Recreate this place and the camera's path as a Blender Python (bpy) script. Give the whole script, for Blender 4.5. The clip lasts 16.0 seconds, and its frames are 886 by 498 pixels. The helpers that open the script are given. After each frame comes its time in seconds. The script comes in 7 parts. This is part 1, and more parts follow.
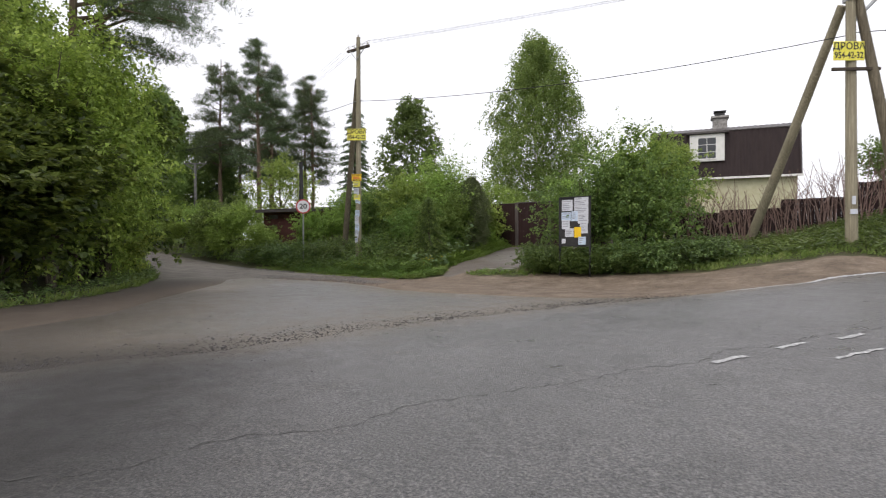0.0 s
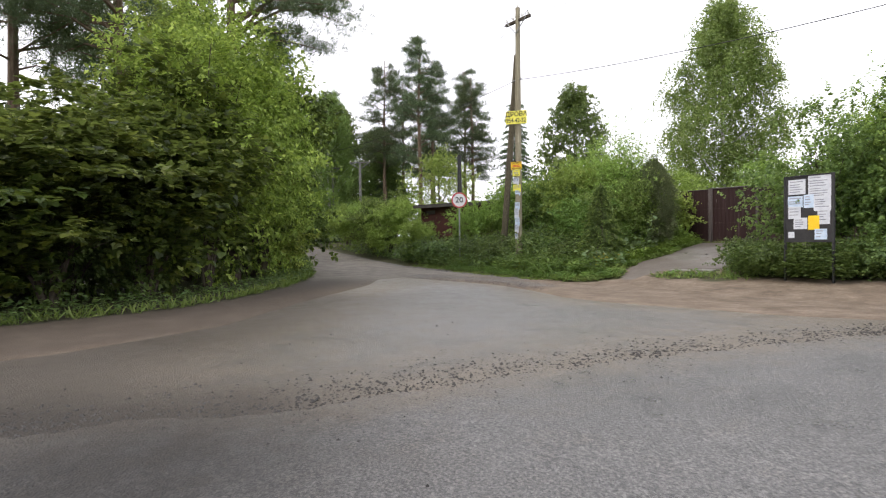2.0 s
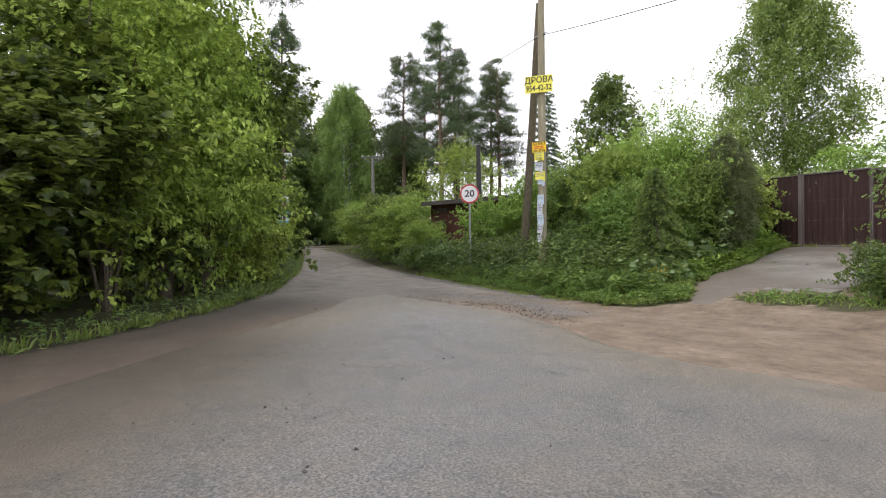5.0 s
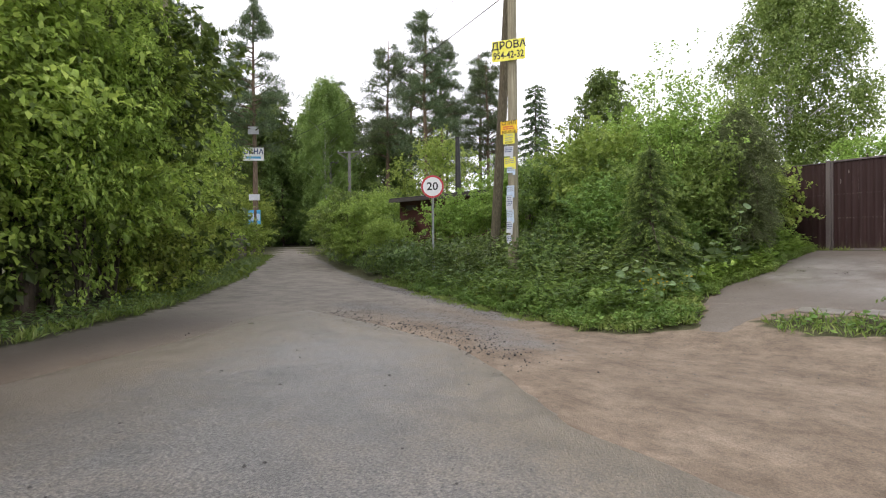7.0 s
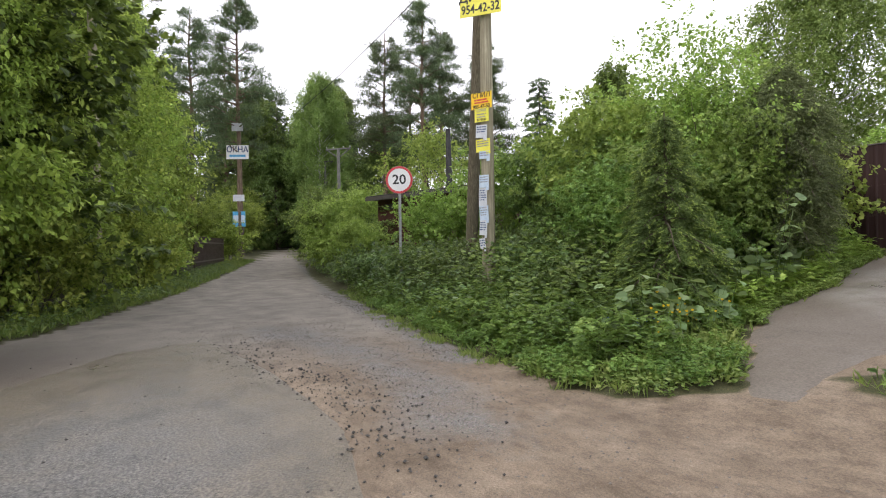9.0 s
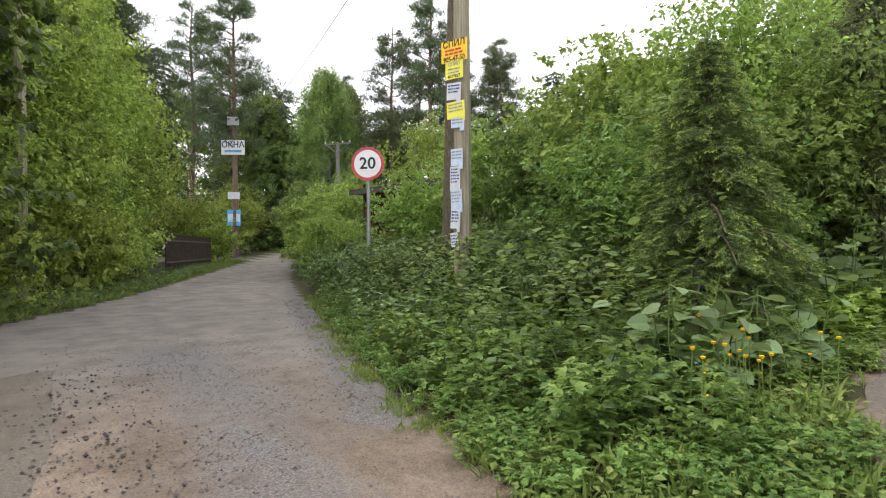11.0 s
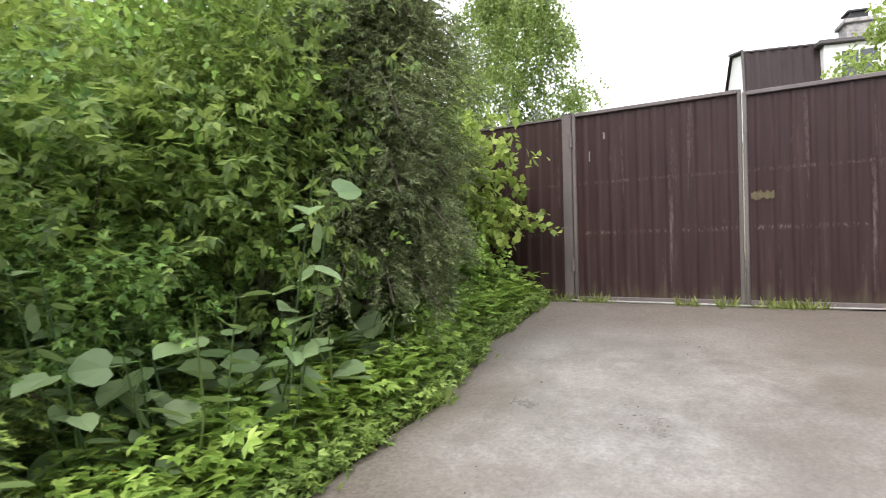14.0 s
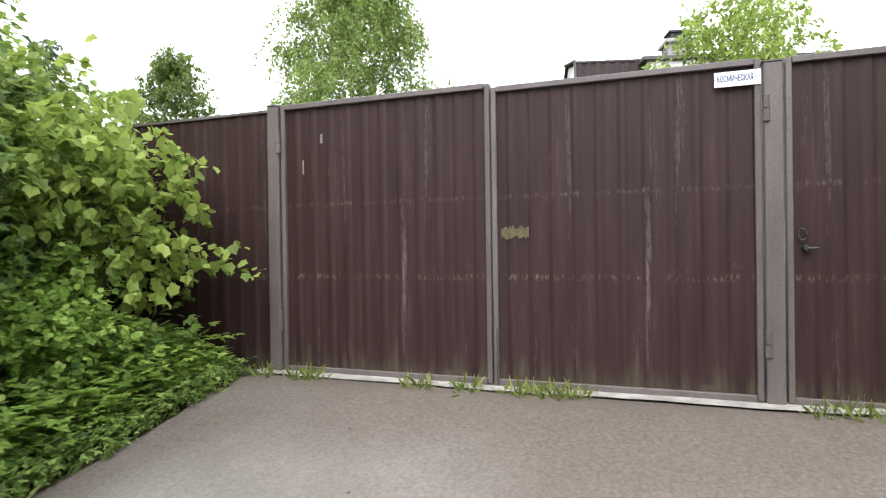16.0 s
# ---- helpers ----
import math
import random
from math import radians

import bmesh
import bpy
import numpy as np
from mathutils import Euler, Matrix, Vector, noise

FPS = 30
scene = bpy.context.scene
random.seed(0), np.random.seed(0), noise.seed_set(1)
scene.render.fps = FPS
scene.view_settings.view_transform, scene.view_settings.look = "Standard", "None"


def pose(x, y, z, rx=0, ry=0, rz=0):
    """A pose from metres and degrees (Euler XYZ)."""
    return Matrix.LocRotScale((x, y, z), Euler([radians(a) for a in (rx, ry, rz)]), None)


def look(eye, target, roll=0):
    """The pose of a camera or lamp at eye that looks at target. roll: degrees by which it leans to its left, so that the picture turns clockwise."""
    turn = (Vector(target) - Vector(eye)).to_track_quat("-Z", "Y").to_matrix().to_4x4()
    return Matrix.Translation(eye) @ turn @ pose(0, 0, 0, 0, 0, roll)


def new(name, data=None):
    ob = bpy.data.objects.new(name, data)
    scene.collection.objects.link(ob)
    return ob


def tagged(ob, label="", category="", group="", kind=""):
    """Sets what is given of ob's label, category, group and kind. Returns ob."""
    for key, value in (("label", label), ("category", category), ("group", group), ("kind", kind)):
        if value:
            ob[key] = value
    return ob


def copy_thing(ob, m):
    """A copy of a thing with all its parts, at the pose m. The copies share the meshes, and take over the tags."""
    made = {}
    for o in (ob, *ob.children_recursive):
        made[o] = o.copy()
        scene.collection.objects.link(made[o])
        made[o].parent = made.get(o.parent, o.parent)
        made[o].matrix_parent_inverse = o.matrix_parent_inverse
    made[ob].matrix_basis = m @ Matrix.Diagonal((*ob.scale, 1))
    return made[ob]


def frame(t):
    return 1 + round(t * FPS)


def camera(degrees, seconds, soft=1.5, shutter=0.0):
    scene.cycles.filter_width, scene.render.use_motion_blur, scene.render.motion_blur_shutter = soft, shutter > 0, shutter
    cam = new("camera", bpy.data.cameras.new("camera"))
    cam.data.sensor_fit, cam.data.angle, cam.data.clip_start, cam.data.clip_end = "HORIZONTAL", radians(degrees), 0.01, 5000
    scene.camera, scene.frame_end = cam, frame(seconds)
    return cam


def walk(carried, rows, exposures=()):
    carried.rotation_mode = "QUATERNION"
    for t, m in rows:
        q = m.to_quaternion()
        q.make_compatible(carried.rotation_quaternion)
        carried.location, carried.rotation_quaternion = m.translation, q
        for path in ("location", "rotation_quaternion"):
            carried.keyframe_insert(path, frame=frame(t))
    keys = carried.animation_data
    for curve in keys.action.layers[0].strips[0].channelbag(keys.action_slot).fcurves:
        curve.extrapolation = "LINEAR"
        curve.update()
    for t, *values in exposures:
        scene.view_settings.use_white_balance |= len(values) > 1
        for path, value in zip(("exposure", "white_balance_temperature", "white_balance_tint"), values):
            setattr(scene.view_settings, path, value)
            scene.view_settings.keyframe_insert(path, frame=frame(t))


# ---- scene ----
cam = camera(75.2, 16.0, 1.1, 0.15)
PATH = [
    (0, (1.913, -1.804, 1.222), (0.687, -0.224, 1.206), -0.2),
    (0.5, (1.636, -1.398, 1.227), (0.261, 0.054, 1.202), -0.6),
    (1, (1.143, -0.905, 1.207), (-0.338, 0.438, 1.18), -0.6),
    (1.5, (0.595, -0.378, 1.223), (-0.92, 0.927, 1.196), -0.5),
    (2, (-0.069, 0.137, 1.255), (-1.682, 1.32, 1.227), -0.6),
    (2.5, (-0.711, 0.753, 1.305), (-2.363, 1.879, 1.276), -0.7),
    (3, (-1.381, 1.236, 1.329), (-3.057, 2.327, 1.3), -0.8),
    (3.5, (-2.01, 1.837, 1.34), (-3.695, 2.914, 1.308), -0.7),
    (3.7, (-2.254, 2.063, 1.377), (-3.94, 3.138, 1.348), -0.8),
    (5.8, (-4.403, 4.971, 1.332), (-6.071, 6.074, 1.307), -0.7),
    (6, (-4.631, 5.225, 1.325), (-6.297, 6.33, 1.3), -0.7),
    (6.5, (-5.101, 5.911, 1.329), (-6.764, 7.022, 1.305), -0.6),
    (7, (-5.567, 6.55, 1.349), (-7.235, 7.652, 1.328), -0.6),
    (7.5, (-6.047, 7.242, 1.331), (-7.719, 8.34, 1.312), -0.6),
    (8, (-6.565, 7.883, 1.338), (-8.242, 8.973, 1.32), -0.7),
    (8.5, (-7.027, 8.534, 1.368), (-8.709, 9.615, 1.346), -0.8),
    (8.7, (-7.219, 8.762, 1.422), (-8.903, 9.841, 1.402), -0.9),
    (10.8, (-9.15, 10.961, 1.345), (-10.868, 11.985, 1.34), -0.5),
    (11, (-9.304, 11.209, 1.309), (-11.023, 12.232, 1.304), -0.5),
    (11.5, (-9.595, 11.956, 1.31), (-11.285, 13.026, 1.306), -0.6),
    (12, (-9.741, 12.659, 1.346), (-11.331, 13.871, 1.348), -0.7),
    (12.5, (-9.825, 13.371, 1.393), (-11.299, 14.724, 1.395), -0.8),
    (13, (-9.782, 13.992, 1.49), (-11.107, 15.49, 1.494), -0.8),
    (13.1, (-9.766, 14.113, 1.489), (-11.069, 15.629, 1.479), -1.3),
    (13.5, (-9.656, 14.649, 1.603), (-10.884, 16.227, 1.592), -0.7),
    (14, (-9.551, 15.245, 1.672), (-10.62, 16.936, 1.676), -1.2),
    (14.5, (-9.423, 15.789, 1.759), (-10.367, 17.552, 1.752), -0.9),
    (15, (-9.301, 16.347, 1.852), (-10.105, 18.179, 1.841), -0.9),
    (15.5, (-9.177, 16.927, 1.95), (-9.897, 18.793, 1.94), -0.9),
    (16, (-9.063, 17.608, 2.037), (-9.726, 19.495, 2.03), -0.8),
]
walk(cam, [(t, look(eye, target, roll)) for t, eye, target, roll in PATH], [(0, 0.57, 6500, 16), (1.5, 0.93, 6500, 16), (3.5, 1.1, 6500, 16), (6, 1.1, 6500, 16), (8.5, 1.15, 6500, 16), (11, 1.32, 6500, 16), (12.5, 1.68, 6400, 16), (13.5, 1.88, 6350, 15), (14.5, 1.95, 6300, 15), (16, 2.0, 6200, 14)])

# ---- light: overcast sky, no hard shadows ----
SKY = 0.85
world = bpy.data.worlds.new("overcast_sky")
scene.world = world
world.use_nodes = True
wn, wl = world.node_tree.nodes, world.node_tree.links
wn.clear()
w_sky = wn.new("ShaderNodeTexSky")
w_sky.sky_type, w_sky.sun_disc = "NISHITA", False
w_sky.sun_elevation, w_sky.sun_rotation = radians(48), radians(200)
w_sky.air_density, w_sky.dust_density, w_sky.ozone_density = 1.5, 6.0, 1.0
w_cloud = wn.new("ShaderNodeMix")
w_cloud.data_type = "RGBA"
w_cloud.inputs[0].default_value = 0.9
w_cloud.inputs[7].default_value = (9.6, 9.9, 10.2, 1)
w_bg, w_out = wn.new("ShaderNodeBackground"), wn.new("ShaderNodeOutputWorld")
w_bg.inputs["Strength"].default_value = SKY * 0.1
wl.new(w_sky.outputs[0], w_cloud.inputs[6])
wl.new(w_cloud.outputs[2], w_bg.inputs["Color"])
wl.new(w_bg.outputs[0], w_out.inputs["Surface"])
sun_data = bpy.data.lights.new("sun", "SUN")
sun_data.energy, sun_data.angle, sun_data.color = 0.9, radians(40), (1.0, 0.96, 0.9)
sun = new("sun", sun_data)
sun.matrix_world = look((0, -10, 30), (0, -10 + 30 * math.tan(radians(40)) * 0.94, 0))


# ---- materials ----
def material(name):
    m = bpy.data.materials.new(name)
    m.use_nodes = True
    m.node_tree.nodes.clear()
    return m, m.node_tree.nodes, m.node_tree.links


def noise_node(n, l, scale, detail=4.0, rough=0.6, coord="Object", squash=None):
    tc = n.new("ShaderNodeTexCoord")
    t = n.new("ShaderNodeTexNoise")
    t.inputs["Scale"].default_value, t.inputs["Detail"].default_value, t.inputs["Roughness"].default_value = scale, detail, rough
    if squash:
        mp = n.new("ShaderNodeMapping")
        mp.inputs["Scale"].default_value = squash
        l.new(tc.outputs[coord], mp.inputs["Vector"])
        l.new(mp.outputs[0], t.inputs["Vector"])
    else:
        l.new(tc.outputs[coord], t.inputs["Vector"])
    return t.outputs["Fac"]


def ramp(n, l, fac, stops):
    r = n.new("ShaderNodeValToRGB")
    while len(r.color_ramp.elements) < len(stops):
        r.color_ramp.elements.new(0.5)
    for e, (p, c) in zip(r.color_ramp.elements, stops):
        e.position = p
        e.color = (*c, 1) if len(c) == 3 else (c[0], c[0], c[0], 1)
    l.new(fac, r.inputs[0])
    return r.outputs["Color"]


def mix(n, l, fac, a, b, blend="MIX"):
    x = n.new("ShaderNodeMix")
    x.data_type, x.blend_type = "RGBA", blend
    for sock, v in ((x.inputs[0], fac), (x.inputs[6], a), (x.inputs[7], b)):
        if isinstance(v, (int, float)):
            sock.default_value = v
        elif isinstance(v, tuple):
            sock.default_value = (*v, 1)
        else:
            l.new(v, sock)
    return x.outputs[2]


def calc(n, l, op, a, b=0.0):
    x = n.new("ShaderNodeMath")
    x.operation = op
    for sock, v in ((x.inputs[0], a), (x.inputs[1], b)):
        if isinstance(v, (int, float)):
            sock.default_value = v
        else:
            l.new(v, sock)
    return x.outputs[0]


def finish(n, l, color, rough=0.8, bump=None, strength=0.3, dist=0.01, metal=0.0, spec=0.5):
    p, o = n.new("ShaderNodeBsdfPrincipled"), n.new("ShaderNodeOutputMaterial")
    for key, v in (("Base Color", color), ("Roughness", rough), ("Metallic", metal), ("Specular IOR Level", spec)):
        if isinstance(v, (int, float)):
            p.inputs[key].default_value = v
        elif isinstance(v, tuple):
            p.inputs[key].default_value = (*v, 1)
        else:
            l.new(v, p.inputs[key])
    if bump is not None:
        b = n.new("ShaderNodeBump")
        b.inputs["Strength"].default_value, b.inputs["Distance"].default_value = strength, dist
        l.new(bump, b.inputs["Height"])
        l.new(b.outputs[0], p.inputs["Normal"])
    l.new(p.outputs[0], o.inputs["Surface"])
    return p


def plain(name, a, b, scale=6.0, rough=0.7, bump=0.2, metal=0.0, fine=60.0, squash=None, spec=0.5):
    """A worn surface: two tones mixed at a coarse and a fine scale."""
    m, n, l = material(name)
    big = noise_node(n, l, scale, 5, 0.65, squash=squash)
    small = noise_node(n, l, fine, 3, 0.6)
    c = ramp(n, l, big, [(0.32, a), (0.68, b)])
    c = mix(n, l, 0.35, c, ramp(n, l, small, [(0.3, (0.3,)), (0.7, (0.7,))]), "OVERLAY")
    finish(n, l, c, rough, small, bump, 0.004, metal, spec)
    return m


def leaf_material(name, dark, mid, light, translucent=0.35, rough=0.5, old=0.0, spec=0.35):
    """Leaves vary singly and by patches; some light passes through."""
    m, n, l = material(name)
    g = n.new("ShaderNodeNewGeometry")
    patch = noise_node(n, l, 1.1, 3, 0.6)
    f = calc(n, l, "ADD", calc(n, l, "MULTIPLY", g.outputs["Random Per Island"], 0.65), calc(n, l, "MULTIPLY", calc(n, l, "SUBTRACT", patch, 0.32), 0.95))
    stops = [(0.08, dark), (0.5, mid), (0.93, light)]
    if old:
        stops.append((1.0, (0.24, 0.2, 0.06)))
    c = ramp(n, l, f, stops)
    oi = n.new("ShaderNodeObjectInfo")
    hs = n.new("ShaderNodeHueSaturation")
    l.new(calc(n, l, "ADD", calc(n, l, "MULTIPLY", oi.outputs["Random"], 0.035), 0.483), hs.inputs["Hue"])
    l.new(calc(n, l, "ADD", calc(n, l, "MULTIPLY", oi.outputs["Random"], 0.3), 0.85), hs.inputs["Value"])
    l.new(c, hs.inputs["Color"])
    c = hs.outputs["Color"]
    p, o = n.new("ShaderNodeBsdfPrincipled"), n.new("ShaderNodeOutputMaterial")
    p.inputs["Roughness"].default_value, p.inputs["Specular IOR Level"].default_value = rough, spec
    l.new(c, p.inputs["Base Color"])
    tr, ms = n.new("ShaderNodeBsdfTranslucent"), n.new("ShaderNodeMixShader")
    l.new(mix(n, l, 0.55, c, (0.32, 0.42, 0.1)), tr.inputs["Color"])
    ms.inputs[0].default_value = translucent
    l.new(p.outputs[0], ms.inputs[1])
    l.new(tr.outputs[0], ms.inputs[2])
    l.new(ms.outputs[0], o.inputs["Surface"])
    return m


def attr(n, name):
    a = n.new("ShaderNodeAttribute")
    a.attribute_name = name
    return a.outputs["Fac"]


def asphalt_material():
    m, n, l = material("asphalt")
    grain = noise_node(n, l, 48, 4, 0.8)
    mid = noise_node(n, l, 2.2, 6, 0.65)
    broad = noise_node(n, l, 0.35, 4, 0.55)
    vo = n.new("ShaderNodeTexVoronoi")
    vo.inputs["Scale"].default_value = 62
    tc = n.new("ShaderNodeTexCoord")
    l.new(tc.outputs["Object"], vo.inputs["Vector"])
    c = ramp(n, l, grain, [(0.38, (0.026, 0.025, 0.025)), (0.5, (0.126, 0.122, 0.118)), (0.62, (0.35, 0.338, 0.32))])
    c = mix(n, l, 0.4, c, ramp(n, l, vo.outputs["Distance"], [(0.0, (0.17, 0.168, 0.165)), (0.55, (0.07, 0.071, 0.073))]))
    c = mix(n, l, 0.5, c, ramp(n, l, mid, [(0.3, (0.36,)), (0.7, (0.62,))]), "OVERLAY")
    c = mix(n, l, 0.55, c, ramp(n, l, broad, [(0.35, (0.36,)), (0.65, (0.6,))]), "OVERLAY")
    dust = calc(n, l, "ADD", attr(n, "dust"), calc(n, l, "MULTIPLY", calc(n, l, "SUBTRACT", mid, 0.5), 1.1))
    dust = calc(n, l, "ADD", dust, calc(n, l, "MULTIPLY", calc(n, l, "SUBTRACT", grain, 0.5), 1.5))
    dirt = ramp(n, l, mid, [(0.3, (0.112, 0.092, 0.067)), (0.7, (0.186, 0.155, 0.115))])
    dirt = mix(n, l, 0.75, dirt, ramp(n, l, grain, [(0.36, (0.22,)), (0.64, (0.74,))]), "OVERLAY")
    k = ramp(n, l, dust, [(0.15, (0.0,)), (1.05, (0.88,))])
    c = mix(n, l, k, c, dirt)
    c = mix(n, l, ramp(n, l, calc(n, l, "ADD", attr(n, "damp"), calc(n, l, "MULTIPLY", calc(n, l, "SUBTRACT", mid, 0.5), 0.8)), [(0.0, (0.0,)), (1.0, (0.95,))]), c, (0.15, 0.135, 0.122), "MULTIPLY")
    wet = ramp(n, l, mix(n, l, 0.6, broad, mid), [(0.35, (0.24,)), (0.62, (0.52,))])
    wet = calc(n, l, "ADD", wet, calc(n, l, "MULTIPLY", attr(n, "damp"), 0.22))
    h = calc(n, l, "ADD", grain, calc(n, l, "MULTIPLY", vo.outputs["Distance"], -0.8))
    finish(n, l, c, wet, h, 0.8, 0.011)
    return m


def soil_material():
    """Packed sand and dirt, gravelly in places, green-brown litter under plants."""
    m, n, l = material("soil")
    grain = noise_node(n, l, 60, 3, 0.75)
    mid = noise_node(n, l, 1.6, 6, 0.65)
    rut = noise_node(n, l, 1.3, 6, 0.7, squash=(0.5, 1.7, 1))
    sand = ramp(n, l, mid, [(0.3, (0.115, 0.086, 0.06)), (0.5, (0.175, 0.135, 0.098)), (0.72, (0.25, 0.2, 0.15))])
    sand = mix(n, l, 0.28, sand, ramp(n, l, rut, [(0.35, (0.28,)), (0.62, (0.62,))]), "OVERLAY")
    straw = noise_node(n, l, 7.0, 6, 0.8, squash=(1.0, 1.3, 1))
    sand = mix(n, l, 0.35, sand, ramp(n, l, straw, [(0.38, (0.2,)), (0.5, (0.5,)), (0.64, (0.74,))]), "OVERLAY")
    clod = noise_node(n, l, 5.0, 9, 0.85, squash=(0.5, 1.7, 1))
    sand = mix(n, l, ramp(n, l, clod, [(0.57, (0.0,)), (0.66, (0.6,))]), sand, (0.06, 0.045, 0.031))
    sand = mix(n, l, 0.75, sand, ramp(n, l, grain, [(0.3, (0.25,)), (0.7, (0.72,))]), "OVERLAY")
    vo = n.new("ShaderNodeTexVoronoi")
    vo.inputs["Scale"].default_value = 85
    tc = n.new("ShaderNodeTexCoord")
    l.new(tc.outputs["Object"], vo.inputs["Vector"])
    stones = mix(n, l, 0.75, ramp(n, l, vo.outputs["Distance"], [(0.0, (0.245, 0.22, 0.19)), (0.6, (0.09, 0.079, 0.067))]), vo.outputs["Color"], "SOFT_LIGHT")
    hs = n.new("ShaderNodeHueSaturation")
    hs.inputs["Saturation"].default_value = 0.22
    l.new(stones, hs.inputs["Color"])
    g = calc(n, l, "ADD", attr(n, "gravel"), calc(n, l, "MULTIPLY", calc(n, l, "SUBTRACT", mid, 0.5), 1.4))
    track = mix(n, l, 0.6, ramp(n, l, mid, [(0.3, (0.13, 0.114, 0.097)), (0.7, (0.26, 0.233, 0.2))]), ramp(n, l, grain, [(0.3, (0.3,)), (0.7, (0.7,))]), "OVERLAY")
    c = mix(n, l, ramp(n, l, attr(n, "track"), [(0.1, (0.0,)), (0.9, (1.0,))]), sand, track)
    c = mix(n, l, ramp(n, l, g, [(0.3, (0.0,)), (0.75, (0.85,))]), c, hs.outputs["Color"])
    litter = ramp(n, l, grain, [(0.3, (0.028, 0.03, 0.014)), (0.55, (0.06, 0.062, 0.025)), (0.75, (0.13, 0.1, 0.055))])
    green = calc(n, l, "ADD", attr(n, "green"), calc(n, l, "MULTIPLY", calc(n, l, "SUBTRACT", mid, 0.5), 0.9))
    c = mix(n, l, ramp(n, l, green, [(0.35, (0.0,)), (0.65, (1.0,))]), c, litter)
    c = mix(n, l, ramp(n, l, calc(n, l, "ADD", attr(n, "damp"), calc(n, l, "MULTIPLY", calc(n, l, "SUBTRACT", mid, 0.5), 0.9)), [(0.1, (0.0,)), (1.1, (0.72,))]), c, (0.046, 0.037, 0.029))
    h = calc(n, l, "ADD", calc(n, l, "ADD", grain, calc(n, l, "MULTIPLY", rut, 0.12)), calc(n, l, "MULTIPLY", vo.outputs["Distance"], -0.7))
    finish(n, l, c, 0.85, h, 0.6, 0.015, 0, 0.3)
    return m


def concrete_material():
    m, n, l = material("concrete")
    grain, mid = noise_node(n, l, 45, 4, 0.7), noise_node(n, l, 1.5, 6, 0.65)
    sweep = mix(n, l, 0.5, noise_node(n, l, 3.1, 7, 0.75, squash=(1.0, 0.7, 1)), noise_node(n, l, 9.0, 5, 0.75))
    c = ramp(n, l, sweep, [(0.3, (0.11, 0.096, 0.08)), (0.5, (0.185, 0.17, 0.15)), (0.7, (0.275, 0.262, 0.24))])
    c = mix(n, l, 0.45, c, ramp(n, l, mid, [(0.3, (0.3,)), (0.7, (0.66,))]), "OVERLAY")
    c = mix(n, l, ramp(n, l, noise_node(n, l, 0.7, 5, 0.6), [(0.45, (0.0,)), (0.62, (0.62,))]), c, (0.105, 0.083, 0.06))
    c = mix(n, l, 0.4, c, ramp(n, l, grain, [(0.35, (0.25,)), (0.65, (0.75,))]), "OVERLAY")
    dirt = calc(n, l, "ADD", attr(n, "dust"), calc(n, l, "MULTIPLY", calc(n, l, "SUBTRACT", sweep, 0.5), 1.6))
    c = mix(n, l, ramp(n, l, dirt, [(0.25, (0.0,)), (0.8, (0.8,))]), c, ramp(n, l, grain, [(0.3, (0.06, 0.047, 0.036)), (0.7, (0.15, 0.125, 0.1))]))
    finish(n, l, c, calc(n, l, "ADD", ramp(n, l, mid, [(0.3, (0.24,)), (0.7, (0.5,))]), calc(n, l, "MULTIPLY", attr(n, "dust"), 0.3)), calc(n, l, "ADD", sweep, calc(n, l, "MULTIPLY", grain, 0.3)), 0.35, 0.012)
    return m


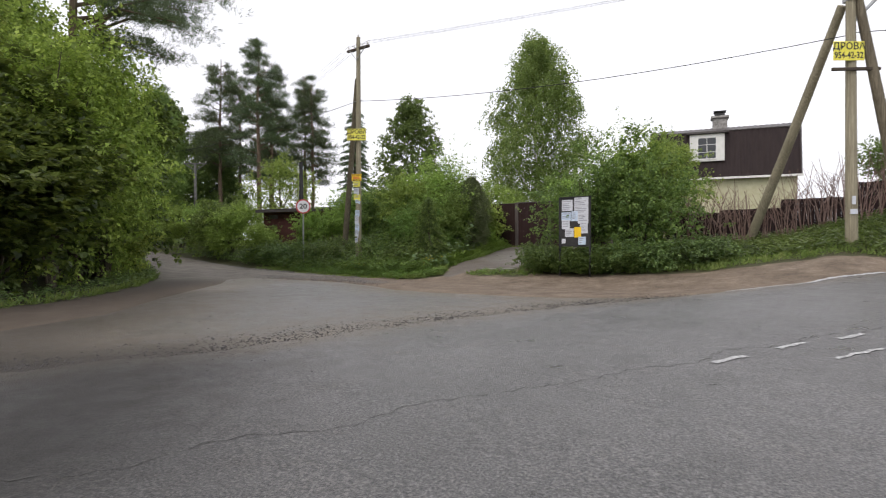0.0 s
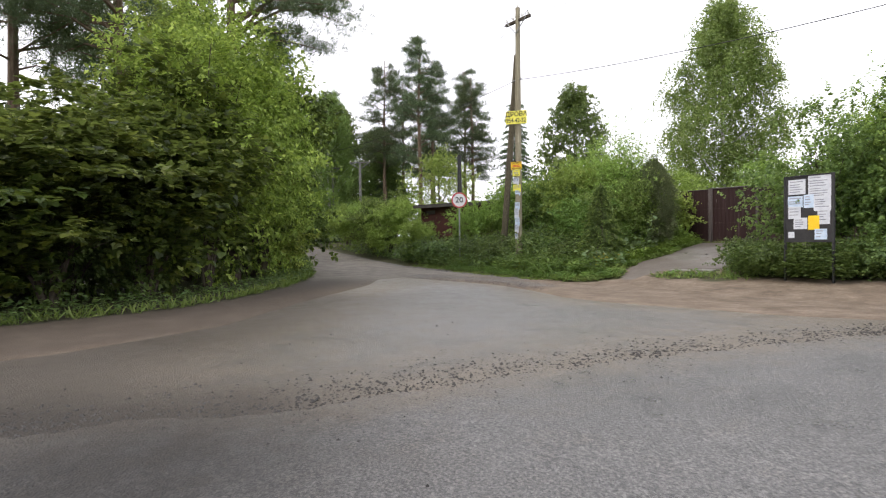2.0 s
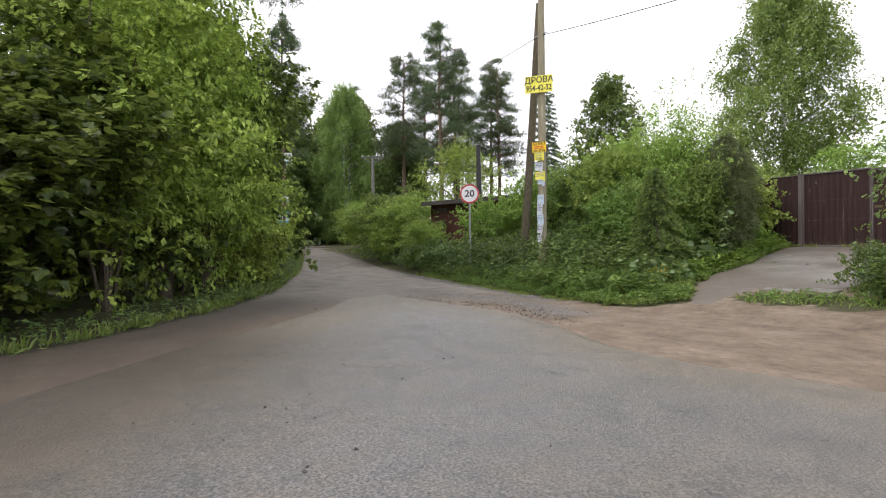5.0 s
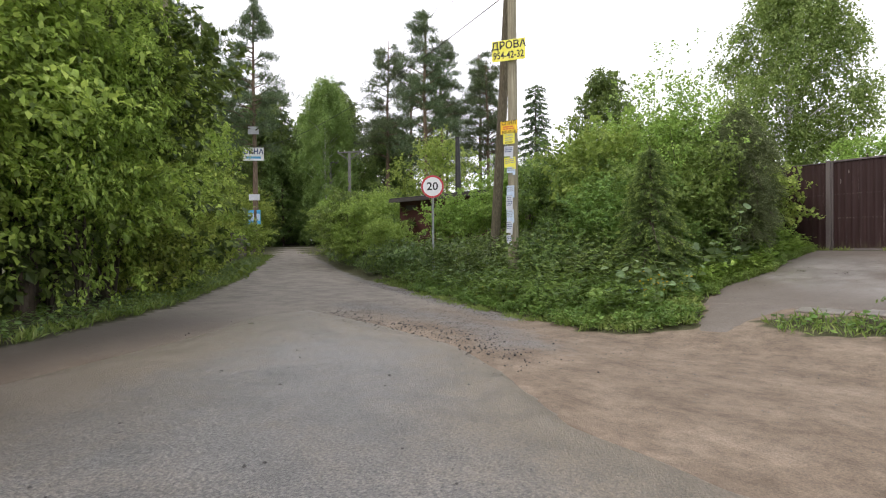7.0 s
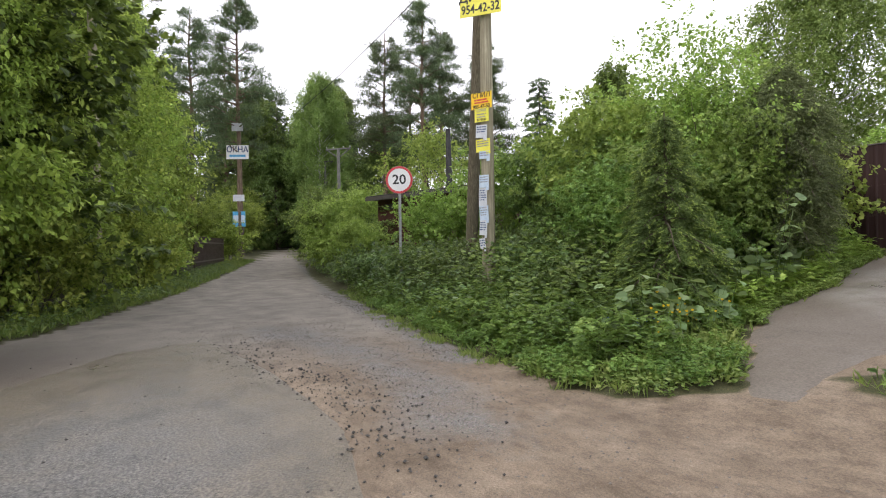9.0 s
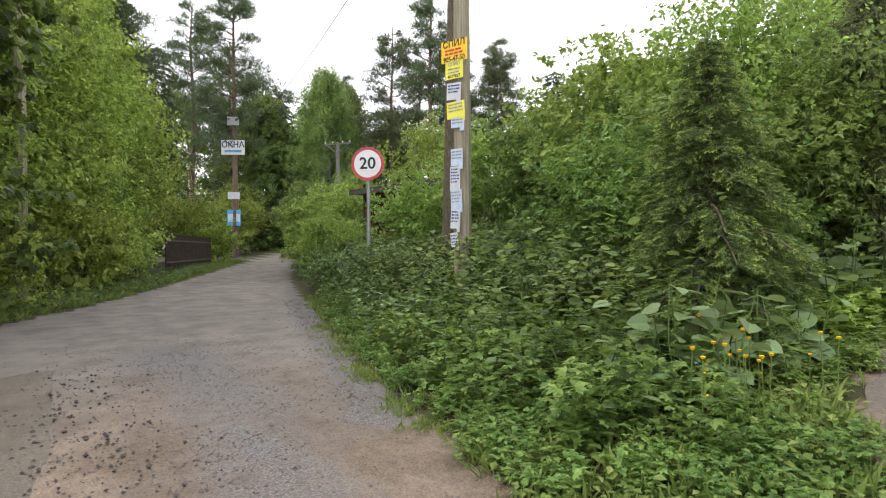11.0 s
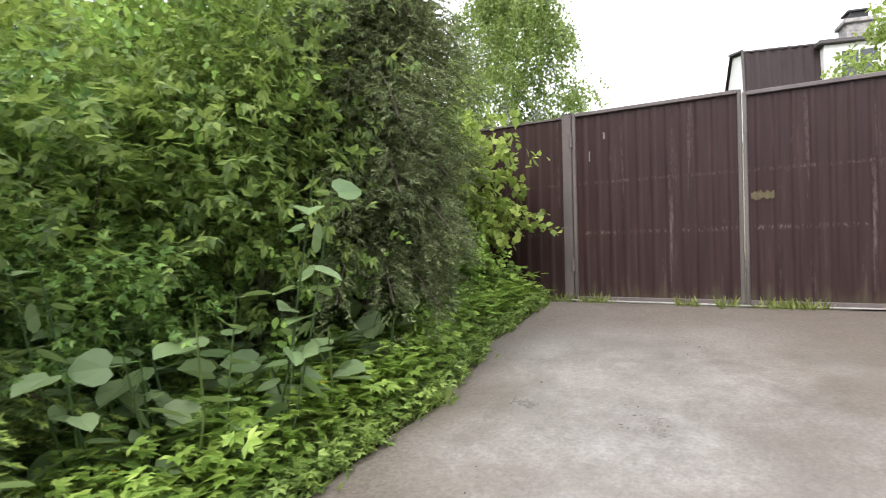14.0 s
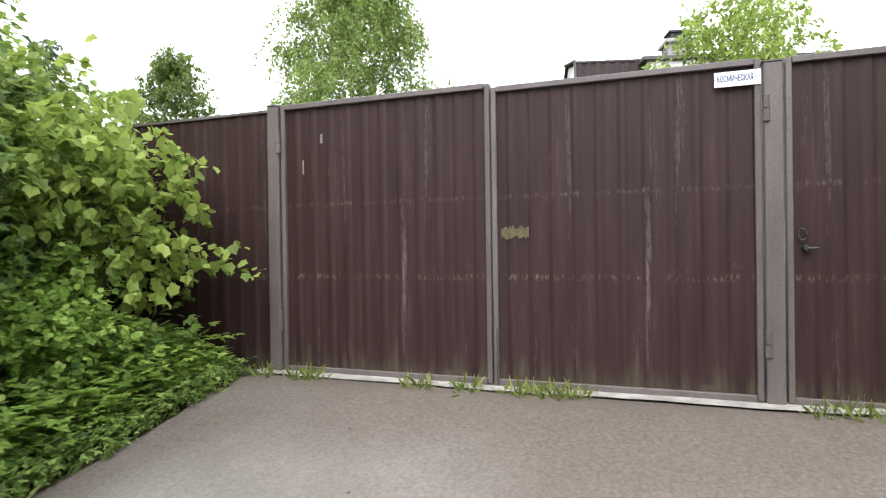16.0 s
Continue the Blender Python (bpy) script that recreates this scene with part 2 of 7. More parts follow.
def sheet_material(name="brown_sheet", base=(0.024, 0.0118, 0.0112)):
    """Painted steel sheet, faded, with streaks running down and algae low on it."""
    m, n, l = material(name)
    streak = noise_node(n, l, 5, 5, 0.6, squash=(3.0, 3.0, 0.22))
    spot = noise_node(n, l, 3.2, 5, 0.7)
    fade = tuple(v * 1.4 + 0.002 for v in base)
    c = ramp(n, l, streak, [(0.3, base), (0.62, fade), (0.9, (0.085, 0.05, 0.047))])
    c = mix(n, l, ramp(n, l, spot, [(0.62, (0.0,)), (0.8, (0.35,))]), c, (0.15, 0.12, 0.105))
    tc, sp = n.new("ShaderNodeTexCoord"), n.new("ShaderNodeSeparateXYZ")
    l.new(tc.outputs["Object"], sp.inputs[0])
    low = calc(n, l, "ADD", calc(n, l, "MULTIPLY", sp.outputs["Z"], -3.2), calc(n, l, "MULTIPLY", streak, 2.1))
    c = mix(n, l, ramp(n, l, low, [(0.45, (0.0,)), (1.1, (0.5,))]), c, (0.08, 0.075, 0.042))
    fleck = noise_node(n, l, 30, 3, 0.7, squash=(1.6, 1.6, 0.5))
    for z, wide, much in ((0.765, 0.03, 0.5), (1.315, 0.025, 0.28)):
        row = calc(n, l, "SUBTRACT", 1.0, calc(n, l, "DIVIDE", calc(n, l, "ABSOLUTE", calc(n, l, "SUBTRACT", sp.outputs["Z"], z)), wide))
        c = mix(n, l, calc(n, l, "MULTIPLY", calc(n, l, "MAXIMUM", row, 0.0), ramp(n, l, fleck, [(0.5, (0.0,)), (0.63, (much,))])), c, (0.2, 0.17, 0.14))
    runs = noise_node(n, l, 2.6, 6, 0.75, squash=(3.4, 3.4, 0.13))
    c = mix(n, l, ramp(n, l, calc(n, l, "MULTIPLY", runs, calc(n, l, "ADD", calc(n, l, "MULTIPLY", fleck, 0.5), 0.75)), [(0.6, (0.0,)), (0.74, (0.4,))]), c, (0.19, 0.155, 0.15))
    finish(n, l, c, ramp(n, l, spot, [(0.3, (0.42,)), (0.7, (0.6,))]), noise_node(n, l, 90, 2, 0.5), 0.06, 0.002, 0, 0.22)
    return m


def bark_material(name, a, b, c3, scale=9.0, squash=(1, 1, 0.25)):
    m, n, l = material(name)
    f = noise_node(n, l, scale, 6, 0.7, squash=squash)
    c = ramp(n, l, f, [(0.3, a), (0.52, b), (0.72, c3)])
    finish(n, l, c, 0.9, f, 0.8, 0.03, 0, 0.2)
    return m


def wood_material(name, a, b, c3):
    m, n, l = material(name)
    f = noise_node(n, l, 14, 6, 0.7, squash=(2.5, 2.5, 0.08))
    g = noise_node(n, l, 1.2, 4, 0.6)
    c = mix(n, l, 0.4, ramp(n, l, f, [(0.3, a), (0.55, b), (0.75, c3)]), ramp(n, l, g, [(0.3, (0.3,)), (0.7, (0.68,))]), "OVERLAY")
    finish(n, l, c, 0.85, f, 0.5, 0.012, 0, 0.25)
    return m


ASPHALT, SOIL, CONCRETE = asphalt_material(), soil_material(), concrete_material()
SHEET = sheet_material()
STEEL_GREY = plain("grey_brown_paint", (0.082, 0.068, 0.064), (0.123, 0.102, 0.0976), 4, 0.5, 0.1, squash=(1.64, 1.6, 0.32))
CONCRETE_POLE = plain("weathered_concrete_pole", (0.11, 0.108, 0.102), (0.19, 0.185, 0.175), 6, 0.85, 0.2)
GALV = plain("galvanised_steel", (0.3, 0.31, 0.32), (0.44, 0.45, 0.46), 8, 0.45, 0.1, 0.6)
POLE_WOOD = wood_material("weathered_pole_wood", (0.166, 0.147, 0.102), (0.3, 0.271, 0.189), (0.466, 0.442, 0.336))
DARK_WOOD = wood_material("tarred_wood", (0.03, 0.025, 0.02), (0.075, 0.06, 0.045), (0.13, 0.11, 0.085))
FENCE_WOOD = wood_material("old_brown_boards", (0.014, 0.008, 0.008), (0.026, 0.014, 0.014), (0.042, 0.024, 0.023))
PAPER = plain("white_paper", (0.5, 0.525, 0.57), (0.62, 0.645, 0.68), 5, 0.8, 0.1)
PAPER_BLUE = plain("bluish_paper", (0.4, 0.52, 0.66), (0.58, 0.67, 0.77), 9, 0.8, 0.1)
SIGN_YELLOW = plain("yellow_sign_sheet", (0.72, 0.66, 0.05), (0.85, 0.8, 0.12), 4, 0.5, 0.05)
SIGN_ORANGE = plain("orange_yellow_sheet", (0.8, 0.5, 0.01), (0.88, 0.6, 0.03), 4, 0.5, 0.05)
SIGN_WHITE = plain("white_enamel", (0.74, 0.75, 0.76), (0.84, 0.84, 0.84), 5, 0.35, 0.05)
SIGN_RED = plain("red_enamel", (0.5, 0.03, 0.04), (0.62, 0.06, 0.07), 5, 0.4, 0.05)
SIGN_BLUE = plain("blue_print", (0.05, 0.3, 0.55), (0.1, 0.42, 0.68), 5, 0.5, 0.05)
INK = plain("black_ink", (0.012, 0.012, 0.014), (0.03, 0.03, 0.033), 5, 0.6, 0.05)
INK_BLUE = plain("dark_blue_ink", (0.02, 0.045, 0.14), (0.035, 0.075, 0.2), 5, 0.6, 0.05)
INK_GREY = plain("grey_print", (0.2, 0.21, 0.24), (0.33, 0.34, 0.37), 5, 0.7, 0.05)
LINE_PAINT = plain("worn_road_paint", (0.16, 0.16, 0.16), (0.55, 0.55, 0.54), 22, 0.7, 0.3)
TAR = plain("crack_tar", (0.03, 0.029, 0.028), (0.1, 0.097, 0.093), 30, 0.85, 0.5)
STONE = plain("loose_stone", (0.07, 0.062, 0.054), (0.19, 0.17, 0.148), 3, 0.85, 0.4, fine=30)
STONE_DARK = plain("dark_asphalt_crumb", (0.025, 0.024, 0.023), (0.07, 0.066, 0.062), 3, 0.9, 0.4, fine=30)
BOARD_DARK = plain("dark_board", (0.012, 0.012, 0.014), (0.035, 0.034, 0.034), 5, 0.7, 0.2)
ROOF_BROWN = plain("brown_roof_sheet", (0.022, 0.013, 0.013), (0.034, 0.022, 0.021), 3, 0.85, 0.1, squash=(1, 1, 0.3))
ROOF_GREY = plain("grey_roof_trim", (0.05, 0.043, 0.04), (0.085, 0.076, 0.072), 3, 0.6, 0.1)
SIDING = plain("pale_yellow_siding", (0.5, 0.48, 0.3), (0.6, 0.58, 0.4), 3, 0.6, 0.1)
WHITE_PAINT = plain("white_painted_wood", (0.66, 0.66, 0.62), (0.8, 0.8, 0.77), 3, 0.55, 0.1)
BRICK_GREY = plain("sooty_chimney_brick", (0.16, 0.15, 0.14), (0.4, 0.39, 0.37), 6, 0.85, 0.4)
GLASS = plain("dark_window_glass", (0.03, 0.035, 0.04), (0.06, 0.065, 0.07), 2, 0.05, 0.0)
RUBBER = plain("black_cable", (0.012, 0.012, 0.012), (0.03, 0.03, 0.03), 5, 0.6, 0.1)
SHED_RED = plain("dark_red_shed_paint", (0.05, 0.014, 0.013), (0.08, 0.025, 0.022), 3, 0.6, 0.2)
BARK_PINE_LOW = bark_material("grey_pine_bark", (0.05, 0.04, 0.032), (0.115, 0.09, 0.07), (0.19, 0.15, 0.12))
BARK_PINE_HIGH = bark_material("orange_pine_bark", (0.085, 0.06, 0.042), (0.15, 0.11, 0.078), (0.22, 0.17, 0.125))
BARK_GREY = bark_material("shrub_bark", (0.045, 0.036, 0.028), (0.1, 0.082, 0.062), (0.17, 0.145, 0.115))
BARK_BIRCH = bark_material("birch_bark", (0.04, 0.038, 0.036), (0.55, 0.53, 0.5), (0.7, 0.69, 0.66), 5, (1, 1, 2.2))
TWIG_RED = bark_material("dry_reddish_twigs", (0.12, 0.075, 0.06), (0.22, 0.15, 0.125), (0.34, 0.27, 0.23))
LEAF_MAPLE = leaf_material("maple_leaves", (0.011, 0.021, 0.005), (0.054, 0.084, 0.0135), (0.21, 0.255, 0.038), 0.3)
LEAF_SHRUB = leaf_material("shrub_leaves", (0.028, 0.055, 0.018), (0.104, 0.17, 0.042), (0.27, 0.37, 0.098), 0.42)
LEAF_LIGHT = leaf_material("young_light_leaves", (0.1, 0.175, 0.037), (0.235, 0.355, 0.07), (0.43, 0.56, 0.13), 0.48)
LEAF_FRESH = leaf_material("fresh_spring_leaves", (0.12, 0.2, 0.04), (0.3, 0.425, 0.085), (0.53, 0.65, 0.16), 0.48)
STRUT_WOOD = wood_material("brown_grey_wood", (0.075, 0.065, 0.045), (0.156, 0.134, 0.0938), (0.25, 0.221, 0.156))
LEAF_SCRUB = leaf_material("scrub_leaves", (0.068, 0.108, 0.018), (0.285, 0.39, 0.07), (0.58, 0.69, 0.15), 0.48)
LEAF_ELDER = leaf_material("soft_green_leaves", (0.055, 0.105, 0.03), (0.205, 0.325, 0.08), (0.43, 0.56, 0.155), 0.46)
LEAF_WOOD = leaf_material("woodland_leaves", (0.03, 0.058, 0.015), (0.09, 0.145, 0.04), (0.2, 0.28, 0.075), 0.4)
LEAF_DARK = leaf_material("bramble_leaves", (0.022, 0.044, 0.015), (0.084, 0.138, 0.04), (0.21, 0.29, 0.09), 0.3, 0.42)
LEAF_HERB = leaf_material("ground_elder_leaves", (0.036, 0.074, 0.017), (0.14, 0.235, 0.052), (0.32, 0.43, 0.11), 0.44)
LEAF_BIG = leaf_material("broad_pale_leaves", (0.09, 0.15, 0.06), (0.17, 0.25, 0.11), (0.26, 0.345, 0.175), 0.3, 0.5, 0.4)
LEAF_BIRCH = leaf_material("birch_leaves", (0.09, 0.15, 0.04), (0.18, 0.265, 0.07), (0.31, 0.4, 0.12), 0.45)
LEAF_GRASS = leaf_material("grass_blades", (0.07, 0.115, 0.024), (0.15, 0.215, 0.047), (0.29, 0.32, 0.1), 0.36)
NEEDLE_PINE = leaf_material("pine_needles", (0.028, 0.052, 0.024), (0.062, 0.098, 0.045), (0.12, 0.16, 0.078), 0.15, 0.6)
NEEDLE_SPRUCE = leaf_material("spruce_needles", (0.027, 0.053, 0.017), (0.095, 0.155, 0.044), (0.23, 0.31, 0.088), 0.28, 0.6)
NEEDLE_TIP = leaf_material("fresh_spruce_tips", (0.13, 0.22, 0.045), (0.28, 0.4, 0.085), (0.46, 0.58, 0.15), 0.38, 0.6)
NEEDLE_DARK = leaf_material("dark_conifer_needles", (0.034, 0.044, 0.018), (0.098, 0.118, 0.05), (0.21, 0.235, 0.105), 0.2, 0.6)
PETAL_YELLOW = plain("yellow_petals", (0.75, 0.5, 0.01), (0.85, 0.65, 0.02), 9, 0.6, 0.1)
PETAL_BLUE = plain("blue_petals", (0.12, 0.25, 0.7), (0.25, 0.4, 0.8), 9, 0.6, 0.1)


# ---- mesh helpers ----
def mesh_np(name, V, F, mat, smooth=False):
    """A mesh from arrays of points and of faces that all have as many corners."""
    V, F = np.asarray(V, dtype=np.float32), np.asarray(F, dtype=np.int32)
    me = bpy.data.meshes.new(name)
    m, k = F.shape
    me.vertices.add(len(V))
    me.vertices.foreach_set("co", V.ravel())
    me.loops.add(m * k)
    me.loops.foreach_set("vertex_index", F.ravel())
    me.polygons.add(m)
    me.polygons.foreach_set("loop_start", np.arange(m, dtype=np.int32) * k)
    me.polygons.foreach_set("use_smooth", np.full(m, smooth))
    me.update(calc_edges=True)
    me.materials.append(mat)
    return me


def joined(pieces):
    """One pair of arrays out of many."""
    V, F, at = [], [], 0
    for v, f in pieces:
        V.append(v)
        F.append(np.asarray(f) + at)
        at += len(v)
    return np.concatenate(V), np.concatenate(F)


def part(name, bm, mat, parent=None, label=""):
    """Links a bmesh, a mesh or a pair of arrays as one mesh object under a thing."""
    if isinstance(bm, bmesh.types.BMesh):
        me = bpy.data.meshes.new(name)
        bm.to_mesh(me)
        bm.free()
        me.materials.append(mat)
    elif isinstance(bm, tuple):
        me = mesh_np(name, bm[0], bm[1], mat)
    else:
        me = bm
    ob = new(name, me)
    if parent is not None:
        ob.parent = parent
    return tagged(ob, label)


def boxes(*dims, bevel=0.0):
    """A bmesh of boxes, each (x0, y0, z0, x1, y1, z1), edges rounded by bevel."""
    bm = bmesh.new()
    for x0, y0, z0, x1, y1, z1 in dims:
        m = Matrix.Translation(((x0 + x1) / 2, (y0 + y1) / 2, (z0 + z1) / 2)) @ Matrix.Diagonal((x1 - x0, y1 - y0, z1 - z0, 1))
        bmesh.ops.create_cube(bm, size=1, matrix=m)
    if bevel:
        bmesh.ops.bevel(bm, geom=bm.edges[:], offset=bevel, segments=1, affect="EDGES")
    return bm


def tube(points, radii, sides=8, cap=True):
    """A tapered limb along points, in triangles."""
    P = np.asarray(points, dtype=float)
    n = len(P)
    T = np.gradient(P, axis=0)
    T /= np.linalg.norm(T, axis=1)[:, None] + 1e-9
    ref = np.where(np.abs(T[:, 2:3]) > 0.9, np.array([[1.0, 0, 0]]), np.array([[0, 0, 1.0]]))
    A = np.cross(T, ref)
    A /= np.linalg.norm(A, axis=1)[:, None] + 1e-9
    B = np.cross(T, A)
    th = np.linspace(0, 2 * np.pi, sides, endpoint=False)
    R = np.asarray(radii, dtype=float)[:, None, None]
    V = P[:, None, :] + R * (np.cos(th)[None, :, None] * A[:, None, :] + np.sin(th)[None, :, None] * B[:, None, :])
    V = V.reshape(-1, 3)
    F = []
    for i in range(n - 1):
        for j in range(sides):
            a, b = i * sides + j, i * sides + (j + 1) % sides
            F += [(a, b, b + sides), (a, b + sides, a + sides)]
    if cap:
        V = np.vstack([V, P[:1], P[-1:]])
        lo, hi = len(V) - 2, len(V) - 1
        for j in range(sides):
            F.append((lo, (j + 1) % sides, j))
            F.append((hi, (n - 1) * sides + j, (n - 1) * sides + (j + 1) % sides))
    return V, np.array(F)


def unit(v):
    return v / (np.linalg.norm(v, axis=-1, keepdims=True) + 1e-9)


def scatter(shape, P, D, N, S):
    """Copies of a leaf shape at P, pointing along D, facing N, of size S, as arrays."""
    v, f = shape
    D = unit(D)
    X = unit(np.cross(D, N))
    Z = np.cross(X, D)
    S = np.asarray(S)[:, None, None]
    V = P[:, None, :] + S * (v[None, :, 0:1] * X[:, None, :] + v[None, :, 1:2] * D[:, None, :] + v[None, :, 2:3] * Z[:, None, :])
    F = f[None] + (np.arange(len(P)) * len(v))[:, None, None]
    return V.reshape(-1, 3), F.reshape(-1, f.shape[1])


def empty(name, x, y, z, rz=0.0, label="", category="", group="", kind=""):
    ob = new(name)
    ob.empty_display_size = 0.2
    ob.matrix_basis = pose(x, y, z, 0, 0, rz)
    return tagged(ob, label, category, group, kind)


def lettering(text, size, mat, parent, m, name="lettering", squeeze=1.0):
    """Raised letters in the built-in font, as a mesh part."""
    cu = bpy.data.curves.new("letters", "FONT")
    cu.body, cu.size, cu.align_x, cu.align_y, cu.extrude, cu.resolution_u = text, size, "CENTER", "CENTER", 0.0015, 3
    cu.offset = size * 0.018
    tmp = new("letters", cu)
    bpy.context.view_layer.update()
    me = bpy.data.meshes.new_from_object(tmp.evaluated_get(bpy.context.evaluated_depsgraph_get()))
    bpy.data.objects.remove(tmp)
    bpy.data.curves.remove(cu)
    me.materials.clear()
    me.materials.append(mat)
    ob = new(name, me)
    ob.parent = parent
    ob.matrix_basis = m @ Matrix.Diagonal((squeeze, 1, 1, 1))
    return ob


# ---- the lie of the land ----
def ease(a, b, v):
    t = np.clip((v - a) / (b - a), 0, 1)
    return t * t * (3 - 2 * t)


def right_edge(x):
    """Where the side road's verge begins, on the corner's side."""
    return 13.3 + 0.23 * np.clip(-13.5 - x, 0, 16.5) + 0.3 * np.clip(-30 - x, 0, 80)


def left_edge(x):
    return np.interp(-x, [11.5, 11.9, 13.4, 15.8, 19.3, 24.4, 29.7, 42.5, 90], [1.0, 2.3, 4.2, 6.3, 8.5, 10.7, 12.9, 17.6, 35])


def left_line(y):
    return np.interp(y, [-12, -3, 1.0, 2.3, 4.2, 6.3, 8.5], [-10, -10.8, -11.5, -11.9, -13.4, -15.8, -19.3])


def height(x, y):
    """The ground's height: a level junction, the main road and the bank rising away from it."""
    x, y = np.asarray(x, dtype=float), np.asarray(y, dtype=float)
    s, e = (x - 1.9) * 0.216 + (y + 1.8) * 0.976, -(x - 1.9) * 0.976 + (y + 1.8) * 0.216
    main = (0.04 * np.clip(s - 4, 0, 60) - 0.1 * (1 - ease(-2, 6, s))) * (1 - ease(3, 9, e))
    side = 0.025 * np.clip(-25 - x, 0, 60)
    foot = np.where(x < -12.5, right_edge(x), 12.9)
    rise = np.clip((y - foot) / 8.2, 0, 1)
    bank = rise * (1.06 + 0.05 * np.clip(x + 8, 0, 12) - 0.02 * np.clip(-13 - x, 0, 20)) * ease(2.6, 5.0, e)
    return main + side + bank


def ground_z(x, y):
    return float(height(x, y))


def lumps(x, y, seed=0.0):
    """Soft unevenness between -1 and 1."""
    return (np.sin(x * 1.31 + seed) * np.cos(y * 1.73 - seed) + np.sin(x * 3.1 - y * 2.3 + seed * 2) * 0.5 + np.cos(x * 6.7 + y * 5.9 + seed) * 0.3) / 1.8


def inside(poly, x, y):
    p = np.asarray(poly, dtype=float)
    q = np.roll(p, -1, axis=0)
    hit = np.zeros(x.shape, dtype=bool)
    for (x0, y0), (x1, y1) in zip(p, q):
        if y0 != y1:
            hit ^= ((y0 > y) != (y1 > y)) & (x < (x1 - x0) * (y - y0) / (y1 - y0) + x0)
    return hit


def away(line, x, y, closed=False):
    """Distance to a line of points."""
    p = np.asarray(line, dtype=float)
    q = np.roll(p, -1, axis=0) if closed else p[1:]
    best = np.full(x.shape, 1e9)
    for (x0, y0), (x1, y1) in zip(p, q):
        dx, dy = x1 - x0, y1 - y0
        t = np.clip(((x - x0) * dx + (y - y0) * dy) / (dx * dx + dy * dy + 1e-9), 0, 1)
        best = np.minimum(best, np.hypot(x - x0 - t * dx, y - y0 - t * dy))
    return best


MAIN_EDGE = [(-5.2, -40), (-5.3, -8), (-4.85, 0), (-4.2, 1.6), (-3.9, 3.7), (-3.5, 5.4), (-2.7, 7.8), (-1.4, 10.0), (-0.5, 11.3), (0.6, 13.0), (1.9, 14.3), (5.5, 17.8), (14, 24.5), (60, 55)]
MAIN_FAR = [(66, 47), (18, 17.5), (9, 9.5), (5.2, 3.2), (3.9, -2.5), (3.4, -8), (3.4, -40)]
MAIN_ROAD = MAIN_EDGE + MAIN_FAR
APRON = [(-7.4, -5), (-8.3, 0.4), (-9.3, 2.4), (-11.9, 4.8), (-15.0, 8.1), (-16.8, 9.4), (-17.3, 11.0), (-14.1, 11.2), (-11.8, 11.1), (-10.1, 10.6), (-8.5, 9.9), (-7.3, 9.8), (-5.4, 10.1), (-3.6, 10.3), (-0.9, 10.4), (-1.9, 7.8), (-3.0, 3.7), (-4.0, 0), (-4.2, -6)]
CORNER = [(-12.75, 13.3), (-11.6, 12.95), (-10.7, 13.3), (-10.3, 13.9), (-10.7, 14.7), (-11.15, 15.2), (-11.6, 16.6), (-11.6, 18.3), (-11.9, 19.5), (-12.05, 21.3), (-12.75, 21.3)]
DRIVE = [(-10.95, 15.1), (-11.5, 16.6), (-11.5, 18.3), (-11.8, 19.5), (-11.95, 21.3), (-6.6, 21.3), (-7.3, 19.0), (-8.3, 16.6), (-8.5, 15.75), (-9.7, 15.6)]


def lattice(xs, ys):
    X, Y = np.meshgrid(xs, ys, indexing="ij")
    a, b = X.shape
    i = (np.arange(a - 1)[:, None] * b + np.arange(b - 1)[None, :]).ravel()
    return X.ravel(), Y.ravel(), np.stack([i, i + b, i + b + 1, i + 1], axis=1)


def surface(name, X, Y, Z, F, mat, fields, smooth=True):
    me = mesh_np(name, np.stack([X, Y, Z], axis=1), F, mat, smooth)
    for key, values in fields.items():
        a = me.attributes.new(key, "FLOAT", "POINT")
        a.data.foreach_set("value", np.asarray(values, dtype=np.float32))
    return new(name, me)


def cut_patch(name, poly, step, lift, mat, field, wobble=0.1, box=None):
    """A patch of surfacing inside an outline, its rim a little ragged."""
    p = np.asarray(poly)
    x0, y0, x1, y1 = box or (*p.min(axis=0) - 0.3, *p.max(axis=0) + 0.3)
    X, Y, F = lattice(np.arange(x0, x1, step), np.arange(y0, y1, step))
    wx, wy = wobble * lumps(X * 1.7, Y * 1.7, 1.0), wobble * lumps(X * 1.9, Y * 1.9, 4.0)
    keep_v = inside(poly, X + wx, Y + wy)
    F = F[keep_v[F].all(axis=1)]
    used = np.unique(F)
    back = np.zeros(len(X), dtype=np.int64)
    back[used] = np.arange(len(used))
    X, Y = X[used], Y[used]
    rim = ease(0.12, 0.42, away(poly, X, Y, True))
    Z = height(X, Y) + lift * rim - 0.02 * (1 - rim) + 0.004 * lumps(X, Y, 2.0)
    return surface(name, X, Y, Z, back[F], mat, field(X, Y))


def spaced(lo, hi, near_lo, near_hi, fine):
    """Grid lines: fine between near_lo and near_hi, growing outward."""
    mid = np.arange(near_lo, near_hi + fine / 2, fine)
    out, step, v = [], fine, near_hi
    while v < hi:
        step *= 1.22
        v += step
        out.append(v)
    inn, step, v = [], fine, near_lo
    while v > lo:
        step *= 1.22
        v -= step
        inn.append(v)
    return np.array(inn[::-1] + list(mid) + out)


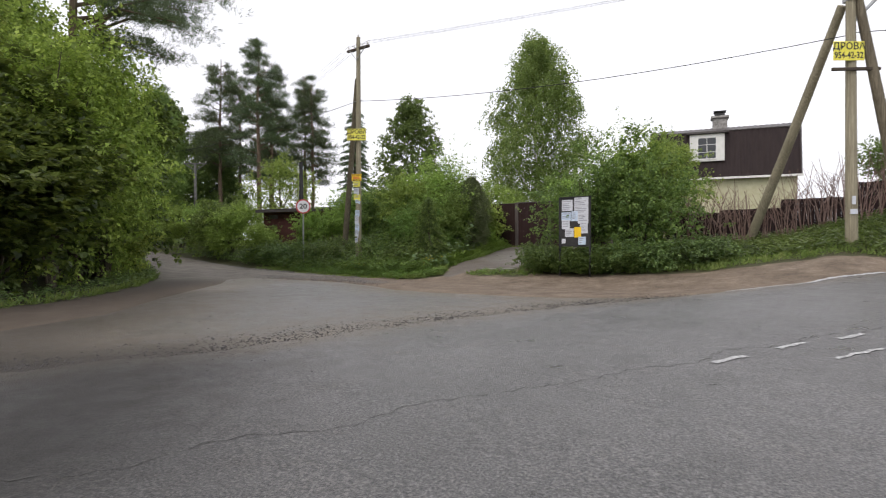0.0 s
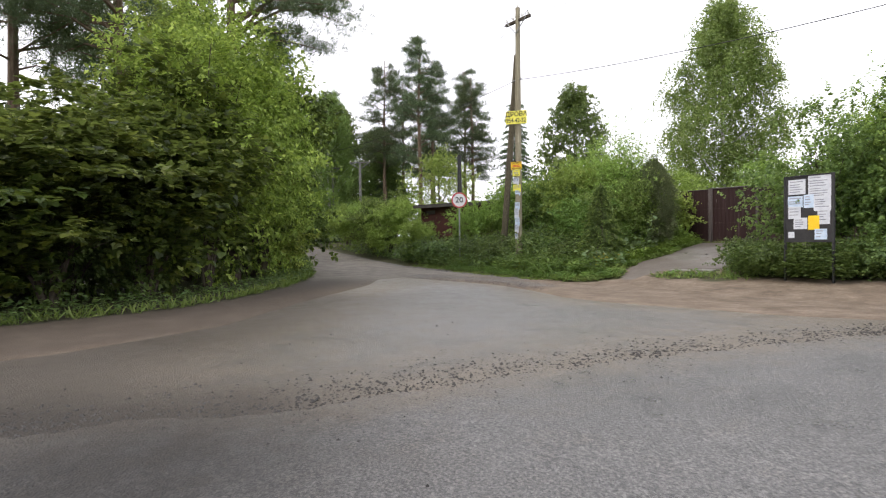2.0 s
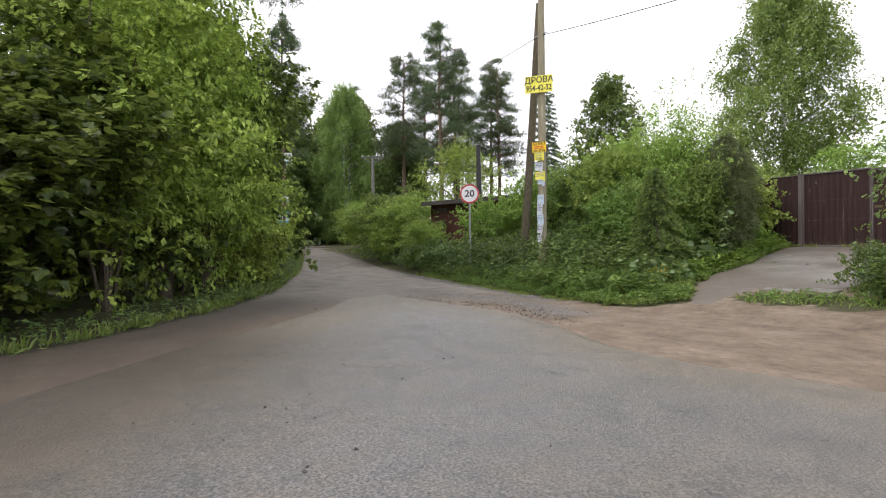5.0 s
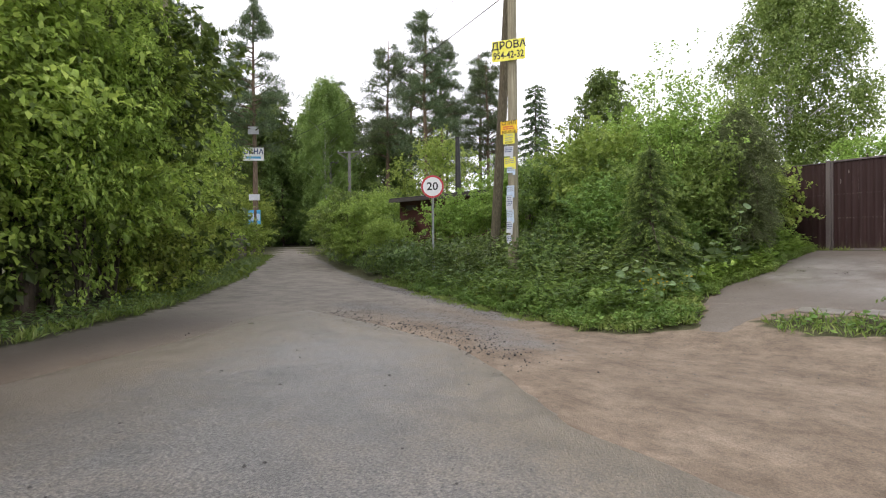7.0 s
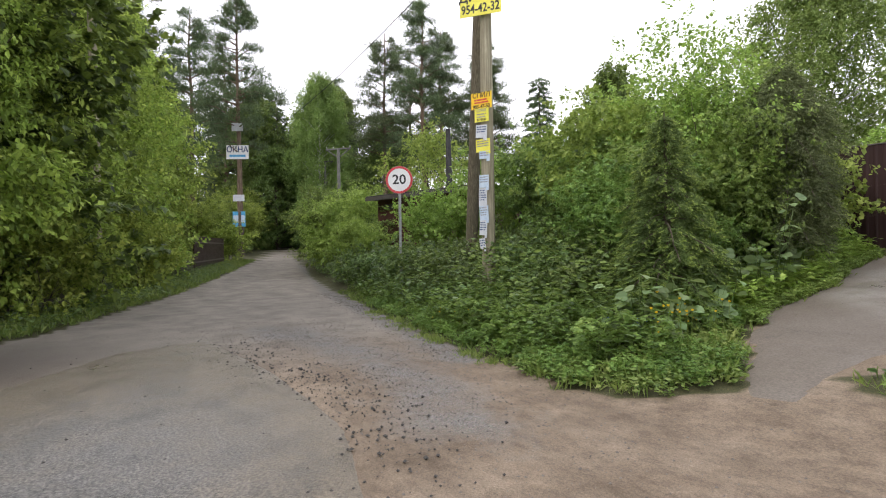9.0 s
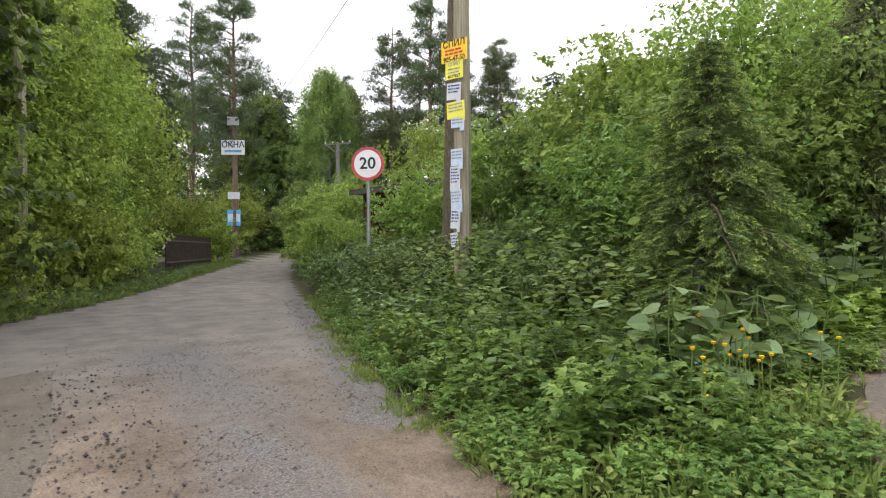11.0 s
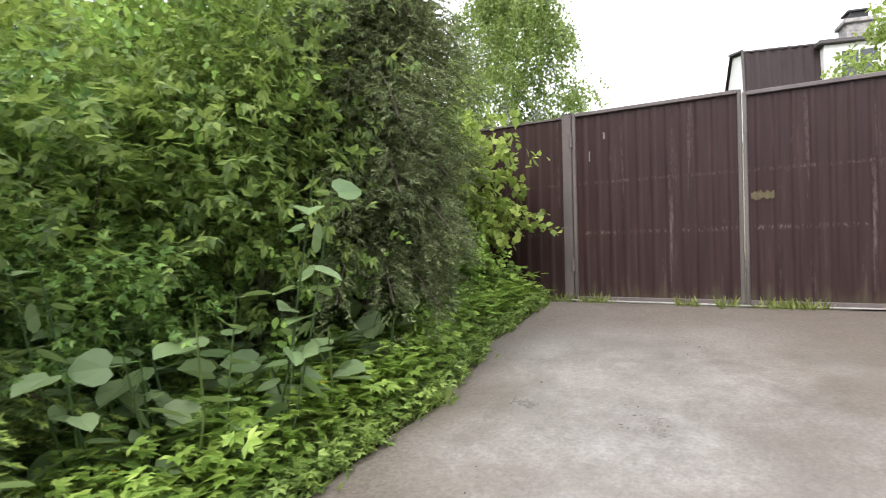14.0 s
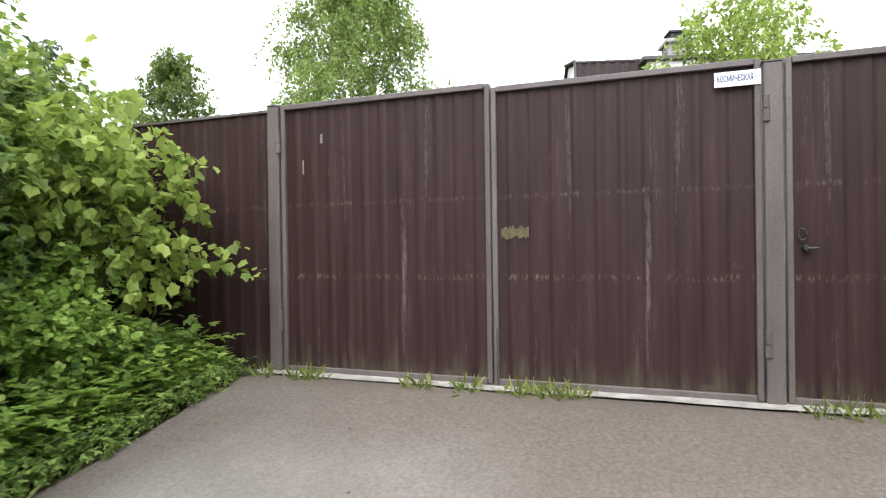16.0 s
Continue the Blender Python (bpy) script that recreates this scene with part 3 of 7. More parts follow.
def road_side(x, y):
    """True on ground that wheels keep bare."""
    lane = (x < -11.5) & (y > left_edge(x)) & (y < right_edge(x)) & (x > -95)
    fork = (x >= -14) & (x < 8) & (x > left_line(y)) & (y < np.interp(x, [-14, -11, -8.6, -7.5, -5, -1.8, 1, 2, 6, 12], [13.3, 13.3, 15.2, 14.9, 14.9, 15.2, 15.7, 16.1, 19.4, 24.4]))
    return lane | fork


gx, gy, gf = lattice(spaced(-2200, 2200, -34, 6, 0.2), spaced(-2200, 2200, -6, 22, 0.2))
gz = height(gx, gy)
bare = road_side(gx, gy) | inside(DRIVE, gx, gy) | inside(MAIN_ROAD, gx, gy)
walk_in = inside([(-10.9, 13.0), (-11.1, 15.3), (-8.0, 15.9), (-6.0, 13.0)], gx, gy)
tuft = away([(-9.2, 14.6), (-8.3, 14.9), (-7.6, 14.6)], gx, gy) + 0.25 * lumps(gx * 2, gy * 2)
green = np.where(bare | walk_in, 0.0, 1.0)
green = np.where(walk_in & (tuft < 0.45), 0.75, green)
green = np.where(inside(CORNER, gx, gy), 0.9, green)
on_road = inside(MAIN_ROAD, gx, gy) | inside(APRON, gx, gy) | inside(DRIVE, gx, gy)
near = (np.abs(gx) < 60) & (np.abs(gy) < 60)
gz = gz + np.where(near & (green > 0.5), 0.03 * lumps(gx * 1.3, gy * 1.3, 7.0), 0.004 * lumps(gx * 1.4, gy * 1.4, 3.0)) * near - np.where(on_road & (away(APRON, gx, gy, True) > 0.45) & (away(DRIVE, gx, gy, True) > 0.3) & (away(MAIN_EDGE, gx, gy) > 0.4), 0.03, 0.0)
gravel_f = 0.65 * np.exp(-(away([(-17.5, 11.9), (-14.3, 12.2), (-12.4, 11.9), (-11.2, 11.6)], gx, gy) / 0.75) ** 2) + 0.7 * np.exp(-(away([(-40, 19.9), (-24, 15.5), (-19, 14.4), (-15, 13.5), (-13.3, 13.1)], gx, gy) / 0.35) ** 2)
damp_f = np.exp(-(away([(-9.6, -8), (-10.3, -2), (-10.9, 1.2), (-11.6, 3.0), (-13.6, 5.0), (-16.5, 7.6)], gx, gy) / 2.0) ** 2) + 0.75 * np.exp(-(away([(-8.2, -8), (-8.8, 0), (-9.8, 2.6), (-12, 4.6)], gx, gy) / 1.2) ** 2)
track_f = np.clip((-13 - gx) / 4, 0, 1)
tagged(surface("ground", gx, gy, gz, gf, SOIL, {"green": green, "gravel": gravel_f, "track": track_f, "damp": damp_f}), "sandy soil verges with gravel and dark litter under plants", "ground", kind="structure")


def main_dust(x, y):
    d = away(MAIN_EDGE, x, y)
    damp = np.exp(-(away([(-1.2, -3.0), (-2.4, -0.8), (-3.7, 0.5)], x, y) / 1.7) ** 2)
    return {"damp": damp, "dust": 0.5 * np.exp(-(d / 0.5) ** 2) + 0.2 * np.exp(-(d / 1.6) ** 2)}


def apron_dust(x, y):
    d = away(APRON, x, y, True)
    wheel = np.exp(-(away([(-4.4, 2.5), (-9, 6.2), (-14, 9.2)], x, y) / 2.1) ** 2)
    worn = ease(0.5, 3.5, away(MAIN_EDGE, x, y))
    left = np.exp(-(away([(-7.4, -5), (-8.3, 0.4), (-9.3, 2.4), (-11.9, 4.8), (-15.0, 8.1)], x, y) / 2.6) ** 2)
    damp = 0.7 * np.exp(-(away([(-6.2, -5), (-7.2, 0.2), (-9.2, 3.2), (-11.5, 5.2)], x, y) / 1.7) ** 2) + 0.9 * np.exp(-(away([(-4.9, -6), (-4.85, 0), (-4.3, 1.2)], x, y) / 1.1) ** 2)
    return {"damp": damp, "dust": np.clip(0.95 * np.exp(-(d / 1.1) ** 2) + 1.0 * left + 0.42 * (1 - worn) + 0.34 - 0.22 * wheel - 0.25 * ease(-8, -12, x), 0, 1.2)}


def strip(name, one, two, rows, cols, lift, mat, field, rag=0.0):
    """Surfacing between two edges, the first of them ragged."""
    def even(line):
        p = np.asarray(line, dtype=float)
        d = np.concatenate([[0], np.cumsum(np.hypot(*np.diff(p, axis=0).T))])
        return p, d
    (p, d), (q, f) = even(one), even(two)
    s = np.asarray(rows)
    A = np.stack([np.interp(s * d[-1], d, p[:, k]) for k in (0, 1)], axis=1)
    t = np.interp(s * d[-1], d, np.arange(len(p)))
    B = np.stack([np.interp(t / (len(p) - 1) * (len(q) - 1), np.arange(len(q)), q[:, k]) for k in (0, 1)], axis=1)
    A = A + rag * np.stack([lumps(A[:, 0] * 3, A[:, 1] * 3, 1.0), lumps(A[:, 0] * 4, A[:, 1] * 4, 3.0) * 0.4], axis=1)
    u = np.linspace(0, 1, cols)[None, :, None]
    G = A[:, None, :] * (1 - u) + B[:, None, :] * u
    X, Y = G[..., 0].ravel(), G[..., 1].ravel()
    i = (np.arange(len(s) - 1)[:, None] * cols + np.arange(cols - 1)[None, :]).ravel()
    F = np.stack([i, i + 1, i + 1 + cols, i + cols], axis=1)
    return surface(name, X, Y, height(X, Y) + lift + 0.004 * lumps(X, Y, 2.0), F, mat, field(X, Y))


tagged(strip("road_main", MAIN_EDGE, [(3.4, -40), (3.4, -8), (3.6, -4), (3.9, -2.5), (4.4, 0.5), (5.2, 3.2), (6.6, 6.2), (8, 8.2), (9, 9.5), (10.2, 10.8), (12, 12.4), (15, 15), (18, 17.5), (66, 47)], np.concatenate([np.linspace(0, 0.22, 12)[:-1], np.linspace(0.22, 0.5, 420)[:-1], np.linspace(0.5, 1, 30)]), 64, 0.026, ASPHALT, main_dust, 0.13), "grey damp worn asphalt main road with crumbling edge", "road", kind="structure")
tagged(cut_patch("road_side", APRON, 0.08, 0.017, ASPHALT, apron_dust, 0.16), "dusty asphalt apron of the side road", "road", kind="structure")
drive = tagged(strip("driveway", [(-10.95, 15.1), (-11.5, 16.6), (-11.5, 18.3), (-11.8, 19.5), (-11.95, 21.3)], [(-8.4, 15.75), (-8.3, 16.6), (-7.6, 18.3), (-7.2, 19.3), (-6.6, 21.3)], np.linspace(0, 1, 70), 50, 0.02, CONCRETE, lambda x, y: {"dust": 1.0 - ease(15.9, 17.3, y + 0.35 * (x + 9.5)) + 0.7 * np.exp(-(away(DRIVE[:5], x, y) / 0.3) ** 2) + 0.85 * np.exp(-(away([(-7.9, 17.5), (-7.9, 20.9), (-9.6, 21.0), (-11.6, 21.0)], x, y) / 1.25) ** 2)}, 0.05), "pale poured concrete driveway rising to a gate", "driveway", kind="structure")
for k, v in enumerate(drive.data.vertices[:150]):
    v.co.z -= (0.06, 0.02, 0.006)[k // 50]
MOUTH = [(-11.35, 15.7), (-11.1, 14.9), (-10.8, 14.1), (-10.3, 13.45), (-9.5, 13.6), (-9.65, 14.5), (-9.6, 15.2), (-9.2, 15.9)]
tagged(cut_patch("driveway_mouth", MOUTH, 0.06, 0.013, CONCRETE, lambda x, y: {"dust": 1.05 + 0 * x}, 0.28), "dirty worn concrete tongue at the driveway's mouth", "driveway", kind="structure")
for x, y, w, d, a in ((-9.35, 15.42, 0.62, 0.3, 8), (-8.65, 15.55, 0.5, 0.34, -6)):
    slab = boxes((-w / 2, -d / 2, -0.05, w / 2, d / 2, 0.03), bevel=0.012)
    ob = part("paving_slab", slab, CONCRETE)
    ob.matrix_basis = pose(x, y, ground_z(x, y), 5, 0, a)
    tagged(ob, "broken pale concrete slab at the driveway's mouth", "slab", "broken slabs")


def ribbon(name, line, width, lift, mat, label, category, rough_edge=0.0, dash=None, parent=None):
    """A strip laid on the ground along a line, in dashes where asked."""
    p = np.asarray(line, dtype=float)
    seg = np.hypot(*np.diff(p, axis=0).T)
    at = np.concatenate([[0], np.cumsum(seg)])
    s = np.arange(0, at[-1], 0.08)
    x, y = np.interp(s, at, p[:, 0]), np.interp(s, at, p[:, 1])
    tx, ty = np.gradient(x), np.gradient(y)
    k = np.hypot(tx, ty)
    nx, ny = -ty / k, tx / k
    w1, w2 = (width / 2 * (1 + rough_edge * lumps(s * 9, s * 5, q)) for q in (0.3, 2.2))
    jit = rough_edge * 0.12 * lumps(s * 2.2, s * 1.3, 5.0)
    V = []
    for off in (-w1 + jit, w2 + jit):
        px, py = x + nx * off, y + ny * off
        V.append(np.stack([px, py, height(px, py) + lift + 0.004 * lumps(px, py, 2.0)], axis=1))
    n = len(s)
    i = np.arange(n - 1)
    F = np.stack([i, i + 1, i + 1 + n, i + n], axis=1)
    if dash:
        F = F[(s[:-1] % (dash[0] + dash[1])) < dash[0]]
    ob = new(name, mesh_np(name, np.concatenate(V), F, mat))
    if parent is not None:
        ob.parent = parent
        return ob
    return tagged(ob, label, category, kind="structure")


ribbon("edge_line", [(-0.75, 11.0), (0.55, 12.9), (1.85, 14.2), (5.5, 17.7), (14, 24.3)], 0.11, 0.033, LINE_PAINT, "white worn edge line painted on asphalt", "road marking", 0.5)
ribbon("centre_line", [(0.58, 4.09), (1.09, 5.27), (1.73, 6.42), (4.2, 10.0), (9.5, 15.5)], 0.07, 0.033, LINE_PAINT, "white broken centre line painted on asphalt", "road marking", 0.5, (0.45, 0.55))
ribbon("side_line", [(1.49, 4.82), (1.9, 5.66), (4.6, 9.7), (9.9, 15.2)], 0.05, 0.033, LINE_PAINT, "white worn line painted on asphalt", "road marking", 0.7, (0.8, 0.3))
ribbon("road_crack", [(-2.6, -2.2), (-1.7, -0.39), (-1.11, 0.95), (-0.71, 2.07), (0.21, 3.59), (1.07, 5.48), (2.2, 7.6), (4.0, 10.4)], 0.009, 0.03, TAR, "dark ragged crack along the road's middle joint", "crack", 1.5, (2.3, 0.12))
for pts in ([(-11.25, 15.97), (-10.95, 15.86), (-10.6, 15.84), (-10.1, 16.0), (-9.4, 15.95), (-8.4, 16.25)], [(-10.72, 15.82), (-10.8, 15.6), (-10.88, 15.3)], [(-9.9, 15.97), (-9.75, 16.5), (-9.8, 17.0)]):
    ribbon("driveway_crack", pts, 0.005, 0.024, TAR, "dark ragged crack across the concrete drive", "crack", 1.5)
ribbon("threshold", [(-11.95, 21.36), (-6.4, 21.36)], 0.14, 0.035, plain("pale_brick", (0.2, 0.19, 0.16), (0.42, 0.4, 0.37), 7, 0.8, 0.3), "pale concrete threshold strip under the gate", "threshold", 0.2)


# ---- gate and sheet fence ----
GATE_Y, GATE_Z = 21.45, 1.06


def sheet(x0, x1, z0, z1, pitch=0.145, deep=0.007, face=-1):
    """Ribbed steel sheet between x0 and x1, facing the drive, with a real thickness."""
    xs, ds = [], []
    x = x0
    while x < x1:
        for f, d in ((0.0, 0.0), (0.5, 0.0), (0.68, 1.0), (0.82, 1.0), (0.99, 0.0)):
            if x + f * pitch < x1:
                xs.append(x + f * pitch)
                ds.append(d * deep)
        x += pitch
    xs.append(x1)
    ds.append(0.0)
    n = len(xs)
    xs, ds = np.array(xs), np.array(ds)
    V = np.concatenate([np.stack([xs, off + face * ds, np.full(n, z)], axis=1) for off in (0, 0.003) for z in (z0, z1)])
    i = np.arange(n - 1)
    front = np.stack([i, i + 1, i + 1 + n, i + n], axis=1)
    back = front[:, ::-1] + 2 * n
    top = np.stack([i + n, i + 1 + n, i + 1 + 3 * n, i + 3 * n], axis=1)
    return V, np.concatenate([front, back, top])


def gate_leaf(x0, x1, name, label, z1=2.09, sill=0.06):
    g = empty(name, (x0 + x1) / 2, GATE_Y, GATE_Z, 0, label, "gate", "gate leaves")
    h = (x1 - x0) / 2
    part("sheet", sheet(-h + 0.02, h - 0.02, sill, z1 - 0.02), SHEET, g, "ribbed dark brown sheet with pale scuffs")
    for nm, d in (("stile", (-h, -0.03, sill - 0.02, -h + 0.035, 0.03, z1)), ("stile", (h - 0.035, -0.03, sill - 0.02, h, 0.03, z1)),
                  ("top_rail", (-h + 0.036, -0.032, z1 - 0.035, h - 0.036, 0.032, z1 + 0.004)), ("bottom_rail", (-h + 0.036, -0.028, sill - 0.03, h - 0.036, 0.028, sill + 0.012)),
                  ("cross_rail", (-h + 0.036, 0.004, 0.78, h - 0.036, 0.04, 0.82))):
        part(nm, boxes(d, bevel=0.004), STEEL_GREY, g, "grey-brown painted steel bar")
    return g


def hinge(parent, x, z):
    V, F = joined([tube([(x, -0.045, z - 0.075), (x, -0.045, z - 0.003)], [0.022, 0.022], 10), tube([(x, -0.045, z + 0.003), (x, -0.045, z + 0.075)], [0.019, 0.019], 10)])
    part("hinge", (V, F), STEEL_GREY, parent, "welded barrel hinge")


def gate_post(x, w, top, label):
    p = empty("gate_post", x, GATE_Y, ground_z(x, 21.3) - 0.05, 0, label, "gate post", "gate posts")
    part("post", boxes((-w / 2, -0.05, 0, w / 2, 0.05, top), bevel=0.006), STEEL_GREY, p)
    part("cap", boxes((-w / 2 - 0.004, -0.054, top + 0.001, w / 2 + 0.004, 0.054, top + 0.008)), STEEL_GREY, p)
    return p


left_leaf = gate_leaf(-11.73, -10.056, "gate_leaf", "closed dark brown ribbed steel gate leaf")
right_leaf = gate_leaf(-10.045, -8.41, "gate_leaf", "closed dark brown ribbed gate leaf with number plate", 2.06)
wicket = gate_leaf(-8.285, -7.25, "wicket_door", "closed dark brown ribbed steel wicket door", 2.05)
post_l = gate_post(-11.79, 0.1, 2.14, "grey-brown square steel gate post beside shrubs")
post_r = gate_post(-8.35, 0.1, 2.08, "grey-brown square steel post between gate and wicket")
gate_post(-7.19, 0.1, 2.08, "grey-brown square steel post at the wicket")
for z in (0.42, 1.8):
    hinge(left_leaf, -0.85, z)
    hinge(right_leaf, 0.84, z - 0.04)
lichen, lrng = plain("yellow_lichen_smear", (0.06, 0.05, 0.028), (0.12, 0.1, 0.05), 25, 0.9, 0.3), random.Random(7)
smear = bmesh.new()
ends = [(-0.76 + 0.01 * k, 1.02 + lrng.uniform(0, 0.03), 1.09 + lrng.uniform(0, 0.035)) for k in range(20)]
low_row = [smear.verts.new((x, -0.0085, z)) for x, z, _ in ends]
top_row = [smear.verts.new((x, -0.0085, z)) for x, _, z in ends]
for k in range(19):
    smear.faces.new((low_row[k], low_row[k + 1], top_row[k + 1], top_row[k]))
part("smear", smear, lichen, right_leaf, "yellowish smear on the sheet")
part("drop_bolt", tube([(-0.8, -0.045, 0.42), (-0.8, -0.045, -0.005)], [0.011, 0.011], 8), STEEL_GREY, right_leaf, "rusty drop bolt")
V, F = joined([tube([(-0.42, -0.005, 0.94), (-0.42, -0.045, 0.94)], [0.022, 0.015], 10), tube([(-0.42, -0.048, 0.94), (-0.36, -0.05, 0.942)], [0.009, 0.007], 8)])
part("handle", (V, F), RUBBER, wicket, "black lever handle")
V, F = tube([(-0.44 + 0.02 * math.cos(a), -0.035, 1.02 + 0.035 * math.sin(a)) for a in np.linspace(0, 6.0, 10)], [0.006] * 10, 6)
part("latch_ring", (V, F), RUBBER, wicket, "small dark latch ring")
for x, z, w, h in ((-0.66, 1.55, 0.012, 0.11), (-0.5, 1.78, 0.02, 0.07), (-0.42, 0.9, 0.012, 0.05), (-0.28, 1.3, 0.008, 0.03)):
    part("scuff", boxes((x, -0.0035 - 0.0005, z, x + w, -0.0025, z + h)), plain("bare_scuff", (0.13, 0.11, 0.1), (0.24, 0.21, 0.2), 20, 0.8, 0.2), left_leaf, "pale bare scuff in the paint")
plate = empty("address_plate", -8.535, GATE_Y - 0.036, 3.012, 0, "small white street-name plate with dark blue letters", "name plate")
part("plate", boxes((-0.125, -0.003, -0.045, 0.125, 0.003, 0.045), bevel=0.002), SIGN_WHITE, plate)
lettering("КОСМИЧЕСКАЯ 1", 0.05, INK_BLUE, plate, pose(-0.003, -0.0045, 0.0, 90), "street_name", 0.5)
for x in (-0.118, 0.118):
    part("screw", tube([(x, -0.002, 0), (x, -0.006, 0)], [0.005, 0.004], 8), GALV, plate)


def sheet_fence(x0, x1, label, z_top=2.06):
    """Fence bays of ribbed sheet on rails, following the ground."""
    n = max(1, round(abs(x1 - x0) / 2.0))
    for k in range(n):
        a, b = x0 + (x1 - x0) * k / n, x0 + (x1 - x0) * (k + 1) / n
        z = ground_z((a + b) / 2, 21.45)
        f = empty("fence_bay", (a + b) / 2, GATE_Y, z, 0, label, "fence", "sheet fence bays")
        h = (b - a) / 2
        part("sheet", sheet(-h + 0.005, h - 0.005, 0.03, z_top), SHEET, f)
        part("rail", boxes((-h, 0.004, 0.4, h, 0.04, 0.44)), STEEL_GREY, f)
        part("rail", boxes((-h, 0.004, 1.6, h, 0.04, 1.64)), STEEL_GREY, f)
        part("cap", boxes((-h, -0.02, z_top + 0.001, h, 0.02, z_top + 0.02)), STEEL_GREY, f)
        part("post", boxes((h - 0.03, 0.042, -0.1, h + 0.03, 0.1, z_top)), STEEL_GREY, f)


sheet_fence(-21.9, -11.85, "dark brown ribbed sheet fence half hidden by shrubs")
sheet_fence(-7.13, -5.2, "dark brown ribbed sheet fence beside the wicket")


def board_fence(x0, x1):
    """Old upright brown boards, each its own piece."""
    x = x0
    while x < x1:
        z = ground_z(x + 1, 21.5)
        f = empty("board_fence", x + 1, 21.5, z - 0.05, 0, "old dark brown upright board fence behind dry stems", "fence", "board fence bays")
        for r in (0.3, 0.9):
            part("rail", boxes((-1.0, 0.03, r, 1.0, 0.08, r + 0.07)), FENCE_WOOD, f)
        part("post", boxes((-1.0, 0.082, 0, -0.9, 0.18, 1.1)), FENCE_WOOD, f)
        k = 0
        while k * 0.125 < 1.99:
            h = 1.16 + random.uniform(-0.008, 0.008)
            part("board", boxes((-1 + k * 0.125, random.uniform(-0.006, 0.004), 0.05, -1 + k * 0.125 + 0.121, 0.028, h)), FENCE_WOOD, f)
            k += 1
        x += 2.0


board_fence(-5.1, 9.0)


# ---- wooden poles, wires, signs ----
def bend(a, b, sag, n=14):
    a, b = np.array(a), np.array(b)
    t = np.linspace(0, 1, n)
    return a + (b - a) * t[:, None] - np.array([0, 0, 1.0]) * (sag * 4 * t * (1 - t))[:, None]


def wire(a, b, sag, r=0.012, label="thin black overhead cable slung between poles"):
    P = bend(a, b, sag)
    ob = new("overhead_wire", mesh_np("overhead_wire", *tube(P, [r] * len(P), 5), RUBBER))
    return tagged(ob, label, "cable", "overhead wires")


def insulator(parent, x, y, z):
    V, F = tube([(x, y, z), (x, y, z + 0.05), (x, y, z + 0.06), (x, y, z + 0.12), (x, y, z + 0.14)], [0.012, 0.012, 0.045, 0.04, 0.015], 8)
    part("insulator", (V, F), WHITE_PAINT, parent, "small white insulator")


pole_a = empty("power_pole", -16.36, 15.74, ground_z(-16.36, 15.74) - 0.1, 0, "weathered wooden power pole covered with paper notices", "power pole", "poles")
part("post", tube([(0, 0, 0), (0.02, 0, 3), (0.03, 0, 6.5), (0.05, 0, 10.1)], [0.135, 0.124, 0.108, 0.088], 14), POLE_WOOD, pole_a)
part("crossarm", boxes((-0.62, -0.05, 9.55, 0.72, 0.05, 9.66), bevel=0.01), DARK_WOOD, pole_a, "short dark crossarm")
for s in (-1, 1):
    part("brace", tube([(s * 0.5 + 0.05, -0.06, 9.6), (0.05, -0.11, 9.1)], [0.02, 0.02], 6), GALV, pole_a)
for x in (-0.55, -0.2, 0.3, 0.62):
    insulator(pole_a, x, 0, 9.66)
insulator(pole_a, 0.05, 0, 10.1)
part("bracket", tube([(-0.22, -0.02, 7.35), (0.32, -0.02, 7.35)], [0.018, 0.018], 6), GALV, pole_a)
strut_a = empty("pole_strut", -18.45, 16.75, ground_z(-18.45, 16.75) - 0.1, 0, "grey-brown leaning wooden strut propping a power pole", "pole strut", "pole struts")
part("post", tube([(0, 0, 0), (1.0, -0.45, 4.2), (1.97, -0.92, 8.3)], [0.14, 0.128, 0.108], 12), STRUT_WOOD, strut_a)

FACE = 35.0


def hoarding(name, x, y, z, w, h, rz, mat, label, category="sign board"):
    s = empty(name, x, y, z, rz, label, category)
    part("panel", boxes((-w / 2, -0.006, -h / 2, w / 2, 0.006, h / 2), bevel=0.003), mat, s)
    return s


def bars(parent, mat, rows, w, z0, dz, th, seed=0):
    """Lines of print too small to read."""
    rng = random.Random(seed)
    dims = []
    for k in range(rows):
        z, x = z0 - k * dz, -w / 2
        while x < w / 2 - 0.02:
            b = min(rng.uniform(0.03, 0.12) * (w / 0.3), w / 2 - x)
            dims.append((x, -0.0085, z, x + b, -0.0065, z + th))
            x += b + 0.012
    part("print", boxes(*dims), mat, parent)


def firewood_sign(x, y, z, rz):
    s = hoarding("firewood_sign", x, y, z, 0.82, 0.5, rz, SIGN_YELLOW, "yellow firewood advertisement board with black lettering", "sign board")
    s["group"] = "firewood signs"
    lettering("ДРОВА", 0.25, INK, s, pose(0, -0.0085, 0.115, 90), "headline", 0.98)
    lettering("954-42-32", 0.235, INK, s, pose(0, -0.0085, -0.12, 90), "phone_number", 0.78)
    return s


firewood_sign(-16.28, 15.58, 5.98, FACE)


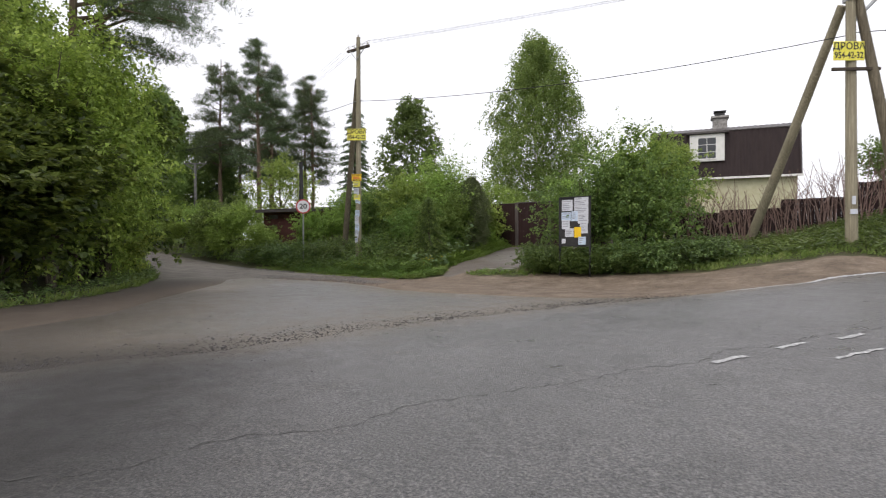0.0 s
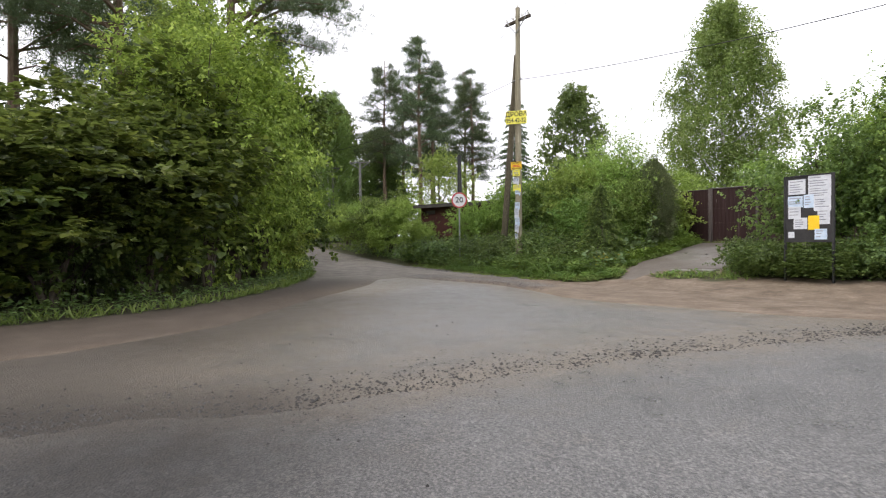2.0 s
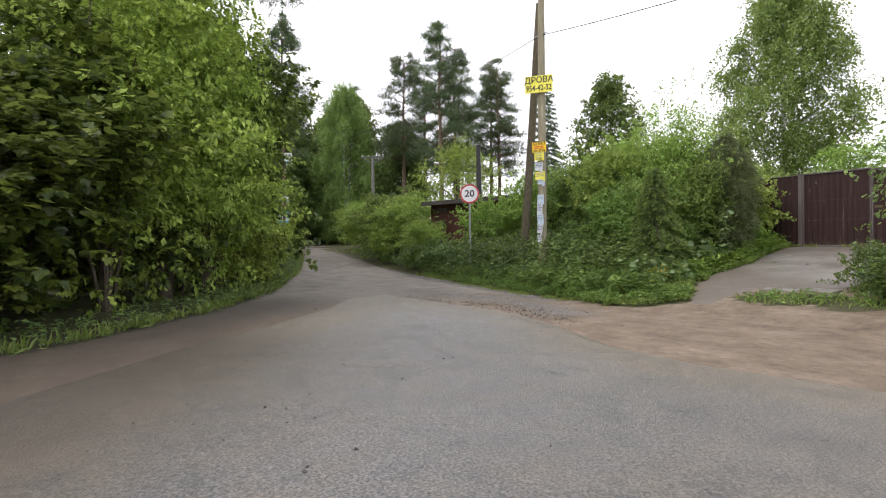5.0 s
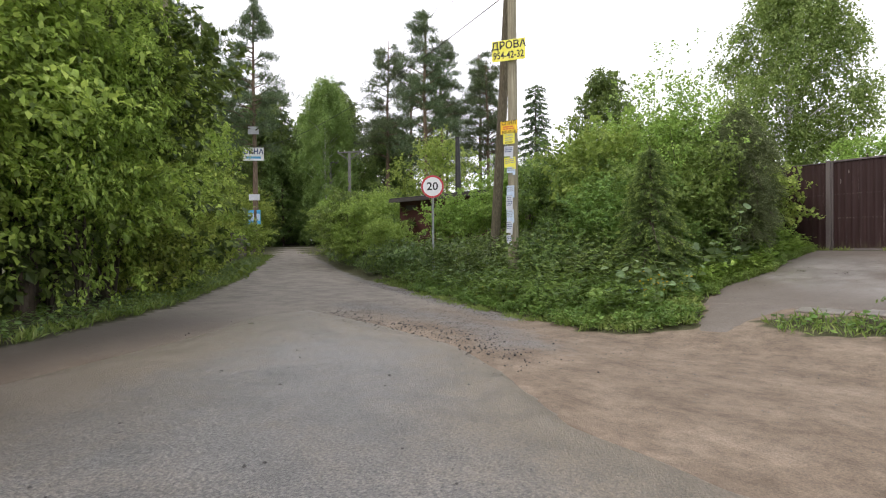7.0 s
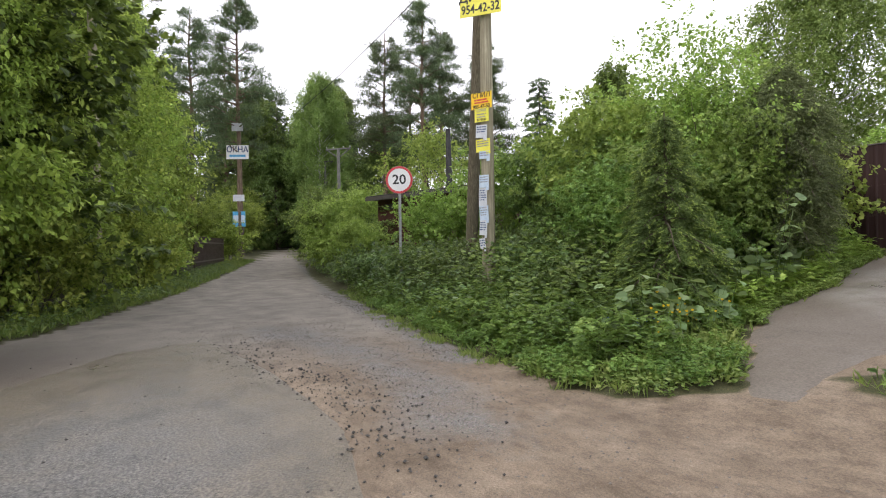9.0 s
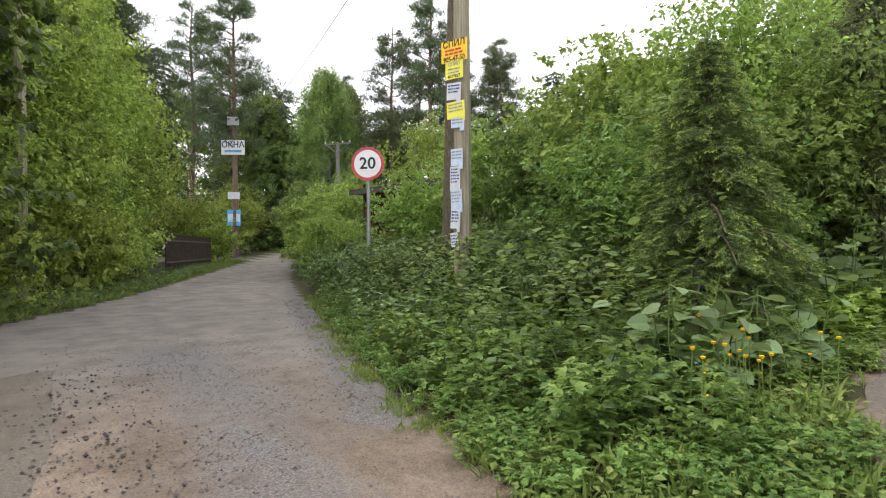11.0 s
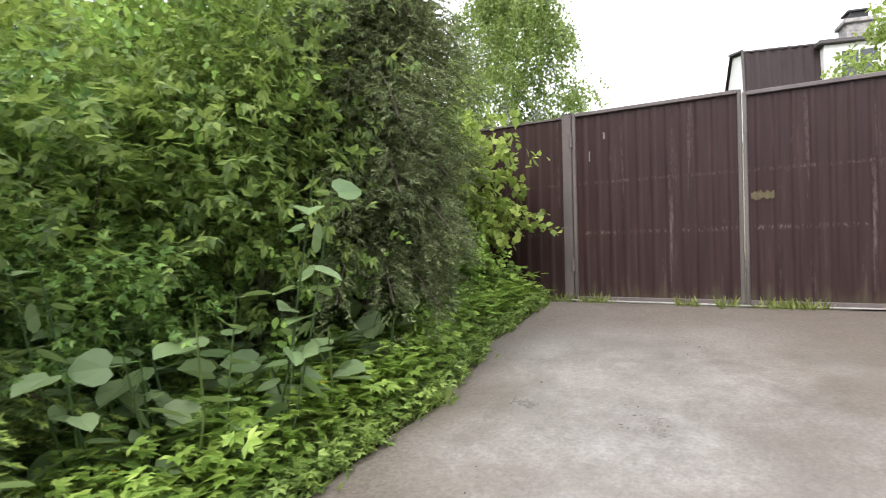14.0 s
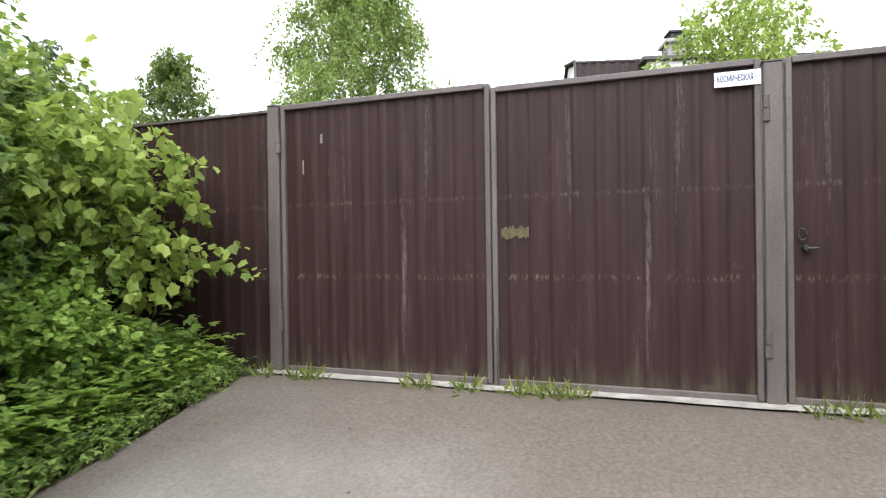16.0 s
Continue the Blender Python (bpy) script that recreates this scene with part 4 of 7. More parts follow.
def on_pole(dx, z, w, h, mat, name, label, rz=24.0, r=0.146, tilt=0.0):
    """A notice stuck on the pole's face."""
    a = radians(rz)
    s = empty(name, -16.36 + 0.02 + dx * math.cos(a) + (r + 0.006) * math.sin(a), 15.74 + dx * math.sin(a) - (r + 0.006) * math.cos(a), z, rz, label, "notice", "pole notices")
    s.rotation_euler[1] = radians(tilt)
    part("panel", boxes((-w / 2, -0.004, -h / 2, w / 2, 0.004, h / 2)), mat, s)
    return s


n1 = on_pole(-0.03, 4.13, 0.44, 0.31, SIGN_ORANGE, "tree_felling_sign", "orange-yellow tree felling advertisement with black lettering")
lettering("СПИЛ", 0.13, INK, n1, pose(0, -0.006, 0.1, 90), "headline")
bars(n1, SIGN_RED, 2, 0.3, 0.0, 0.05, 0.028, 1)
lettering("905-47-50", 0.105, INK, n1, pose(0, -0.006, -0.115, 90), "phone_number", 0.85)
n2 = on_pole(-0.03, 3.86, 0.3, 0.26, SIGN_YELLOW, "tree_felling_notice", "yellow paper notice with dark print")
lettering("СПИЛ", 0.07, INK_GREY, n2, pose(0, -0.006, 0.08, 90), "headline")
bars(n2, INK_GREY, 2, 0.2, 0.0, 0.05, 0.022, 2)
lettering("8177627", 0.06, INK, n2, pose(0, -0.006, -0.095, 90), "phone_number")
for dx, z, w, h, mt, tl, sd in ((-0.04, 3.55, 0.24, 0.24, PAPER, 3, 3), (-0.01, 3.28, 0.3, 0.24, SIGN_YELLOW, -2, 4), (0.02, 3.1, 0.22, 0.15, PAPER_BLUE, 1, 5), (0.0, 2.6, 0.2, 0.24, PAPER_BLUE, 0, 6),
                                (-0.03, 2.3, 0.17, 0.34, PAPER, 1, 7), (-0.01, 2.0, 0.19, 0.28, PAPER_BLUE, -2, 8), (-0.03, 1.72, 0.16, 0.28, PAPER, 3, 9), (-0.05, 1.42, 0.12, 0.2, PAPER, -6, 10)):
    nt = on_pole(dx, z, w, h, mt, "paper_notice", "weathered paper notice with faded print", tilt=tl)
    bars(nt, INK_GREY if mt is not PAPER else INK_BLUE, max(2, int(h / 0.05) - 1), w * 0.8, h / 2 - 0.05, 0.045, 0.02, sd)
    part("torn_corner", boxes((w * 0.2, -0.005, -h / 2 - 0.05, w * 0.5, 0.003, -h / 2)), mt, nt)

# speed limit sign
sp = empty("speed_limit_sign", -20.48, 16.04, ground_z(-20.48, 16.04) - 0.1, 52, "round white speed limit sign with red rim on post", "road sign")
part("post", tube([(0, 0.03, 0), (0, 0.03, 3.15)], [0.038, 0.038], 10), GALV, sp, "grey steel post")
ZS = 3.08 - (ground_z(-20.48, 16.04) - 0.1)


def disc(r0, r1, y, depth, seg=40):
    th = np.linspace(0, 2 * np.pi, seg, endpoint=False)
    rings = [(r0, y), (r1, y), (r1, y + depth), (r0, y + depth)]
    V = np.concatenate([np.stack([r * np.cos(th), np.full(seg, yy), ZS + r * np.sin(th)], axis=1) for r, yy in rings])
    F = []
    for k in range(4):
        a, b = k * seg, ((k + 1) % 4) * seg
        for j in range(seg):
            F += [(a + j, a + (j + 1) % seg, b + (j + 1) % seg), (a + j, b + (j + 1) % seg, b + j)]
    return V, np.array(F)


part("back_plate", disc(0.0, 0.35, -0.012, 0.014), GALV, sp)
part("face", disc(0.0, 0.29, -0.016, 0.003), SIGN_WHITE, sp, "white face")
part("rim", disc(0.291, 0.347, -0.017, 0.004), SIGN_RED, sp, "red rim")
lettering("20", 0.34, INK, sp, pose(0, -0.018, ZS, 90), "numeral", 1.05)

# second pole with two struts beside the board fence
pole_b = empty("power_pole", 1.12, 16.95, 1.03, 0, "weathered wooden power pole with paper scraps near fence", "power pole", "poles")
part("post", tube([(0, 0, 0), (-0.02, 0, 3), (-0.05, 0, 8.6)], [0.15, 0.135, 0.105], 14), POLE_WOOD, pole_b)
part("crossarm", boxes((-0.62, -0.2, 4.72, 0.62, -0.13, 4.8), bevel=0.008), DARK_WOOD, pole_b, "dark bar bolted across")
pole_b.rotation_euler[2] = radians(35)
part("lamp_arm", tube([(0.1, 0, 6.1), (0.28, 0, 6.3), (0.7, 0, 6.75)], [0.03, 0.04, 0.05], 8), GALV, pole_b, "grey lamp arm")
part("clamp", boxes((-0.16, -0.17, 6.6, 0.16, 0.17, 6.7), bevel=0.01), GALV, pole_b)
sb1 = empty("pole_strut", -2.0, 20.4, ground_z(-2.0, 20.4) - 0.2, 0, "leaning weathered wooden strut propping a pole", "pole strut", "pole struts")
part("post", tube([(0, 0, 0), (1.45, -1.66, 3.2), (2.9, -3.34, 6.55)], [0.15, 0.14, 0.115], 12), POLE_WOOD, sb1)
sb2 = empty("pole_strut", 2.45, 17.6, ground_z(2.45, 17.6) - 0.2, 0, "grey-brown leaning wooden strut propping a pole", "pole strut", "pole struts")
part("post", tube([(0, 0, 0), (-0.55, -0.3, 3.0), (-1.2, -0.62, 6.9)], [0.15, 0.14, 0.11], 12), STRUT_WOOD, sb2)
firewood_sign(1.06, 16.72, 6.27, 38)
for z, w, h in ((2.05, 0.2, 0.13), (2.35, 0.1, 0.22)):
    nb = empty("paper_notice", 1.2, 16.8, z, 38, "torn white paper notice on a pole", "notice", "pole notices")
    part("panel", boxes((-w / 2 - 0.03, -0.004, -h / 2, w / 2 - 0.03, 0.002, h / 2)), PAPER, nb)
mirror_sign = empty("round_sign", 2.55, 17.05, 4.3, 30, "round grey sign seen from behind on a strut", "road sign")
part("panel", tube([(0, -0.02, 0), (0, 0.02, 0)], [0.38, 0.38], 28), GALV, mirror_sign)

wire((-16.3, 15.74, 7.45), (1.05, 16.95, 6.75), 0.35)
wire((-16.5, 15.74, 7.45), (-52.3, 19.4, 9.2), 0.9)
wire((1.1, 16.95, 6.8), (26, 20, 5.4), 0.3)
for k, x in enumerate((-16.9, -16.55, -16.05, -15.75)):
    wire((x, 15.74, 9.95), (-47.6 + k * 0.4, 25.4, 8.75), 0.5, 0.006)
    wire((x, 15.74, 9.95), (20 + k * 0.5, 36, 16), 0.6, 0.005)


def far_pole(x, y, top, label, arms):
    z = ground_z(x, y)
    p = empty("power_pole", x, y, z - 0.1, 40, label, "power pole", "poles")
    part("post", tube([(0, 0, 0), (0, 0, top - z)], [0.15, 0.11], 10), CONCRETE_POLE if arms else POLE_WOOD, p)
    if arms:
        part("crossarm", boxes((-1.0, -0.05, top - z - 0.1, 1.0, 0.05, top - z)), CONCRETE_POLE, p)
        for s in (-1, 1):
            part("brace", tube([(s * 0.9, 0, top - z - 0.1), (0, 0, top - z - 0.7)], [0.04, 0.04], 6), CONCRETE_POLE, p)
        for s in (-0.95, -0.4, 0.4, 0.95):
            insulator(p, s, 0, top - z)
    return p


far_pole(-47.3, 25.4, 8.7, "grey concrete power pole with a crossarm above shrubs", True)
far_pole(-65.4, 31.3, 10.5, "distant grey power pole with braced crossarm", True)
far_pole(-26.6, 9.55, 9.6, "tall grey wooden pole standing in roadside grass", False)
lp = empty("paper_notice", -26.44, 9.43, 1.35, 40, "white paper notice wrapped on a pole", "notice", "pole notices")
part("panel", boxes((-0.1, -0.02, -0.25, 0.1, -0.012, 0.25)), PAPER, lp)
part("tape", boxes((-0.12, -0.026, -0.37, 0.12, -0.01, -0.27)), SIGN_YELLOW, lp, "yellow tape")

# ---- notice board ----
nbz = ground_z(-5.7, 14.6)
nb = empty("notice_board", -5.7, 14.58, nbz - 0.05, -6, "dark notice board pasted with white paper announcements", "notice board")
bz = 1.14 - nbz + 0.05
part("panel", boxes((-0.5, -0.01, bz, 0.5, 0.02, bz + 1.5), bevel=0.003), BOARD_DARK, nb)
for x in (-0.521, 0.521):
    part("post", boxes((x - 0.02, -0.03, 0, x + 0.02, 0.04, bz + 1.53), bevel=0.004), BOARD_DARK, nb)
part("top_rail", boxes((-0.499, -0.03, bz + 1.5, 0.499, 0.04, bz + 1.53), bevel=0.004), BOARD_DARK, nb)
for k, (x0, z0, x1, z1, mt) in enumerate(((-0.44, 1.1, -0.06, 1.44, PAPER), (0.0, 0.98, 0.48, 1.5, PAPER), (-0.45, 0.8, -0.12, 1.06, PAPER_BLUE), (-0.1, 0.78, 0.12, 1.08, PAPER_BLUE), (0.12, 0.7, 0.48, 1.0, PAPER),
                                          (-0.44, 0.54, -0.16, 0.82, PAPER), (0.2, 0.4, 0.46, 0.74, PAPER), (-0.32, 0.3, -0.02, 0.56, PAPER), (0.0, 0.28, 0.24, 0.6, SIGN_ORANGE), (0.14, 0.06, 0.4, 0.3, PAPER_BLUE), (-0.44, 0.1, -0.3, 0.24, PAPER))):
    sheet_ob = part("paper", boxes((x0, -0.0125 - 0.0012 * k, bz + z0, x1, -0.0105 - 0.0012 * k, bz + z1)), mt, nb)
    if mt is not SIGN_ORANGE and z1 - z0 > 0.2:
        rng, dims, z = random.Random(k), [], z1 - 0.06
        while z > z0 + 0.03:
            dims.append((x0 + 0.03, -0.0138 - 0.0012 * k, bz + z, x0 + 0.03 + (x1 - x0 - 0.06) * rng.uniform(0.5, 1.0), -0.013 - 0.0012 * k, bz + z + 0.02))
            z -= rng.uniform(0.045, 0.075)
        part("print", boxes(*dims), INK_GREY, sheet_ob)

# ---- house with a mansard roof ----
house = empty("house", -7.65, 43.2, 0.95, 15, "two-storey house with brown mansard roof and yellow siding", "house")
HX0, HX1 = -4.6, 4.5
part("wall", boxes((HX0 + 0.2, -2.6, 0, HX1 - 0.2, 4.6, 4.75)), SIDING, house, "pale yellow boarded wall")
for k in range(24):
    part("siding_board", boxes((HX0 + 0.2, -2.63, 0.3 + k * 0.185, HX1 - 0.2, -2.602, 0.3 + k * 0.185 + 0.172)), SIDING, house)


def ribbed(x0, x1, lo, hi, pitch=0.35, d=0.04):
    """A sloping sheet with upright ribs from (y, z) lo to hi."""
    xs = np.arange(x0, x1 + 1e-6, pitch / 4)
    up = np.array([0, d, d, 0] * (len(xs) // 4 + 1))[:len(xs)]
    n = len(xs)
    slope = np.array([hi[1] - lo[1], -(hi[0] - lo[0])])
    slope = slope / np.linalg.norm(slope) * -1
    if slope[1] < 0:
        slope = -slope
    V = np.concatenate([np.stack([xs, p[0] + slope[0] * (up + o), p[1] + slope[1] * (up + o)], axis=1) for o in (0, -0.06) for p in (lo, hi)])
    i = np.arange(n - 1)
    f = np.stack([i, i + 1, i + 1 + n, i + n], axis=1)
    return V, np.concatenate([f, f[:, ::-1] + 2 * n, np.stack([i, i + 2 * n, i + 1 + 2 * n, i + 1], axis=1)])


part("roof", ribbed(HX0, HX1, (-2.95, 4.7), (-2.5, 7.95)), ROOF_BROWN, house, "steep brown ribbed lower roof slope")
part("upper_roof", ribbed(HX0, HX1, (-2.58, 7.93), (0.2, 8.6), 0.35, 0.01), ROOF_GREY, house, "low grey-brown upper roof slope")
part("back_roof", ribbed(HX0, HX1, (4.95, 4.7), (0.2, 8.6)), ROOF_BROWN, house)
for x in (HX0 + 0.12, HX1 - 0.12):
    gable = bmesh.new()
    gable.faces.new([gable.verts.new((x, y, z)) for y, z in ((-2.7, 4.7), (-2.4, 7.85), (0.2, 8.5), (4.7, 4.7))])
    ext = bmesh.ops.extrude_face_region(gable, geom=gable.faces[:])
    bmesh.ops.translate(gable, verts=[v for v in ext["geom"] if isinstance(v, bmesh.types.BMVert)], vec=(0.05, 0, 0))
    part("gable", gable, WHITE_PAINT, house, "pale gable end")
part("eave_board", boxes((HX0 - 0.1, -3.06, 4.6, HX1 + 0.1, -2.9, 4.74)), WHITE_PAINT, house, "white eave board")
for x in (HX0 - 0.05, HX1 - 0.02):
    part("verge_trim", tube([(x + 0.03, -3.0, 4.7), (x + 0.03, -2.53, 7.98), (x + 0.03, 0.2, 8.63)], [0.05, 0.05, 0.05], 6), ROOF_GREY, house)
dorm = part("dormer", boxes((-2.1, -2.98, 5.85, 0.05, -0.8, 7.7), bevel=0.01), WHITE_PAINT, house, "white dormer with a small window")
part("dormer_roof", boxes((-2.3, -3.16, 7.71, 0.3, -0.7, 7.86), bevel=0.02), ROOF_GREY, dorm)
part("window_frame", boxes((-1.64, -3.02, 5.97, -0.42, -2.985, 6.04), (-1.64, -3.02, 7.42, -0.42, -2.985, 7.49), (-1.64, -3.02, 6.04, -1.57, -2.985, 7.42), (-0.49, -3.02, 6.04, -0.42, -2.985, 7.42), (-1.05, -3.015, 6.04, -1.01, -2.985, 7.42), (-1.57, -3.013, 6.95, -0.49, -2.986, 6.98), (-1.57, -3.013, 6.45, -0.49, -2.986, 6.48)), WHITE_PAINT, dorm)
for x0, x1 in ((-1.57, -1.05), (-1.01, -0.49)):
    part("pane", boxes((x0, -3.0, 6.04, x1, -2.986, 7.42)), GLASS, dorm)
chim = part("chimney", boxes((-0.55, -0.45, 7.9, 0.35, 0.45, 9.2), bevel=0.01), BRICK_GREY, house, "grey brick chimney with a metal cap")
for k in range(6):
    part("brick_course", boxes((-0.565, -0.465, 8.35 + k * 0.14, 0.365, 0.465, 8.35 + k * 0.14 + 0.12)), BRICK_GREY, chim)
part("cornice", boxes((-0.68, -0.58, 9.2, 0.48, 0.58, 9.36), bevel=0.02), BRICK_GREY, chim)
part("flue", boxes((-0.42, -0.32, 9.36, 0.22, 0.32, 9.66), bevel=0.01), BOARD_DARK, chim)
part("cap", boxes((-0.5, -0.4, 9.67, 0.3, 0.4, 9.74)), BOARD_DARK, chim)

# ---- shed behind the corner shrubs ----
shed = empty("shed", -25.8, 20.6, ground_z(-25.8, 20.6), 12, "low dark red shed with a flat felt roof", "shed")
zr = 3.3 - ground_z(-25.8, 20.6)
part("wall", boxes((-2.6, -0.9, 0, 2.6, 2.4, zr - 0.1)), SHED_RED, shed)
part("roof", boxes((-2.9, -1.25, zr - 0.1, 2.9, 2.7, zr + 0.06), bevel=0.01), BOARD_DARK, shed, "dark flat roof")
part("fascia", boxes((-2.92, -1.28, zr - 0.13, 2.92, -1.255, zr + 0.02)), ROOF_GREY, shed)
part("plate", boxes((-2.2, -0.92, zr - 0.5, -1.5, -0.902, zr - 0.28)), ROOF_GREY, shed, "grey plate")
pipe = empty("dark_post", -32.2, 25.2, ground_z(-32.2, 25.2), 0, "tall black charred post behind shrubs", "post")
part("post", tube([(0, 0, 0), (0.03, 0, 4), (0.0, 0, 6.5)], [0.17, 0.16, 0.12], 10), BOARD_DARK, pipe)


# ---- roadside fence and signs by the side road ----
lf = empty("sheet_fence", -39.6, 15.0, ground_z(-39.6, 15.0), -19, "short dark purple-brown board fence beside the track", "fence")
for k in range(58):
    part("board", boxes((-4.9 + k * 0.165, -0.01 - 0.012 * (k % 2), 0.05, -4.9 + k * 0.165 + 0.158, 0.015, 1.62)), SHEET, lf)
for z in (0.4, 1.3):
    part("rail", boxes((-4.9, 0.02, z, 4.7, 0.06, z + 0.06)), STEEL_GREY, lf)
part("plate", boxes((0.4, -0.04, 1.3, 0.75, -0.024, 1.6)), SIGN_WHITE, lf, "white number plate")
OX, OY = -52.9, 19.52
ok = hoarding("window_sign", OX, OY, 8.7, 1.66, 1.05, 62, SIGN_WHITE, "white window-maker sign with blue letters on pine", "sign board")
lettering("ОКНА", 0.6, INK_BLUE, ok, pose(0, -0.0085, 0.18, 90), "headline", 0.95)
bars(ok, SIGN_BLUE, 1, 1.2, -0.36, 0.2, 0.17, 3)
hoarding("blank_sign", OX + 0.1, OY, 10.6, 0.85, 0.62, 62, PAPER, "small blank whitish board nailed on a pine")
hoarding("small_sign", OX + 0.1, OY, 5.2, 0.85, 0.5, 62, PAPER, "small whitish board nailed on a pine")
bs = hoarding("blue_sign", OX + 0.1, OY, 3.6, 0.95, 1.15, 62, SIGN_BLUE, "blue and white advertisement board nailed on a pine")
part("panel", boxes((-0.42, -0.012, -0.28, 0.42, -0.007, 0.28)), PAPER_BLUE, bs)
bars(bs, SIGN_BLUE, 3, 0.7, 0.15, 0.14, 0.06, 5)


# ---- plants ----
def fan(points, fold=0.1):
    """A leaf blade as a fan about its rib: points run round the right half, base to tip."""
    right = [(x, y, fold * x) for x, y in points]
    rib = [(0, 0, 0), (0, 1, -0.06)]
    left = [(-x, y, fold * x) for x, y in points]
    v = np.array(rib + right + left, dtype=float)
    n = len(points)
    f = []
    for o, flip in ((2, False), (2 + n, True)):
        ring = [0] + list(range(o, o + n)) + [1]
        for a, b in zip(ring[1:-1], ring[2:]):
            f.append((0, b, a) if flip else (0, a, b))
    return v, np.array(f)


LEAF = (np.array([(0, 0, 0), (0.33, 0.45, 0.08), (0, 1, -0.1), (-0.33, 0.45, 0.08)], dtype=float), np.array([(0, 1, 2), (0, 2, 3)]))
MAPLE = fan([(0.34, 0.0), (0.54, 0.4), (0.3, 0.46), (0.2, 0.8)], 0.12)
OVAL = fan([(0.26, 0.2), (0.34, 0.5), (0.2, 0.82)], 0.14)
LOBED = fan([(0.36, 0.06), (0.4, 0.28), (0.54, 0.52), (0.27, 0.7)], 0.14)


def leaflets(count, spread, length=0.62, wide=0.2, stalk=0.3):
    """A compound leaf: leaflets fanned from the end of a short stalk."""
    v, f = [], []
    for k in range(count):
        a = (k - (count - 1) / 2) * spread
        s, c = math.sin(a), math.cos(a)
        q = length * (1.0 if abs(a) < 0.1 else 0.85)
        at = len(v)
        for x, y, z in ((0, 0, 0), (wide, 0.45, 0.05), (0, 1, -0.06), (-wide, 0.45, 0.05)):
            v.append((s * y * q + c * x * q, stalk + c * y * q - s * x * q, z * q))
        f += [(at, at + 1, at + 2), (at, at + 2, at + 3)]
    return np.array(v), np.array(f)


TRIPLE, FIVE = leaflets(3, 1.05, 0.66, 0.24), leaflets(5, 0.66, 0.6, 0.25, 0.2)
HEART = fan([(0.22, -0.12), (0.42, 0.05), (0.47, 0.35), (0.3, 0.72)], 0.16)
BLADE = (np.array([(-0.009, 0, 0), (0.009, 0, 0), (0.007, 0.6, 0.06), (0, 1, 0.35)], dtype=float), np.array([(0, 1, 2), (0, 2, 3)]))
NEEDLE = (np.array([(-0.05, 0, 0), (0.05, 0, 0), (0, 1, 0)], dtype=float), np.array([(0, 1, 2)]))
PETAL = fan([(0.5, 0.15), (0.55, 0.7)], 0.35)


def rand_dirs(rng, n):
    return unit(rng.normal(size=(n, 3)))


def sprays(rng, C, A, length, per, shape, size, up=0.7, spread=0.6, droop=0.0, jitter=0.09):
    """Leaves set along twigs that start at C and run along A."""
    n = len(C)
    t = rng.uniform(0.1, 1.0, (n, per))
    L = length * rng.uniform(0.6, 1.3, n)
    A = unit(A)
    side = unit(np.cross(A, rand_dirs(rng, n)))
    P = C[:, None, :] + A[:, None, :] * (t * L[:, None])[..., None]
    P = P + rng.normal(size=P.shape) * (jitter * length)
    P[..., 2] -= droop * (t ** 2) * L[:, None]
    sgn = np.where(rng.random((n, per, 1)) < 0.5, -1.0, 1.0)
    D = A[:, None, :] * 0.5 + side[:, None, :] * sgn * spread + rng.normal(size=P.shape) * 0.35
    D[..., 2] -= 0.25
    N = rng.normal(size=P.shape) * 0.42 + A[:, None, :] * 0.25
    N[..., 2] += up
    S = size * rng.uniform(0.65, 1.25, n * per)
    return scatter(shape, P.reshape(-1, 3), D.reshape(-1, 3), N.reshape(-1, 3), S)


def crown_points(rng, n, cx, cy, cz, rx, ry, rz, inner=0.45, lump=0.3):
    """Points in the outer part of an uneven rounded crown, and the ways outward."""
    d = rand_dirs(rng, n)
    ph = rng.uniform(0, 6.28, 6)
    bulge = 1 + lump * (np.sin(3.1 * d[:, 0] + ph[0]) * np.sin(2.7 * d[:, 1] + ph[1]) + 0.7 * np.sin(5.3 * d[:, 2] + 3.9 * d[:, 0] + ph[2]) + 0.5 * np.sin(7.7 * d[:, 1] - 6.1 * d[:, 2] + ph[3]))
    f = (inner + (1 - inner) * rng.random(n) ** 0.55) * bulge
    C = np.array([cx, cy, cz]) + d * np.array([rx, ry, rz]) * f[:, None]
    return C, d


def shelved(rng, C, d, clumps, wide, flat=0.4):
    """Gathers points into separate leafy shelves with gaps between them."""
    pick = rng.integers(0, len(C), clumps)[rng.integers(0, clumps, len(C))]
    off = rng.normal(size=C.shape)
    P = C[pick] + off * np.array([wide, wide, wide * flat])
    return P, d[pick] * 0.7 + off * np.array([0.45, 0.45, 0.1])


